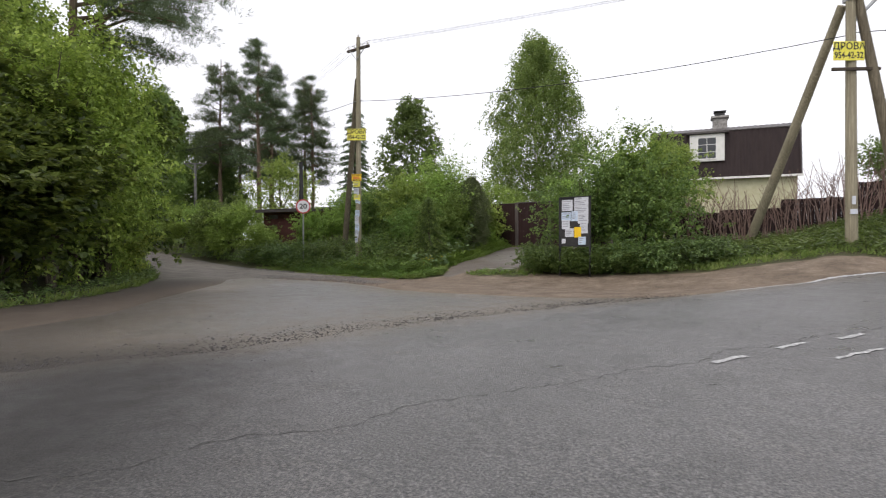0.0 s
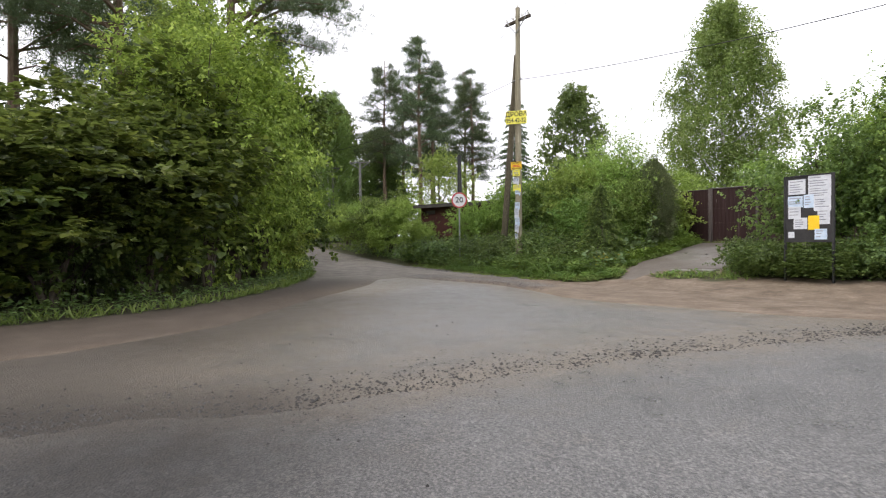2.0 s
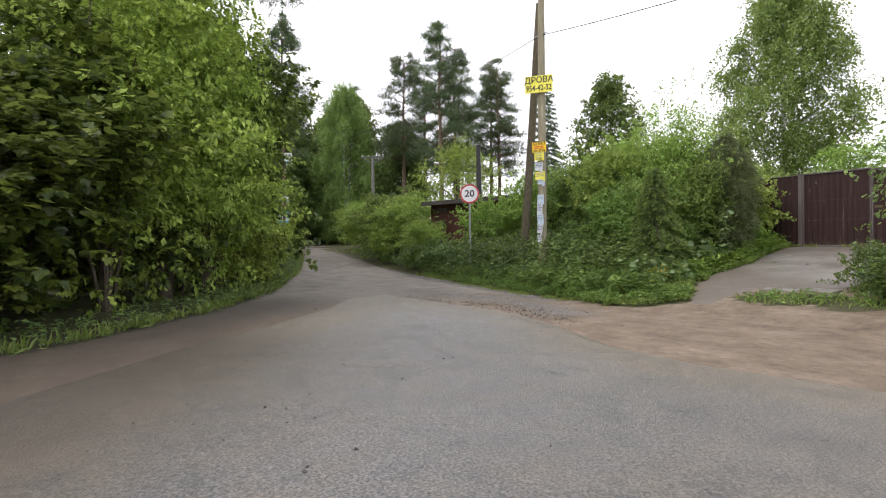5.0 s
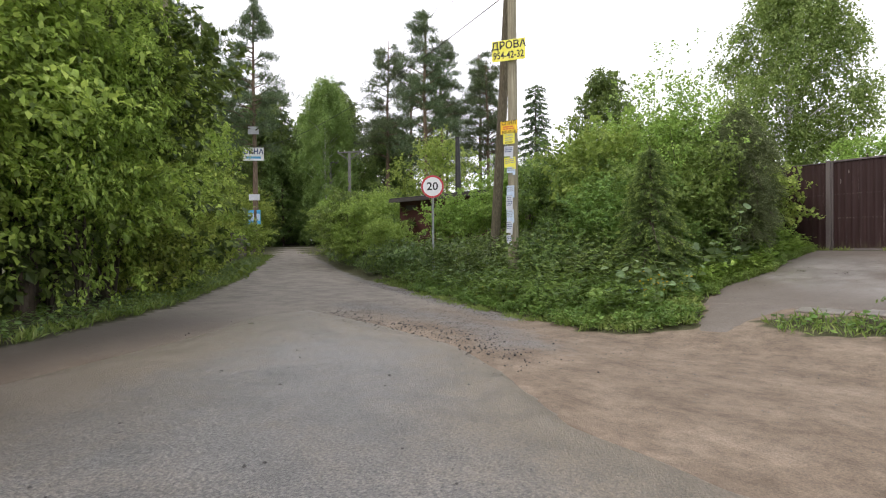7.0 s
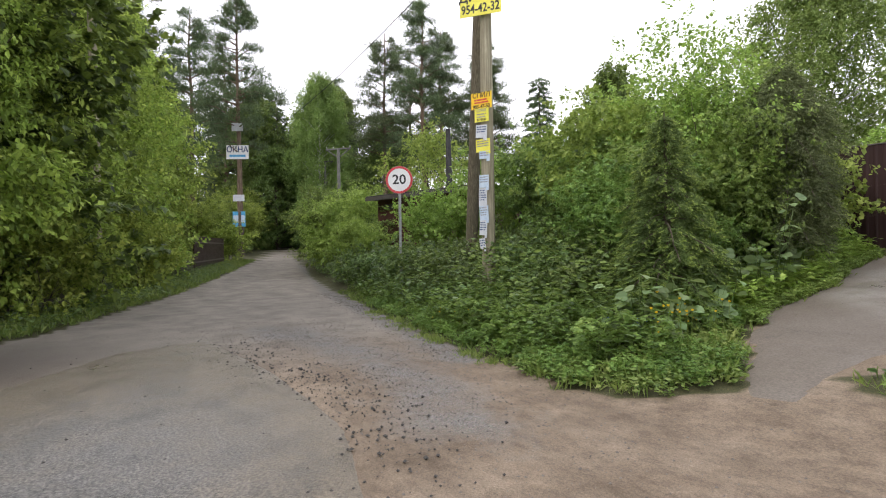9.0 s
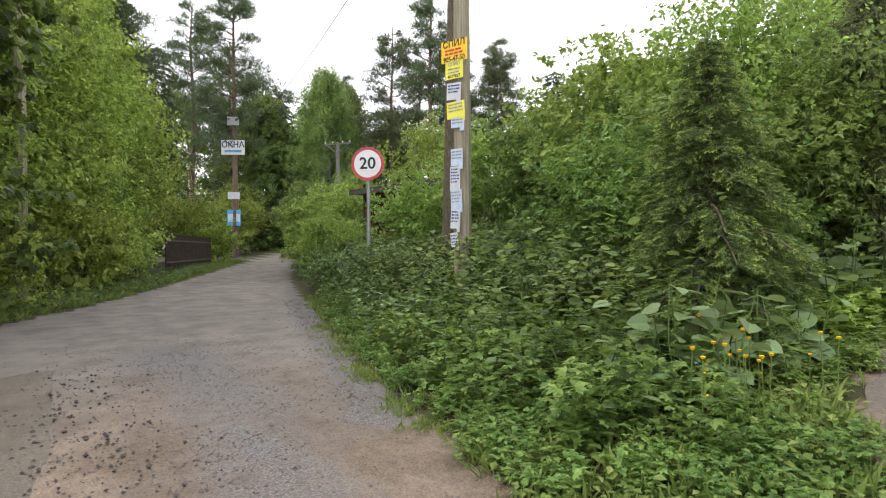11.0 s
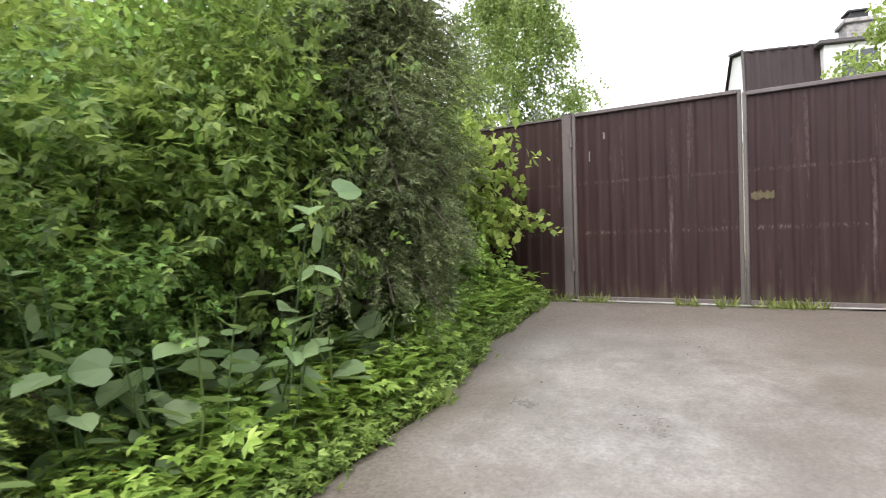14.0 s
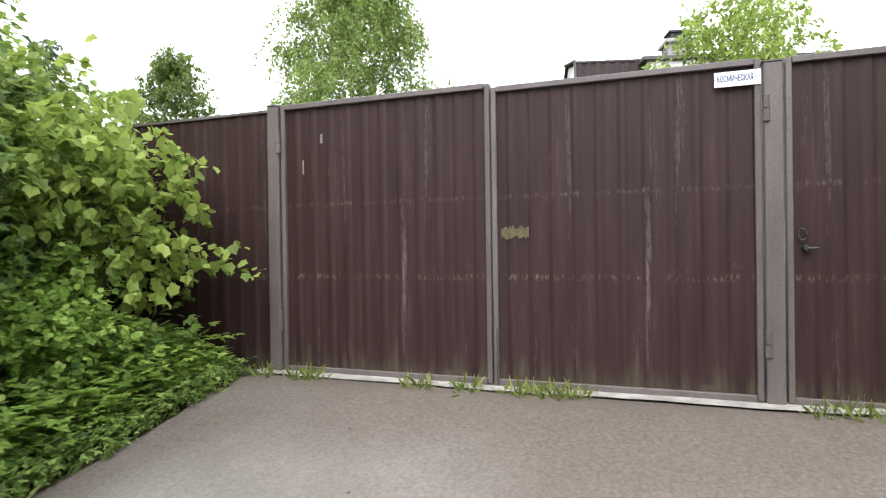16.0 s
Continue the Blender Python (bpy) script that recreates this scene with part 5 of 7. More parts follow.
def limbs(rng, base_r, h, reach, count, bend_=0.15, thin=0.35, low=0.1):
    """Stems fanning up from the ground."""
    out = []
    for k in range(count):
        a = rng.uniform(0, 6.28)
        r = reach * rng.uniform(0.3, 1.0)
        top = h * rng.uniform(0.6, 0.98)
        pts, rad = [], []
        for s in np.linspace(0, 1, 6):
            w = rng.normal(size=2) * bend_ * s * 0.5
            pts.append((math.cos(a) * (r * s ** 1.3 + low) + w[0], math.sin(a) * (r * s ** 1.3 + low) + w[1], top * s))
            rad.append(base_r * (1 - 0.85 * s))
        out.append(tube(pts, rad, 5, False))
        for _ in range(3):
            s = rng.uniform(0.35, 0.8)
            i = int(s * 5)
            p = np.array(pts[i])
            q = p + np.array([rng.normal() * 0.5 * reach * 0.6, rng.normal() * 0.5 * reach * 0.6, rng.uniform(0.1, 0.3) * h])
            out.append(tube([p, (p + q) / 2 + rng.normal(size=3) * 0.05, q], [rad[i] * thin * 1.4, rad[i] * thin, 0.006], 4, False))
    return joined(out)


def shrub(name, seed, h, r, n, per, shape, size, leaf, label, category="shrub", stems=7, length=0.45, low=0.12, droop=0.1, lump=0.3, bark=None, stem_r=0.04, inner=0.4, lobe=(0.3, 0.8), up=0.7, gather=9, loose=0.3):
    """A shrub: stems and a leafy crown that reaches nearly to the ground."""
    rng = np.random.default_rng(seed)
    g = empty(name, 0, 0, 0, 0, label, category)
    part("stem_clump", limbs(rng, stem_r, h * 0.92, r * 0.75, stems), bark or BARK_GREY, g, "thin grey-brown stems")
    got = []
    lobes = [(0, 0, h * (0.5 + low / 2), r * 0.82, r * 0.82, h * (0.5 - low / 2), 1.0)]
    for k in range(5):
        a = k * 1.257 + rng.uniform(-0.4, 0.4)
        zz = rng.uniform(*lobe) * h
        q = rng.uniform(0.4, 0.55)
        lobes.append((math.cos(a) * r * 0.55, math.sin(a) * r * 0.55, zz, r * q, r * q, h * q * 0.55, 0.45))
    total = sum(l[6] for l in lobes)
    for cx, cy, cz, rx, ry, rz, wgt in lobes:
        C, d = crown_points(rng, int(n * wgt / total), cx, cy, cz, rx, ry, rz, inner, lump)
        m = int(len(C) * loose)
        C[m:], d[m:] = shelved(rng, C[m:], d[m:], max(4, (len(C) - m) // gather), length * 0.72)
        C[:, 2] = np.maximum(C[:, 2], 0.06)
        A = d * 0.8 + np.array([0, 0, 0.25]) + rng.normal(size=d.shape) * 0.35
        got.append(sprays(rng, C, A, length, per, shape, size, up, droop=droop))
    part("foliage", joined(got), leaf, g)
    return g


def put(thing, x, y, scale=1.0, rz=0.0, zs=None, sink=0.03, z=None):
    """A copy of a plant set on the ground."""
    zz = (ground_z(x, y) if z is None else z) - sink
    return copy_thing(thing, pose(x, y, zz, 0, 0, rz) @ Matrix.Diagonal((scale, scale, zs or scale, 1)))


def first(thing, x, y, scale=1.0, rz=0.0, zs=None, sink=0.03):
    thing.matrix_basis = pose(x, y, ground_z(x, y) - sink, 0, 0, rz)
    thing.scale = (scale, scale, zs or scale)
    return thing


def grove(thing, places, group):
    """The first plant and its copies at (x, y, scale, turn, height scale)."""
    thing["group"] = group
    x, y, s, r, zs = places[0]
    rest = [put(thing, *p[:4], p[4]) for p in places[1:]]
    first(thing, x, y, s, r, zs)
    return rest


def pine(name, seed, h, bare, label, spread=3.2, tufts=30, blades=9, size=0.42, branches=46, side=None, loose=1.0, puff=0.14):
    """A Scots pine: bare trunk, orange above, flat ragged clouds of needles."""
    rng = np.random.default_rng(seed)
    g = empty(name, 0, 0, 0, 0, label, "pine tree")
    wob = rng.normal(size=(7, 2)) * 0.12
    zs = np.linspace(0, h, 7)
    line = np.stack([wob[:, 0] * zs / h, wob[:, 1] * zs / h, zs], axis=1)
    r0 = 0.011 * h + 0.06
    rad = r0 * (1 - 0.86 * zs / h)
    cut = max(1, int(round(7 * bare * 0.5)))
    part("trunk", tube(line[:cut + 1], rad[:cut + 1], 10), BARK_PINE_LOW, g, "grey flaky lower trunk")
    part("upper_trunk", tube(line[cut:], rad[cut:] * 0.98, 8), BARK_PINE_HIGH, g, "orange upper trunk")
    arms, P, D = [], [], []
    for k in range(branches):
        u = rng.random() ** 0.8
        z = h * (bare + (0.985 - bare) * u)
        reach = spread * (1.05 - 0.72 * u) * rng.uniform(0.55, 1.1)
        a = rng.uniform(0, 6.28)
        if side is not None and u < 0.5:
            a = side + rng.normal() * 0.9
        base = np.array([np.interp(z, zs, line[:, 0]), np.interp(z, zs, line[:, 1]), z])
        way = np.array([math.cos(a), math.sin(a), rng.uniform(-0.12, 0.35)])
        tip = base + way * reach
        midp = (base + tip) / 2 + np.array([0, 0, 0.12 * reach])
        arms.append(tube([base, midp, tip], [0.03 + 0.012 * reach, 0.02 + 0.006 * reach, 0.012], 5, False))
        m = max(8, int(tufts * reach / spread * 1.3))
        t = 0.35 + 0.7 * rng.random(m) ** 0.7
        p = base + (tip - base) * t[:, None]
        p[:, 2] += 0.12 * reach * 4 * t * (1 - t)
        p += rng.normal(size=(m, 3)) * np.array([0.2, 0.2, 0.07]) * loose * reach * (0.35 + 0.65 * t[:, None])
        P.append(p)
        D.append(np.tile(way * 0.5 + np.array([0, 0, 0.55]), (m, 1)))
    part("branch_frame", joined(arms), BARK_PINE_HIGH, g)
    P, D = np.concatenate(P), np.concatenate(D)
    n = len(P)
    PP = np.repeat(P, blades, axis=0) + rng.normal(size=(n * blades, 3)) * puff
    DD = np.repeat(D, blades, axis=0) * 0.8 + rng.normal(size=(n * blades, 3)) * 0.75
    V, F = scatter(NEEDLE, PP, DD, rand_dirs(rng, n * blades), size * rng.uniform(0.6, 1.2, n * blades))
    part("crown", (V, F), NEEDLE_PINE, g)
    return g


def spruce(name, seed, h, r, label, mat, needle=0.09, branches=70, dens=60, droop=0.25, bottom=0.06, taper=1.0, bark=None, bush=0.05, vary=(0.75, 1.12), b=9, fat=3.2, run=2.6, fuzz=0.5, tip=None):
    """A spruce: whorls of drooping boughs set with short needles and side twigs."""
    rng = np.random.default_rng(seed)
    g = empty(name, 0, 0, 0, 0, label, "spruce tree")
    part("trunk", tube([(0, 0, 0), (0.02, 0.01, h * 0.5), (0, 0, h)], [0.018 * h + 0.02, 0.011 * h + 0.01, 0.006], 9), bark or BARK_GREY, g, "brown scaly trunk")
    arms, P, D = [], [], []
    for k in range(branches):
        u = (k + rng.random()) / branches
        z = h * (bottom + (0.97 - bottom) * u)
        reach = r * (1 - u ** taper * 0.93) * rng.uniform(*vary)
        a = k * 2.4 + rng.uniform(-0.3, 0.3)
        m = max(6, int(dens * (0.25 + reach / r)))
        t = rng.random(m) ** 0.75
        w = rng.normal(size=m) * 0.2 * reach * (1.1 - t)
        rr = t * reach
        x = math.cos(a) * rr - math.sin(a) * w
        y = math.sin(a) * rr + math.cos(a) * w
        zz = z + 0.12 * reach * t - droop * reach * t ** 2 * 1.3 - np.abs(w) * 0.25 + rng.normal(size=m) * bush
        P.append(np.stack([x, y, zz], axis=1))
        dx = math.cos(a) - math.sin(a) * np.sign(w) * 0.8
        dy = math.sin(a) + math.cos(a) * np.sign(w) * 0.8
        D.append(np.stack([dx, dy, np.full(m, -0.25 - droop * 0.6)], axis=1))
        s = np.linspace(0, 1, 5)
        arms.append(tube(np.stack([math.cos(a) * s * reach, math.sin(a) * s * reach, z + 0.12 * reach * s - droop * reach * s ** 2 * 1.3], axis=1), 0.006 + 0.008 * reach * (1 - s), 4, False))
    part("bough_frame", joined(arms), bark or BARK_GREY, g)
    P, D = np.concatenate(P), unit(np.concatenate(D))
    n = len(P)
    along = np.tile(np.linspace(0, 1, b), n)
    base = np.repeat(P, b, axis=0) + np.repeat(D, b, axis=0) * (along * needle * run)[:, None]
    DD = np.repeat(D, b, axis=0) * 0.8 + rng.normal(size=(n * b, 3)) * fuzz
    V, F = scatter((NEEDLE[0] * np.array([fat, 1, 1]), NEEDLE[1]), base, DD, rand_dirs(rng, n * b), needle * rng.uniform(0.7, 1.25, n * b))
    V[:, 2] = np.maximum(V[:, 2], 0.03)
    part("needles", (V, F), mat, g)
    if tip is not None:
        out = np.hypot(P[:, 0], P[:, 1]) / (r * np.clip(1.03 - P[:, 2] / h, 0.05, 1))
        k = (out > 0.5) & (rng.random(n) < 0.55)
        Q, E = P[k] + D[k] * needle * run * 0.75, D[k]
        c = 12
        base = np.repeat(Q, c, axis=0) + np.repeat(E, c, axis=0) * (np.tile(np.linspace(0, 1, c), len(Q)) * needle * 1.7)[:, None]
        DD = np.repeat(E, c, axis=0) + rng.normal(size=(len(Q) * c, 3)) * 0.5
        V, F = scatter((NEEDLE[0] * np.array([fat * 1.2, 1, 1]), NEEDLE[1]), base, DD, rand_dirs(rng, len(Q) * c), needle * rng.uniform(0.6, 1.0, len(Q) * c))
        V[:, 2] = np.maximum(V[:, 2], 0.03)
        part("new_growth", (V, F), tip, g, "light green new growth")
    return g


def broad_tree(name, seed, h, label, leaf, bark, r, clusters, n, per, size, hang=0.0, category="tree", bare=0.2, narrow=1.0, length=0.8, clump=1.0, jitter=0.09):
    """A tall leaf tree: trunk, rising limbs and many separate clumps of leaves, hanging where asked."""
    rng = np.random.default_rng(seed)
    g = empty(name, 0, 0, 0, 0, label, category)
    zs = np.linspace(0, h * 0.97, 8)
    w = np.cumsum(rng.normal(size=(8, 2)) * 0.05 * h / 10, axis=0)
    line = np.stack([w[:, 0], w[:, 1], zs], axis=1)
    rad = (0.009 * h + 0.04) * (1 - 0.93 * zs / zs[-1]) + 0.008
    part("trunk", tube(line, rad, 9), bark, g)
    arms, got = [], []
    for k in range(clusters):
        u = (k + rng.random()) / clusters
        z = h * (bare + (0.99 - bare) * u)
        prof = math.sin(math.pi * min(1, 0.18 + 0.8 * u ** narrow)) ** 0.8
        d = r * prof * rng.uniform(0.25, 1.0) ** 0.6
        a = k * 2.4 + rng.uniform(-0.5, 0.5)
        tip = np.array([math.cos(a) * d, math.sin(a) * d, z])
        zb = max(h * bare * 0.7, z - d * rng.uniform(0.6, 1.1))
        base = np.array([np.interp(zb, zs, line[:, 0]), np.interp(zb, zs, line[:, 1]), zb])
        arms.append(tube([base, (base + tip) / 2 + np.array([0, 0, 0.08 * d]), tip], [0.012 + 0.011 * d, 0.01 + 0.006 * d, 0.008], 5, False))
        cr = r * rng.uniform(0.2, 0.34) * clump
        C, dd = crown_points(rng, n // clusters, *tip, cr, cr, cr * 0.75, 0.15, 0.3)
        A = dd * 0.7 + rng.normal(size=dd.shape) * 0.4 + np.array([0, 0, 0.25 - hang * 1.6])
        got.append(sprays(rng, C, A, length, per, LEAF, size, droop=hang, jitter=jitter))
    part("limb_frame", joined(arms), bark, g)
    part("crown", joined(got), leaf, g)
    return g


# tall maple and alder scrub along the track
maple_a = shrub("maple_shrub", 11, 7.2, 2.5, 1650, 11, MAPLE, 0.185, LEAF_MAPLE, "tall bushy young maple with bright green leaves", "shrub", 9, 0.5, 0.1, 0.12, 0.36, None, 0.06, 0.4, (0.3, 0.85), 1.5)
maple_b = shrub("maple_shrub", 12, 6.6, 2.4, 1500, 11, MAPLE, 0.18, LEAF_MAPLE, "dense tall maple scrub with layered green leaves", "shrub", 8, 0.5, 0.08, 0.12, 0.38, None, 0.055, 0.4, (0.25, 0.85), 1.5)
light_a = shrub("alder_shrub", 13, 7.4, 2.2, 2000, 12, LEAF, 0.14, LEAF_SCRUB, "tall light green roadside shrub in leafy tiers", "shrub", 8, 0.5, 0.08, 0.1, 0.36, None, 0.05, up=1.2)
grove(maple_a, [(-14.3, 0.6, 1.0, 0, 0.56), (-19.6, 2.6, 1.0, 140, 0.78), (-17.2, -3.4, 1.0, 250, 0.55), (-13.3, -4.4, 1.0, 60, 0.62), (-18.2, 0.2, 1.0, 220, 0.6), (-22.6, 7.5, 0.95, 300, 1.05)], "roadside scrub")
grove(maple_b, [(-15.6, 2.6, 1.0, 0, 0.8), (-13.6, -1.9, 1.0, 100, 0.6), (-23.5, 4.2, 1.0, 200, 0.85)], "roadside scrub")
grove(light_a, [(-21.6, 7.5, 0.8, 0, 0.95), (-17.7, 4.5, 1.08, 40, 1.12), (-20.0, 6.2, 1.05, 160, 1.2), (-25.0, 7.5, 1.0, 120, 1.0), (-28.8, 8.7, 1.0, 60, 1.1), (-32.5, 10.2, 1.0, 200, 1.05), (-19.6, 6.9, 0.7, 240, 0.95), (-24.5, 5.2, 1.2, 10, 1.3), (-30.5, 7.5, 1.2, 90, 1.35), (-36.5, 10.6, 1.0, 300, 1.1), (-47, 15.4, 0.8, 20, 0.6), (-83, 31, 1.2, 20, 0.8), (-86, 34.5, 1.2, 120, 0.8), (-84, 27.5, 1.2, 200, 0.8), (-80, 35.5, 1.1, 70, 0.7), (-70, 23.5, 1.0, 40, 0.8), (-60, 21, 1.0, 260, 0.7), (-95, 33, 1.7, 120, 0.9), (-94, 47, 1.7, 70, 0.9), (-90, 36.5, 1.5, 40, 0.7)], "roadside scrub")

under = shrub("undergrowth", 28, 4.2, 2.8, 700, 11, LEAF, 0.27, LEAF_WOOD, "dense dark undergrowth at the woodland's edge", "shrub", 6, 0.6, 0.02, 0.1, 0.35, None, 0.05)
grove(under, [(-16.8, -1.2, 0.8, 15, 0.7), (-18.2, 1.6, 0.8, 95, 0.75), (-15.9, -5.2, 0.8, 175, 0.7), (-20.6, 4.6, 0.8, 255, 0.8), (-14.9, 1.0, 0.5, 330, 0.5), (-13.9, -3.2, 0.5, 60, 0.45), (-64, 20.5, 1.0, 0, 1.1), (-70, 24.0, 1.0, 80, 1.0), (-76, 27.2, 1.1, 150, 1.1), (-83, 31.0, 1.2, 220, 1.2), (-92, 38.0, 1.5, 300, 1.4), (-62, 31.0, 1.0, 30, 1.0), (-69, 35.0, 1.1, 110, 1.1), (-77, 40.5, 1.2, 190, 1.2), (-86, 43.5, 1.4, 260, 1.3), (-57, 18.0, 0.9, 340, 0.8), (-97, 35.0, 1.6, 60, 1.6), (-99, 42.0, 1.6, 10, 1.6)], "undergrowth")

verge_bush = shrub("verge_shrub", 29, 2.2, 1.3, 420, 11, LEAF, 0.14, LEAF_SCRUB, "low light green shrub on the grassy verge", "shrub", 6, 0.36, 0.02, 0.1, 0.34, None, 0.02)
grove(verge_bush, [(-22.4, 8.3, 0.9, 0, 0.9), (-24.3, 9.3, 0.85, 70, 0.8), (-29.0, 10.7, 1.0, 140, 1.0), (-31.4, 11.3, 1.0, 210, 0.95), (-33.6, 11.8, 0.9, 280, 0.85), (-45.5, 17.0, 1.0, 350, 1.0), (-28.0, 10.2, 1.0, 30, 1.2)], "verge shrubs")

# corner between track and driveway
mid_a = shrub("leafy_shrub", 21, 3.6, 1.7, 1500, 12, LEAF, 0.105, LEAF_SHRUB, "dense rounded green shrub", "shrub", 8, 0.32, 0.02, 0.1, 0.28, gather=13, loose=0.22)
mid_b = shrub("leafy_shrub", 22, 3.3, 1.6, 1500, 12, LEAF, 0.1, LEAF_LIGHT, "light green rounded shrub", "shrub", 8, 0.32, 0.02, 0.1, 0.32, gather=12, loose=0.25)
board_bush = shrub("leafy_shrub", 27, 3.8, 1.65, 1250, 12, OVAL, 0.088, LEAF_SHRUB, "loose leafy shrub crowding round a notice board", "shrub", 9, 0.36, 0.02, 0.1, 0.36, None, 0.03, 0.3, loose=0.4)
grove(board_bush, [(-6.35, 16.75, 0.98, 90, 1.05), (-4.5, 17.0, 1.0, 210, 1.08)], "board shrubs")
lowbush = shrub("bramble_bush", 23, 1.25, 1.15, 640, 11, OVAL, 0.08, LEAF_DARK, "low tangled bramble bush with dark leaves", "shrub", 9, 0.26, 0.02, 0.05, 0.3, None, 0.014, 0.3)
sapling = shrub("young_tree", 24, 5.0, 1.3, 760, 11, OVAL, 0.072, LEAF_LIGHT, "slender young tree with sparse light leaves", "tree", 5, 0.4, 0.45, 0.1, 0.45, None, 0.03, 0.2, loose=0.6)
grove(mid_a, [(-14.5, 19.3, 1.0, 90, 0.9), (-17.8, 19.2, 1.0, 200, 0.95), (4.6, 23.6, 1.2, 150, 1.15), (7.0, 25.0, 1.5, 20, 1.4), (2.4, 23.3, 0.8, 250, 0.75), (9.5, 26.5, 1.5, 100, 1.4), (-33.5, 19.6, 1.1, 60, 1.05), (-40.5, 23.5, 1.1, 160, 1.0), (-28.2, 20.0, 0.9, 310, 0.6)], "corner shrubs")
grove(mid_b, [(-15.7, 18.7, 1.05, 0, 1.05), (-20.3, 19.6, 1.0, 0, 1.0), (-22.3, 18.4, 0.8, 40, 0.78), (-31.0, 18.9, 1.1, 150, 1.05), (-36.5, 20.6, 1.15, 250, 1.1), (-16.6, 20.6, 1.1, 20, 1.15), (-44, 23.0, 1.1, 300, 1.05), (-25.5, 17.3, 0.6, 340, 0.65), (-5.2, 18.8, 1.0, 70, 1.15), (-50, 25.5, 1.2, 30, 1.1)], "light shrubs")
grove(lowbush, [(-19.6, 16.6, 1.0, 0, 1.0), (-17.6, 16.2, 0.9, 70, 0.95), (-21.8, 16.9, 1.05, 150, 1.0), (-15.2, 16.3, 1.0, 220, 1.0), (-16.6, 17.3, 1.1, 300, 1.1), (-23.6, 17.1, 1.0, 30, 1.05), (-18.9, 17.9, 1.1, 110, 1.15), (-13.9, 16.0, 0.8, 190, 0.85), (-7.6, 15.9, 0.7, 250, 0.75), (-4.0, 15.6, 0.9, 10, 0.75), (-2.6, 16.3, 0.9, 100, 0.75), (-26.5, 17.6, 0.9, 200, 0.9), (-6.6, 15.2, 0.62, 20, 0.7), (-5.6, 15.25, 0.6, 130, 0.62), (-4.7, 15.2, 0.62, 220, 0.65), (-7.3, 15.4, 0.5, 300, 0.6)], "bramble bushes")
grove(sapling, [(-13.9, 18.2, 1.0, 0, 1.0), (-13.1, 18.0, 0.8, 150, 0.85), (-14.0, 19.7, 0.8, 100, 0.9), (-5.0, 17.4, 0.85, 220, 0.92), (-6.0, 17.6, 0.7, 40, 0.85)], "young trees")
fern = shrub("elder_shrub", 26, 2.5, 1.05, 820, 10, TRIPLE, 0.115, LEAF_HERB, "fresh green elder shrub beside the driveway", "shrub", 8, 0.3, 0.03, 0.1, 0.34, None, 0.02, 0.3, up=1.0, gather=14, loose=0.22)
grove(fern, [(-13.0, 17.35, 1.0, 0, 1.0), (-13.9, 16.7, 0.9, 90, 0.95), (-12.75, 16.75, 0.55, 200, 0.6), (-14.6, 17.6, 1.0, 300, 1.1), (-13.3, 19.9, 0.8, 40, 1.0), (-12.75, 17.85, 0.72, 70, 1.15)], "elder shrubs")
yard_maple = shrub("maple_shrub", 25, 2.3, 0.85, 620, 9, LOBED, 0.085, LEAF_FRESH, "young light green maple against the brown fence", "shrub", 5, 0.28, 0.08, 0.1, 0.35, None, 0.02, 0.3, up=0.9)
first(yard_maple, -12.85, 20.55, 0.85, 30, 1.02)
low_maple = put(yard_maple, -12.6, 20.1, 0.6, 200, 0.5)
fresh = spruce("young_spruce", 31, 2.8, 1.1, "young spruce with fresh light green tips among weeds", NEEDLE_SPRUCE, 0.036, 96, 92, 0.34, 0.12, 0.95, None, 0.03, (0.6, 1.15), 18, 3.0, 3.8, 0.45, NEEDLE_TIP)
first(fresh, -12.35, 15.65, 1.0, 0)
dark_con = spruce("old_spruce", 32, 3.5, 0.66, "dark dense shaggy spruce with a bare brown foot", NEEDLE_DARK, 0.04, 150, 100, 0.55, 0.28, 7.0, None, 0.1, (0.5, 1.35), 14, 2.9, 3.6, 0.55)
first(dark_con, -12.3, 18.55, 1.0, 0)
put(dark_con, -13.0, 19.15, 0.95, 80, 0.97)
put(dark_con, -13.65, 18.7, 1.0, 200, 0.92)

# dry upright stems before the board fence
for k in range(16):
    rng = np.random.default_rng(400 + k)
    x = -4.6 + k * 0.46 + rng.uniform(-0.15, 0.15)
    y = 20.4 + rng.uniform(-0.4, 0.5)
    got = []
    for _ in range(10):
        a, hh = rng.uniform(0, 6.28), rng.uniform(1.0, 2.5)
        q = rng.normal(size=2) * 0.28
        p0 = np.array([math.cos(a) * 0.18, math.sin(a) * 0.12, -0.05])
        got.append(tube([p0, p0 + np.array([q[0] * 0.4, q[1] * 0.4, hh * 0.5]), p0 + np.array([q[0] * 1.4, q[1] * 1.2, hh])], [0.015, 0.012, 0.006], 4, False))
        for _ in range(3):
            b = p0 + np.array([q[0] * 0.7, q[1] * 0.7, hh * rng.uniform(0.5, 0.8)])
            got.append(tube([b, b + np.array([*rng.normal(size=2) * 0.22, rng.uniform(0.2, 0.5)])], [0.007, 0.004], 3, False))
    g = empty("dry_shrub", x, y, ground_z(x, y), 0, "bare reddish-brown upright stems before a board fence", "shrub", "dry stems")
    part("stem_clump", joined(got), TWIG_RED, g)

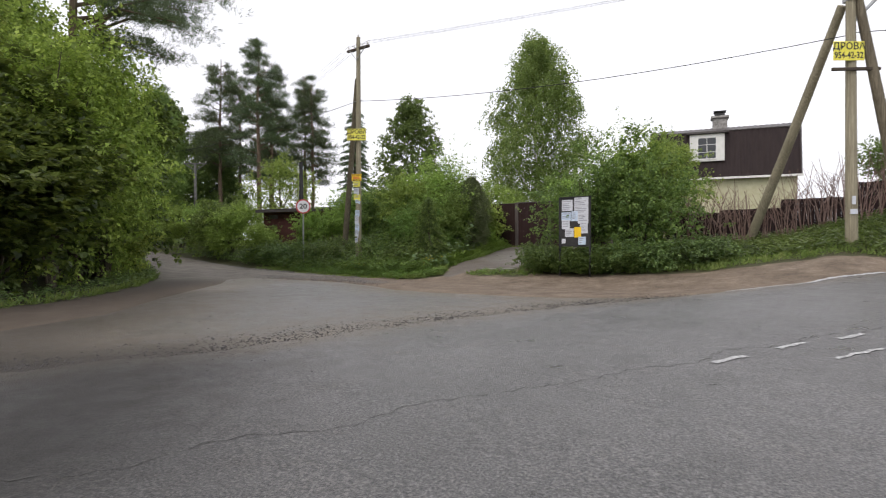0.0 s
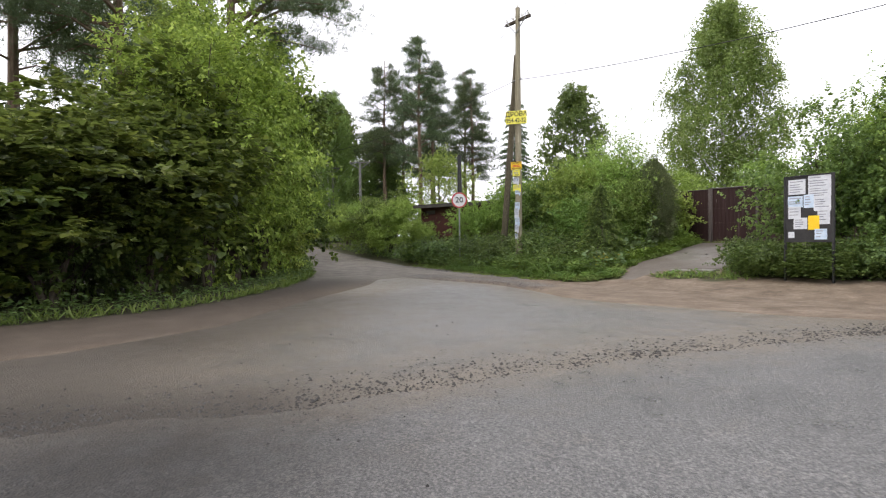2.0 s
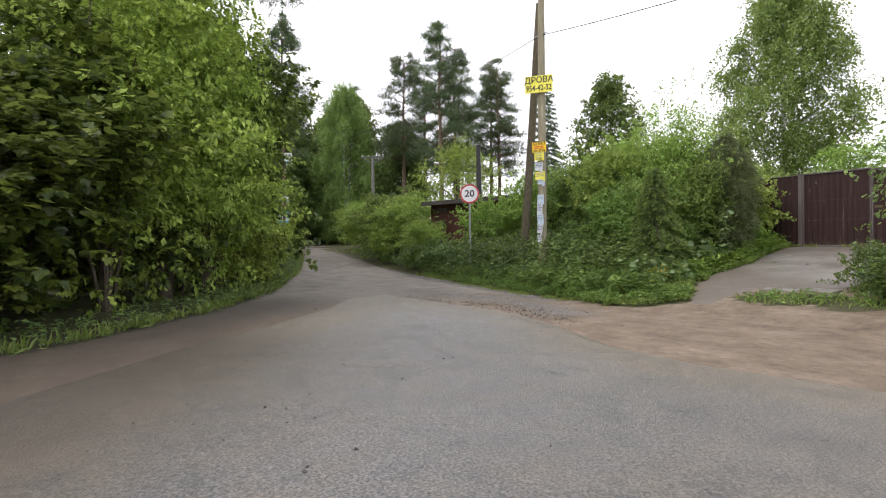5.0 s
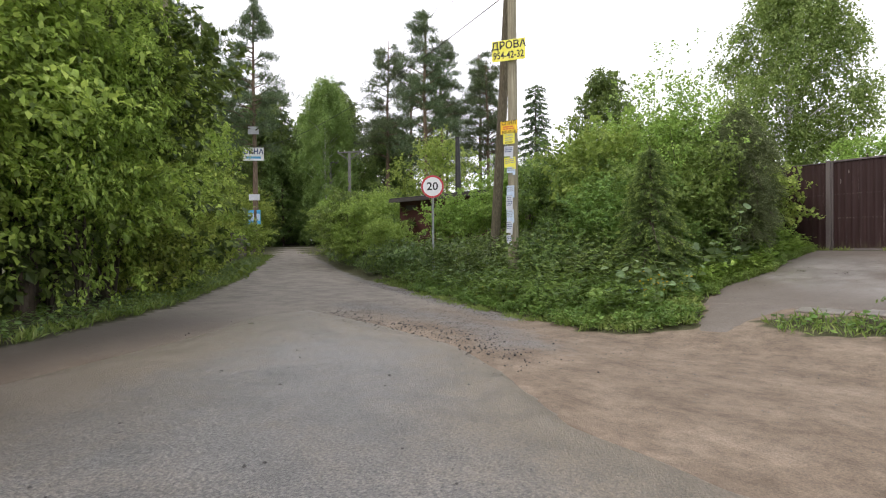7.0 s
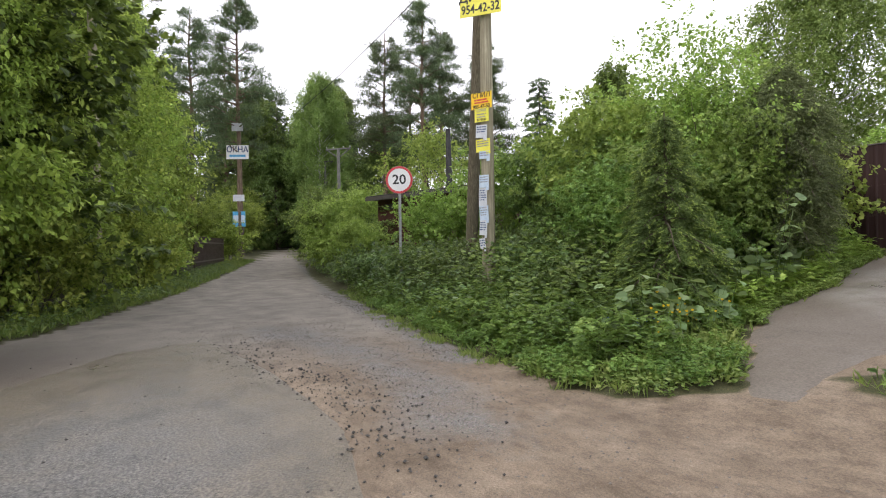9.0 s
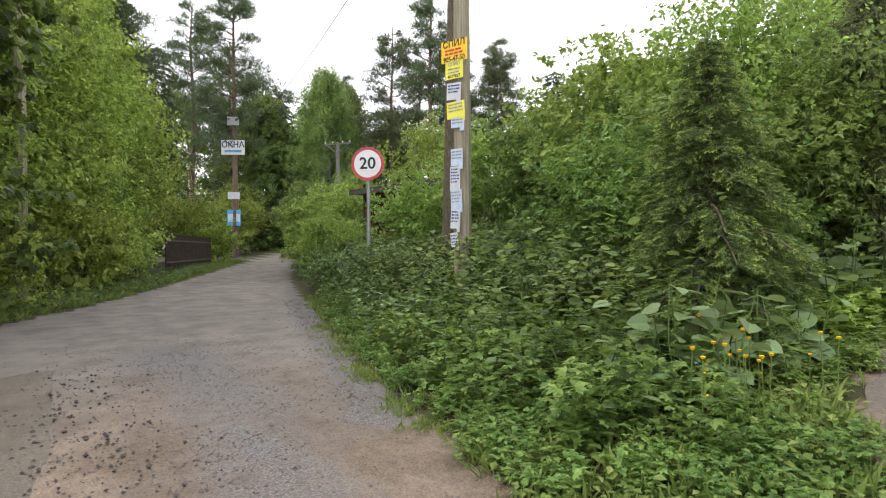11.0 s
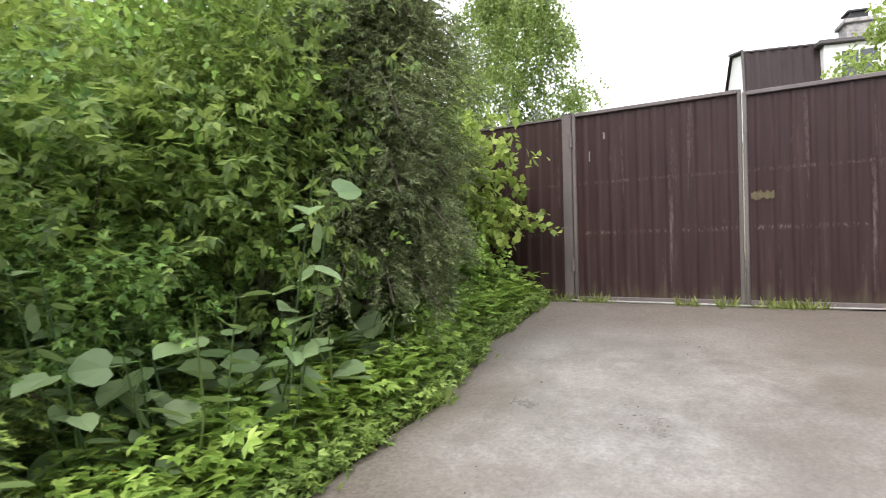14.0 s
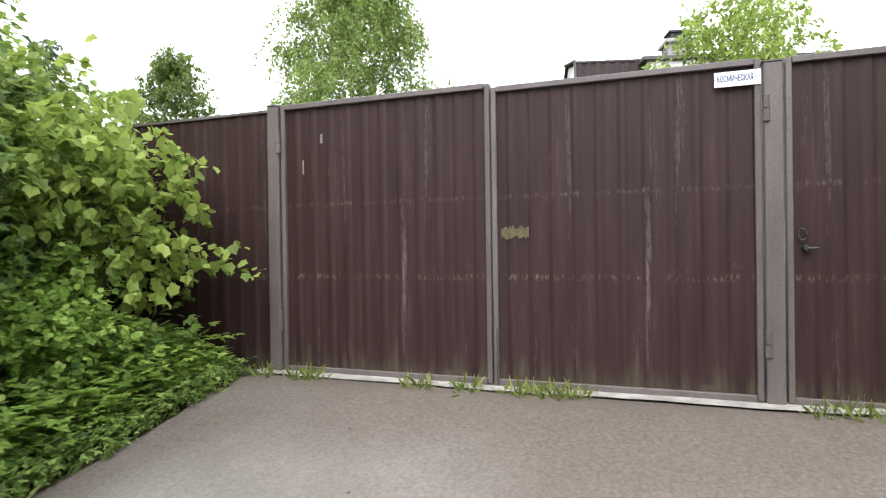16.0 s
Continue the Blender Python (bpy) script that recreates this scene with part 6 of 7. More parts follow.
# tall trees
pine_a = pine("pine_tree", 41, 24, 0.34, "tall Scots pine with orange upper trunk", 4.2, 38, 8, 0.55, 84, loose=0.7, puff=0.16)
pine_b = pine("pine_tree", 42, 22, 0.38, "tall Scots pine with ragged dark crown", 3.9, 36, 8, 0.55, 74, loose=0.7, puff=0.16)
near_pine = pine("pine_tree", 43, 17, 0.36, "big Scots pine with low spreading limbs", 6.2, 115, 24, 0.19, 48, radians(40), 0.5, 0.075)
grove(pine_a, [(-54.7, 37.1, 1.0, 0, 0.97), (-58.5, 41.5, 0.95, 100, 0.93), (-62.1, 49.5, 1.0, 220, 0.96), (-50, 9, 1.0, 40, 0.95), (-70, 19, 1.1, 160, 1.0), (-84, 40, 1.0, 210, 0.95), (-63, 12, 1.0, 60, 1.0)], "pines")
grove(pine_b, [(-61.4, 36.4, 1.0, 0, 1.0), (-66, 42, 1.0, 70, 0.95), (-58, 47.5, 0.95, 190, 0.95), (-52.95, 19.65, 0.85, 300, 0.95), (-40, 5, 1.0, 20, 1.0), (-78, 24, 1.1, 120, 1.05), (-90, 33, 1.1, 250, 1.05), (-70, 50, 1.0, 15, 0.9), (-30, 0, 1.0, 140, 1.0), (-45, 11, 0.9, 200, 0.95)], "pines")
grove(near_pine, [(-19.8, 5.9, 1.0, 0, 1.0), (-25.6, 3.4, 1.0, 200, 1.15), (-22, -3, 1.0, 80, 1.1)], "near pines")
birch = broad_tree("birch_tree", 51, 21, "tall weeping birch with hanging light green twigs", LEAF_BIRCH, BARK_BIRCH, 4.7, 76, 3800, 20, 0.21, 0.75, "birch tree", 0.08, 1.1, 1.3, 0.76, 0.08)
grove(birch, [(-25.6, 48.8, 1.05, 0, 1.0), (-67, 31.5, 0.8, 120, 0.9), (-42, 8.5, 0.8, 20, 0.8)], "birches")
oak = broad_tree("broadleaf_tree", 52, 22, "distant round-topped broadleaf tree", LEAF_WOOD, BARK_GREY, 6.5, 60, 2600, 11, 0.4, 0.1, "tree", 0.06, 0.9, 1.0, 0.75)
grove(oak, [(-63, 73.1, 1.0, 0, 1.1), (-82, 29, 0.9, 70, 0.85), (-88, 38, 0.9, 160, 0.85), (-95, 30, 1.0, 30, 0.9), (-98, 44, 1.0, 200, 0.9), (-80, 46, 0.8, 100, 0.75), (-95, 20, 1.0, 260, 0.95), (-72, 33.5, 0.7, 20, 0.8), (-70, 27.5, 0.55, 140, 0.5), (-76, 37, 0.8, 220, 0.85), (-64, 37.5, 0.55, 300, 0.5), (-75, 26.5, 0.7, 80, 0.75)], "broadleaf trees")
alder = broad_tree("alder_tree", 55, 11, "tall light green alder beside the track", LEAF_SCRUB, BARK_GREY, 2.9, 50, 1900, 12, 0.17, 0.15, "tree", 0.12, 0.9, 0.7, 0.7)
grove(alder, [(-31.2, 9.0, 1.0, 0, 1.0), (-35.8, 10.6, 1.0, 100, 1.05), (-28.6, 7.0, 1.0, 200, 1.1), (-40.5, 11.6, 1.0, 300, 0.9)], "alders")
apple = broad_tree("garden_tree", 53, 5.5, "light green garden tree behind the fence", LEAF_LIGHT, BARK_GREY, 2.4, 24, 900, 11, 0.14, 0.05, "tree", 0.3, 0.9, 0.5)
grove(apple, [(-7.4, 29.8, 0.8, 0, 0.98), (-36.5, 26.5, 1.15, 120, 1.25), (-22, 35, 1.2, 60, 0.85), (-17, 38, 1.2, 200, 0.9), (-20, 25, 0.8, 10, 0.62), (11, 30, 1.3, 80, 1.2)], "garden trees")
far_spruce = spruce("spruce_tree", 54, 17, 2.8, "tall dark spruce in the distance", NEEDLE_PINE, 0.35, 90, 26, 0.35, 0.06, 1.0)
grove(far_spruce, [(-50.5, 48, 1.0, 0, 1.0), (-78, 30, 1.0, 90, 1.05), (-86, 25, 1.1, 200, 1.1), (-46, 12, 0.9, 30, 0.9), (3, 62, 1.0, 140, 0.75), (-60, 15, 1.0, 60, 1.0), (14, 48, 1.0, 10, 0.7), (-74, 44, 1.0, 300, 1.0)], "spruces")


# ---- low growth, too much to count ----
def spread_points(rng, n, x0, y0, x1, y1, keep):
    X, Y = rng.uniform(x0, x1, n), rng.uniform(y0, y1, n)
    k = keep(X, Y)
    return X[k], Y[k]


def corner_zone(x, y):
    e = y - right_edge(x) - 0.12 * lumps(x * 2, y * 2)
    spur = inside(CORNER, x + 0.08 * lumps(x * 4, y * 4), y + 0.1 * lumps(x * 3, y * 3, 2.0))
    return ((x < -12.6) & (e > 0.0) & (y < 21.3)) | spur


def edge_depth(x, y):
    a = np.where(x < -12.6, y - right_edge(x), 9)
    b = away(CORNER[:-1], x, y)
    return np.minimum(a, b)


def herbs(name, seed, X, Y, tall, per, shape, size, leaf, label, stem=True):
    """A carpet of leafy herbs: whorls of leaves at several heights."""
    rng = np.random.default_rng(seed)
    n = len(X)
    Z = height(X, Y)
    H = tall * rng.uniform(0.45, 1.15, n)
    lean = rng.normal(size=(n, 2)) * 0.18
    t = rng.uniform(0.3, 1.0, (n, per))
    P = np.stack([X[:, None] + lean[:, :1] * H[:, None] * t, Y[:, None] + lean[:, 1:] * H[:, None] * t, Z[:, None] + H[:, None] * t], axis=-1)
    a = rng.uniform(0, 6.28, (n, per))
    D = np.stack([np.cos(a), np.sin(a), rng.uniform(-0.35, 0.35, (n, per))], axis=-1)
    N = rng.normal(size=P.shape) * 0.3
    N[..., 2] += 1
    V, F = scatter(shape, P.reshape(-1, 3) + D.reshape(-1, 3) * 0.02, D.reshape(-1, 3), N.reshape(-1, 3), (size * rng.uniform(0.6, 1.25, (n, per)) * (0.6 + 0.4 * H[:, None] / tall)).ravel())
    return tagged(new(name, mesh_np(name, V, F, leaf)), label, "weeds", kind="stuff")


def grass(name, seed, X, Y, tall, label, blades=1, mat=None):
    rng = np.random.default_rng(seed)
    X, Y = np.repeat(X, blades) + rng.normal(size=len(X) * blades) * 0.03, np.repeat(Y, blades) + rng.normal(size=len(Y) * blades) * 0.03
    n = len(X)
    P = np.stack([X, Y, height(X, Y) - 0.01], axis=1)
    D = rng.normal(size=(n, 3)) * 0.6
    D[:, 2] = 1
    V, F = scatter(BLADE, P, D, rand_dirs(rng, n), tall * rng.uniform(0.4, 1.3, n))
    return tagged(new(name, mesh_np(name, V, F, mat or LEAF_GRASS)), label, "grass", kind="stuff")


rng = np.random.default_rng(61)
X, Y = spread_points(rng, 16000, -24, 13.2, -10.9, 21.2, lambda x, y: corner_zone(x, y) & (rng.random(len(x)) < 0.35 + 0.65 * (x > -16.5)) & (edge_depth(x, y) < 3.2) & (edge_depth(x, y) > 0.3 + 0.25 * lumps(x * 1.7, y * 1.7, 2.5) + 0.4 * ((x > -11.6) & (y < 15))))
herbs("ground_elder", 62, X, Y, 0.5, 6, FIVE, 0.12, LEAF_HERB, "thick carpet of ground elder and mixed weeds")
X, Y = spread_points(rng, 9000, -45, 13.2, -14.3, 24, lambda x, y: corner_zone(x, y) & (edge_depth(x, y) > 0.25) & (edge_depth(x, y) < 2.5))
herbs("bramble_carpet", 63, X, Y, 0.75, 7, OVAL, 0.085, LEAF_DARK, "low dark brambles along the track's verge")
X, Y = spread_points(rng, 1500, -23, 14, -12, 18.5, lambda x, y: corner_zone(x, y) & (edge_depth(x, y) > 0.7) & (edge_depth(x, y) < 3.0))
herbs("nettle_stand", 66, X, Y, 1.25, 13, OVAL, 0.09, LEAF_SHRUB, "upright leafy stems among the brambles")
X, Y = spread_points(rng, 16000, -24, 13.2, -10.9, 21.3, lambda x, y: corner_zone(x, y) & (edge_depth(x, y) < 0.75))
grass("verge_grass", 64, X[::2], Y[::2], 0.12, "fresh green grass along the verge", 6)
X, Y = spread_points(rng, 26000, -20, 12.9, -10.4, 16.2, lambda x, y: corner_zone(x, y) & (edge_depth(x, y) > 0.05) & (edge_depth(x, y) < 0.75) & (lumps(x * 2.1, y * 2.1, 4.0) > -0.15))
herbs("verge_herbs", 77, X, Y, 0.2, 4, FIVE, 0.07, LEAF_HERB, "low light green herbs along the verge")
X, Y = spread_points(rng, 7000, -12.8, 12.9, -10.2, 15.6, lambda x, y: corner_zone(x, y) & (edge_depth(x, y) < 0.9) & (lumps(x * 3, y * 3, 1.5) > 0.12))
fringe_x = rng.uniform(-19, -12.6, 900)
fringe_y = right_edge(fringe_x) + 0.05 - np.abs(rng.normal(size=900)) * 0.14
tufted = lumps(fringe_x * 3.3, fringe_y * 2.0, 6.0) > 0.05
grass("fringe_grass", 78, fringe_x[tufted], fringe_y[tufted], 0.08, "sparse grass tufts creeping onto the track", 6)
grass("tall_grass", 65, X[::5], Y[::5], 0.17, "tall grass tufts at the driveway's corner", 5)
X, Y = spread_points(rng, 1500, -12.8, 12.9, -10.2, 15.6, lambda x, y: corner_zone(x, y) & (edge_depth(x, y) < 1.0))
herbs("clover_patch", 67, X, Y, 0.16, 6, LEAF, 0.06, LEAF_GRASS, "low clover and small weeds in the grass")

rng = np.random.default_rng(68)
X, Y = spread_points(rng, 5200, -13.3, 16.2, -11.2, 21.2, lambda x, y: corner_zone(x, y) & (edge_depth(x, y) > 0.06) & (edge_depth(x, y) < 0.95))
herbs("chervil_fringe", 69, X, Y, 0.4, 6, FIVE, 0.125, LEAF_FRESH, "light green leafy weeds fringing the driveway")

DRIVE_LEFT = [(-10.95, 15.1), (-11.5, 16.6), (-11.5, 18.3), (-11.8, 19.5), (-11.95, 21.3)]
rng = np.random.default_rng(70)
X, Y = spread_points(rng, 8000, -12.6, 15.9, -10.8, 21.25, lambda x, y: (away(DRIVE_LEFT, x, y) < 0.4 + 0.1 * lumps(x * 4, y * 4)) & (x < np.interp(y, [15.1, 16.6, 18.3, 19.5, 21.3], [-10.95, -11.5, -11.5, -11.8, -11.95]) + 0.05 * lumps(x * 5, y * 5)))
herbs("edge_weeds", 74, X, Y, 0.17, 5, TRIPLE, 0.07, LEAF_ELDER, "small light weeds along the concrete's edge")
grass("edge_grass", 75, X[::2], Y[::2], 0.13, "grass overhanging the concrete's edge", 3)

# left verge
rng = np.random.default_rng(71)
left_zone = lambda x, y, w: ((x < -11.6) & (y < left_edge(x) - 0.05 + 0.2 * lumps(x * 2, y * 2)) & (y > left_edge(x) - w)) | ((y < 2.3) & (x < left_line(y) + 0.15 * lumps(x * 2, y * 2)) & (x > left_line(y) - w))
X, Y = spread_points(rng, 60000, -46, -9, -10, 19, lambda x, y: left_zone(x, y, 0.55 + 1.1 * ease(-17, -22, x)))
grass("roadside_grass", 72, X, Y, 0.2, "green grass strip under the roadside scrub", 5)
X, Y = spread_points(rng, 22000, -40, -9, -10, 16, lambda x, y: left_zone(x, y, 1.7))
herbs("roadside_weeds", 73, X, Y, 0.32, 5, LEAF, 0.1, LEAF_DARK, "weeds under the roadside scrub")

# right of the driveway and round the poles
rng = np.random.default_rng(81)
right_zone = lambda x, y: (y > np.interp(x, [-8.6, -7.5, -5, -1.8, 1.0, 2.0, 6, 12], [15.6, 15.3, 15.1, 15.4, 15.9, 16.3, 19.6, 24.6]) + 0.2 * lumps(x * 2, y * 2)) & (x > np.interp(y, [15.6, 16.6, 19, 21.4], [-8.35, -8.2, -7.2, -6.5])) & (y < 21.35) & ~inside(MAIN_ROAD, x, y)
X, Y = spread_points(rng, 16000, -8.6, 14, 6, 21.4, right_zone)
grass("bank_grass", 82, X, Y, 0.17, "grass on the bank before the board fence", 3)
X, Y = spread_points(rng, 9000, -8.6, 14.3, 6, 21.4, lambda x, y: right_zone(x, y) & (y > 16.4 + 0.3 * lumps(x, y)))
herbs("bank_weeds", 83, X, Y, 0.24, 5, OVAL, 0.1, LEAF_DARK, "leafy weeds on the bank before the board fence")
X, Y = spread_points(rng, 1300, -7.6, 14.1, -3.8, 15.6, lambda x, y: y > np.interp(x, [-7.6, -6.8, -4.9, -3.8], [14.75, 14.3, 14.3, 14.75]) + 0.15 * lumps(x * 2, y))
herbs("board_weeds", 88, X, Y, 0.8, 8, OVAL, 0.09, LEAF_WOOD, "dark weeds growing round the notice board")
X, Y = spread_points(rng, 1200, -10.4, 13.6, -6.8, 15.9, lambda x, y: (away([(-9.2, 14.6), (-8.3, 14.9), (-7.4, 14.7)], x, y) + 0.2 * lumps(x * 3, y * 3) < 0.42))
grass("drive_grass", 84, X, Y, 0.14, "sparse grass patch at the driveway's mouth", 2)
X, Y = spread_points(rng, 220, -10.4, 13.8, -6.8, 15.9, lambda x, y: (away([(-9.2, 14.6), (-8.3, 14.9), (-7.4, 15.0)], x, y) < 0.4))
herbs("plantain", 85, X, Y, 0.12, 5, LEAF, 0.1, LEAF_HERB, "low broad weeds at the driveway's mouth")
X, Y = spread_points(rng, 900, -11.9, 21.22, -6.6, 21.36, lambda x, y: lumps(x * 2.3, y) > 0.1)
grass("threshold_grass", 86, X, Y, 0.12, "short grass growing in the gate's threshold joint", 2)
X, Y = spread_points(rng, 90000, -60, -20, 40, 70, lambda x, y: (y > 21.8) & (x > -50) & (np.hypot(x + 10, y - 21) < 45))
grass("garden_grass", 87, X, Y, 0.3, "rough garden grass behind the fence", 1)


# large pale-leaved weeds, each plant its own thing
def knotweed(seed, h, leaves, size):
    rng = np.random.default_rng(seed)
    g = empty("broadleaf_weed", 0, 0, 0, 0, "tall weed with large pale rounded leaves on brown stems", "weed", "broad-leaved weeds")
    stems, P, D = [], [], []
    for k in range(4):
        a = rng.uniform(0, 6.28)
        foot = np.array([math.cos(a) * 0.16, math.sin(a) * 0.16, 0.0]) * rng.uniform(0.4, 1.3)
        tip = foot * 1.9 + np.array([rng.normal() * 0.1, rng.normal() * 0.1, h * rng.uniform(0.5, 1.05)])
        mid_ = (foot + tip) * 0.5 + np.array([rng.normal() * 0.04, rng.normal() * 0.04, 0.03])
        stems.append(tube([foot, mid_, tip], [0.008, 0.006, 0.003], 6, False))
        for j in range(leaves):
            t = 0.25 + 0.75 * (j + rng.random()) / leaves
            p = mid_ + (tip - mid_) * (2 * t - 1) if t > 0.5 else foot + (mid_ - foot) * 2 * t
            b = j * 2.4 + rng.uniform(-0.6, 0.6)
            d = np.array([math.cos(b), math.sin(b), rng.uniform(-0.45, 0.25)])
            q = p + d * rng.uniform(0.04, 0.1)
            stems.append(tube([p, q], [0.003, 0.002], 4, False))
            P.append(q)
            D.append(d)
    part("stem_clump", joined(stems), LEAF_DARK, g, "dark green stems")
    n = len(P)
    N = rng.normal(size=(n, 3)) * 0.5 + np.array(D) * 0.35
    N[:, 2] += 1
    V, F = scatter(HEART, np.array(P), np.array(D), N, size * rng.uniform(0.7, 1.25, n))
    part("leaves", (V, F), LEAF_BIG, g, "large pale green leaves")
    return g


weed_a, weed_b = knotweed(91, 0.85, 5, 0.175), knotweed(92, 0.7, 5, 0.11)
weed_c = knotweed(97, 1.65, 8, 0.16)
rng = np.random.default_rng(93)
spots_a, spots_b, spots_c = [], [], []
for cx, cy, sd, m, dest in ((-12.0, 17.9, 0.2, 3, "a"), (-12.7, 14.3, 0.3, 4, "b"), (-14.2, 14.7, 0.6, 6, "b"), (-16.5, 15.2, 0.9, 7, "b"), (-20, 16.1, 1.2, 7, "b"), (-14, 15.4, 0.5, 3, "a")):
    for _ in range(m):
        (spots_a if dest == "a" else spots_b).append((cx + rng.normal() * sd, cy + rng.normal() * sd * 0.6, rng.uniform(0.75, 1.1), rng.uniform(0, 360), rng.uniform(0.65, 0.95)))
for x, y, s, h in ((-11.72, 14.62, 0.95, 1.05), (-11.95, 14.55, 0.9, 0.95), (-11.62, 14.85, 0.9, 0.95), (-11.85, 14.8, 0.95, 1.1), (-12.1, 14.75, 0.85, 0.9), (-11.8, 14.05, 0.8, 0.45), (-11.6, 14.35, 0.75, 0.5),
                   (-11.7, 15.6, 0.95, 1.0), (-11.62, 15.4, 0.85, 0.85), (-11.45, 15.95, 0.9, 0.85), (-11.5, 16.15, 0.9, 0.95), (-11.72, 16.5, 1.0, 1.25), (-11.72, 17.0, 1.05, 1.2), (-11.8, 17.05, 0.8, 2.0), (-12.0, 16.6, 0.8, 1.6),
                   (-12.05, 17.1, 1.1, 1.35), (-12.1, 17.7, 1.25, 1.3), (-12.15, 18.15, 1.1, 1.2), (-11.95, 16.7, 1.0, 1.2), (-11.95, 17.45, 1.15, 0.9)):
    (spots_c if h > 1.25 else spots_a).append((x, y, s, x * 777 % 360, h / 1.9 if h > 1.25 else h))
planted = lambda spots, d: [p for p in spots if corner_zone(np.array([p[0]]), np.array([p[1]]))[0] and edge_depth(np.array([p[0]]), np.array([p[1]]))[0] > d]
spots_a, spots_b = planted(spots_a, 0.2), planted(spots_b, 0.3)
grove(weed_a, spots_a, "broad-leaved weeds")
grove(weed_c, spots_c, "broad-leaved weeds")
grove(weed_b, spots_b, "broad-leaved weeds")


def flower(seed, h, petals, size, mat, name, label):
    rng = np.random.default_rng(seed)
    g = empty(name, 0, 0, 0, 0, label, "flower", name + "s")
    tip = np.array([rng.normal() * 0.04, rng.normal() * 0.04, h])
    part("stem", tube([(0, 0, 0), tip * 0.5 + np.array([0.015, 0, 0]), tip], [0.004, 0.003, 0.0025], 5, False), LEAF_GRASS, g)
    a = np.linspace(0, 6.28, petals, endpoint=False)
    D = np.stack([np.cos(a), np.sin(a), np.full(petals, 1.5)], axis=1)
    N = np.stack([-np.cos(a) * 0.5, -np.sin(a) * 0.5, np.ones(petals)], axis=1)
    part("petals", scatter(PETAL, np.tile(tip, (petals, 1)), D, N, np.full(petals, size)), mat, g)
    return g


fl_y = flower(94, 0.5, 8, 0.021, PETAL_YELLOW, "globe_flower", "small yellow flower on a thin green stem")
fl_b = flower(95, 0.38, 5, 0.014, PETAL_BLUE, "blue_flower", "tiny blue flower on a thin stem")
rng = np.random.default_rng(96)
grove(fl_y, planted([(-11.32 + rng.normal() * 0.24, 14.5 + rng.normal() * 0.22, rng.uniform(0.55, 1.25), rng.uniform(0, 360), None) for _ in range(24)] + [(-14.6 + rng.normal() * 0.7, 13.95 + rng.normal() * 0.12, rng.uniform(0.5, 0.9), rng.uniform(0, 360), None) for _ in range(12)] + [(-11.9 + rng.normal() * 0.15, 17.5 + rng.normal() * 0.8, 0.8, 40, None) for _ in range(8)], 0.1), "yellow flowers")
grove(fl_b, [(-11.85 + rng.normal() * 0.16, 14.5 + rng.normal() * 0.12, rng.uniform(0.7, 1.2), rng.uniform(0, 360), None) for _ in range(14)], "blue flowers")


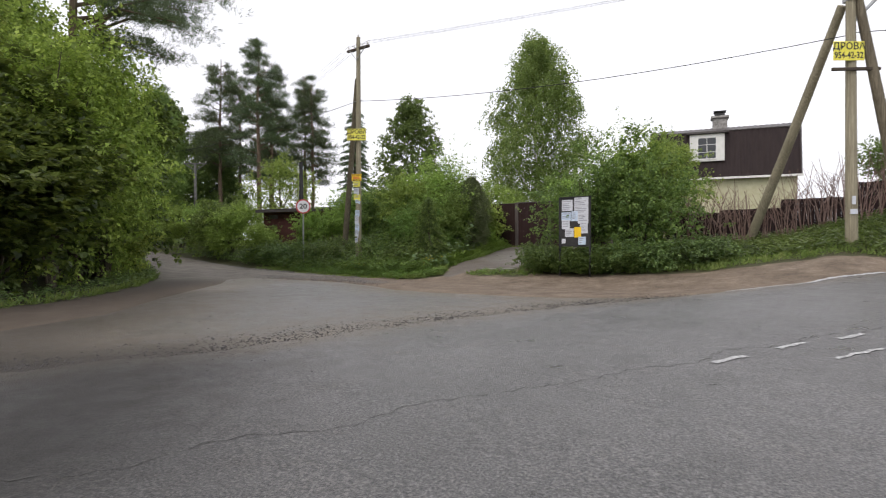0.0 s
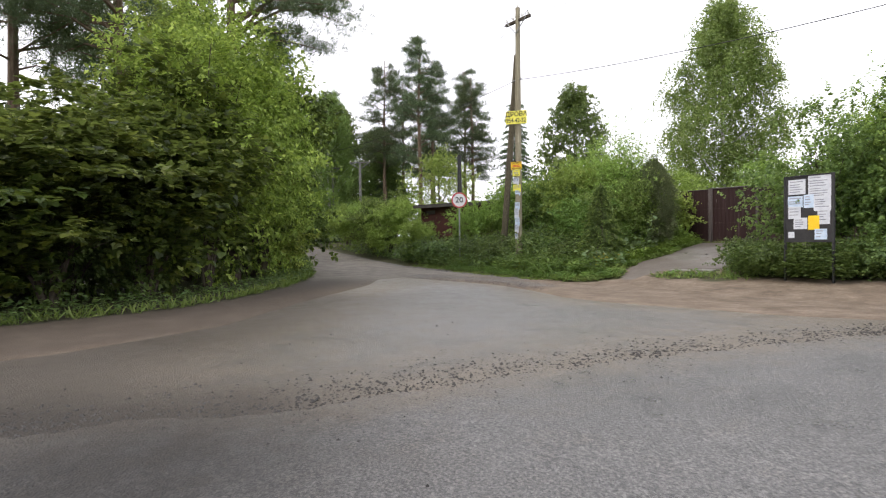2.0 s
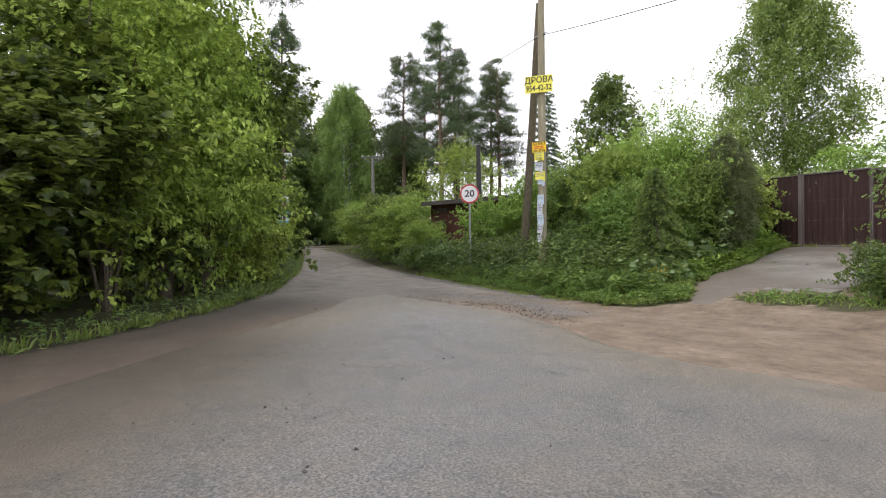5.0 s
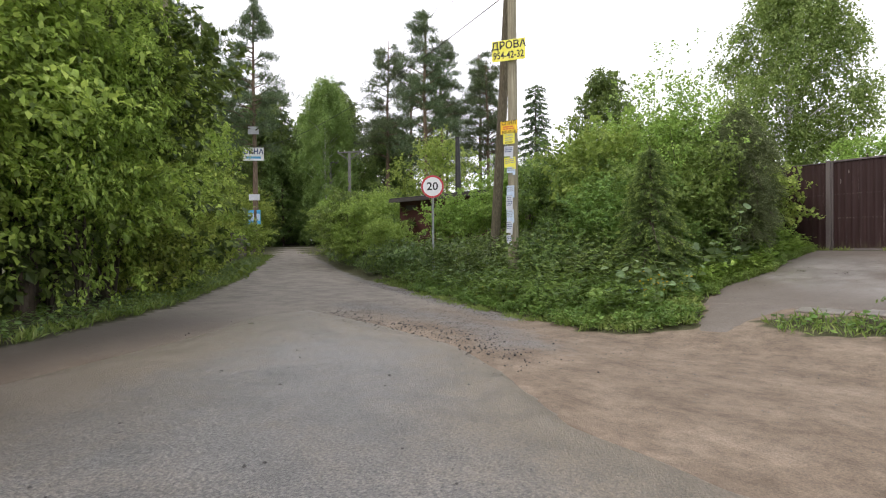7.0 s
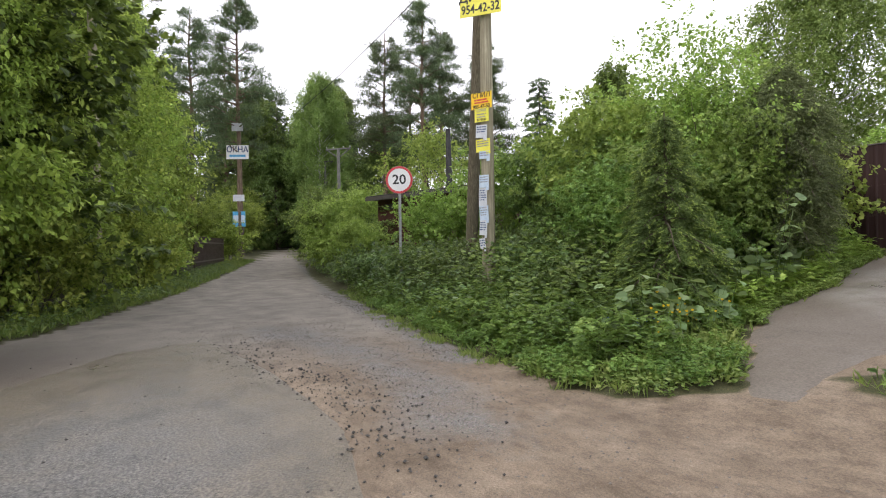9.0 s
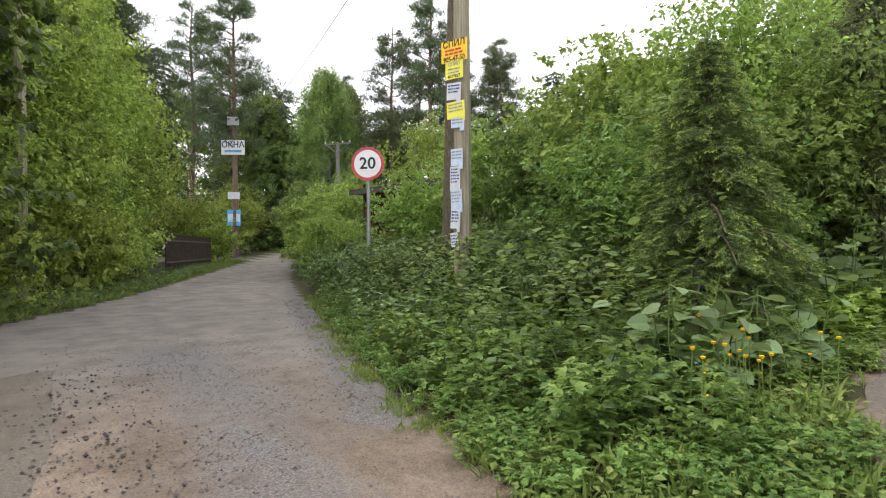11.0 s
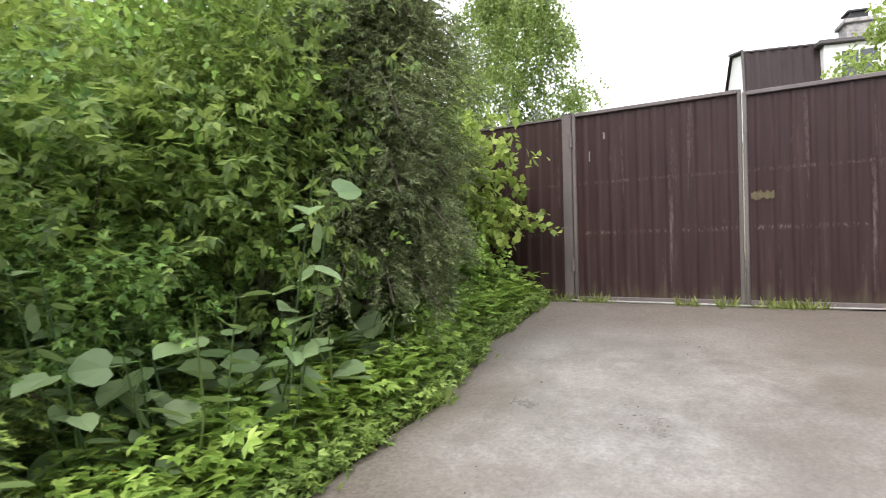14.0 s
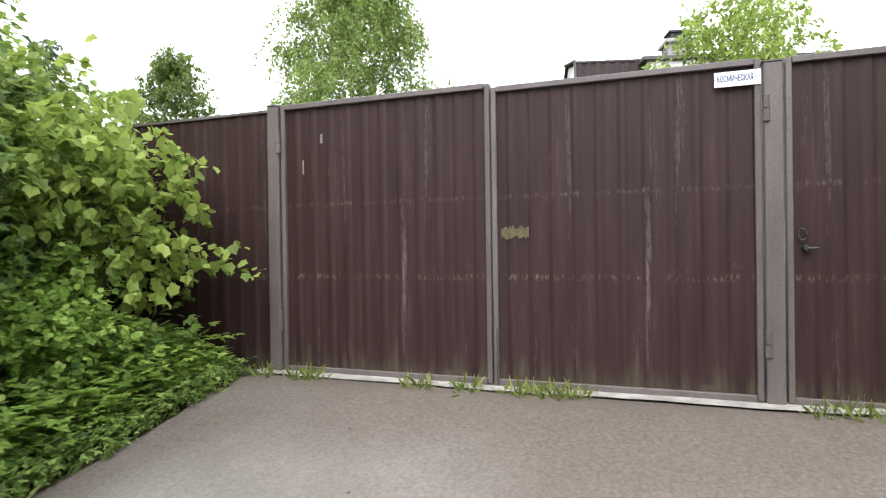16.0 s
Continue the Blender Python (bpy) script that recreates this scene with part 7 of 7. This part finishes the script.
# ---- loose stones ----
def stones(name, seed, X, Y, size, mat, label, lift=0.0):
    """Angular pebbles pressed into the surface."""
    rng = np.random.default_rng(seed)
    n = len(X)
    o = np.array([(1, 0, 0), (0, 1, 0), (-1, 0, 0), (0, -1, 0), (0, 0, 1), (0, 0, -1)], dtype=float)
    f = np.array([(0, 1, 4), (1, 2, 4), (2, 3, 4), (3, 0, 4), (1, 0, 5), (2, 1, 5), (3, 2, 5), (0, 3, 5)])
    S = size * np.exp(np.clip(rng.normal(size=n), -2, 1.8) * 0.4)
    W = o[None] * rng.uniform(0.55, 1.15, (n, 6, 1)) * S[:, None, None]
    a = rng.uniform(0, 6.28, n)
    x = W[..., 0] * np.cos(a)[:, None] - W[..., 1] * np.sin(a)[:, None]
    y = W[..., 0] * np.sin(a)[:, None] + W[..., 1] * np.cos(a)[:, None]
    V = np.stack([x + X[:, None], y + Y[:, None], W[..., 2] * 0.7 + (height(X, Y) + lift + 0.2 * S)[:, None]], axis=-1).reshape(-1, 3)
    F = (f[None] + (np.arange(n) * 6)[:, None, None]).reshape(-1, 3)
    return tagged(new(name, mesh_np(name, V, F, mat)), label, "gravel", kind="stuff")


rng = np.random.default_rng(101)


def along(line, n, spread):
    p = np.asarray(line, dtype=float)
    d = np.concatenate([[0], np.cumsum(np.hypot(*np.diff(p, axis=0).T))])
    s = rng.uniform(0, d[-1], n)
    return np.interp(s, d, p[:, 0]) + rng.normal(size=n) * spread, np.interp(s, d, p[:, 1]) + rng.normal(size=n) * spread


stones("edge_gravel", 102, *along([(-5, -3), (-4.85, 0), (-4.2, 1.6), (-3.9, 3.7), (-3.5, 5.4), (-2.7, 7.8), (-1.4, 10.0)], 9500, 0.42), 0.0115, STONE_DARK, "loose gravel along the asphalt's edge", 0.015)
stones("asphalt_crumbs", 103, *along([(-16.5, 10.6), (-14.2, 11.1), (-12, 11.2), (-10.6, 10.7)], 700, 0.34), 0.012, STONE_DARK, "dark crumbs of broken asphalt", 0.01)
stones("scattered_stones", 104, *along([(-3.5, 1), (-6, 4), (-9, 6), (-13, 9), (-15, 10)], 260, 1.3), 0.011, STONE_DARK, "small dark stones scattered on the road", 0.015)
stones("track_gravel", 105, *along([(-18, 11.8), (-14.3, 12.2), (-12.4, 11.9), (-11.2, 11.6)], 6000, 0.7), 0.008, STONE, "grey gravel spread on the track", 0.0)
stones("verge_gravel", 106, *along([(-24, 15.4), (-19, 14.35), (-15, 13.45), (-13.3, 13.0)], 1500, 0.22), 0.012, STONE, "gravel along the verge", 0.0)
stones("sand_stones", 107, *along([(-12, 12.6), (-9, 12.2), (-5, 12), (-2, 12.4)], 1500, 0.8), 0.007, STONE, "few small stones in sandy dirt", 0.0)
stones("drive_grit", 108, *along([(-10.5, 15.8), (-10.6, 18), (-10, 20.8)], 90, 0.8), 0.0045, STONE_DARK, "bits of dirt on the concrete drive", 0.03)
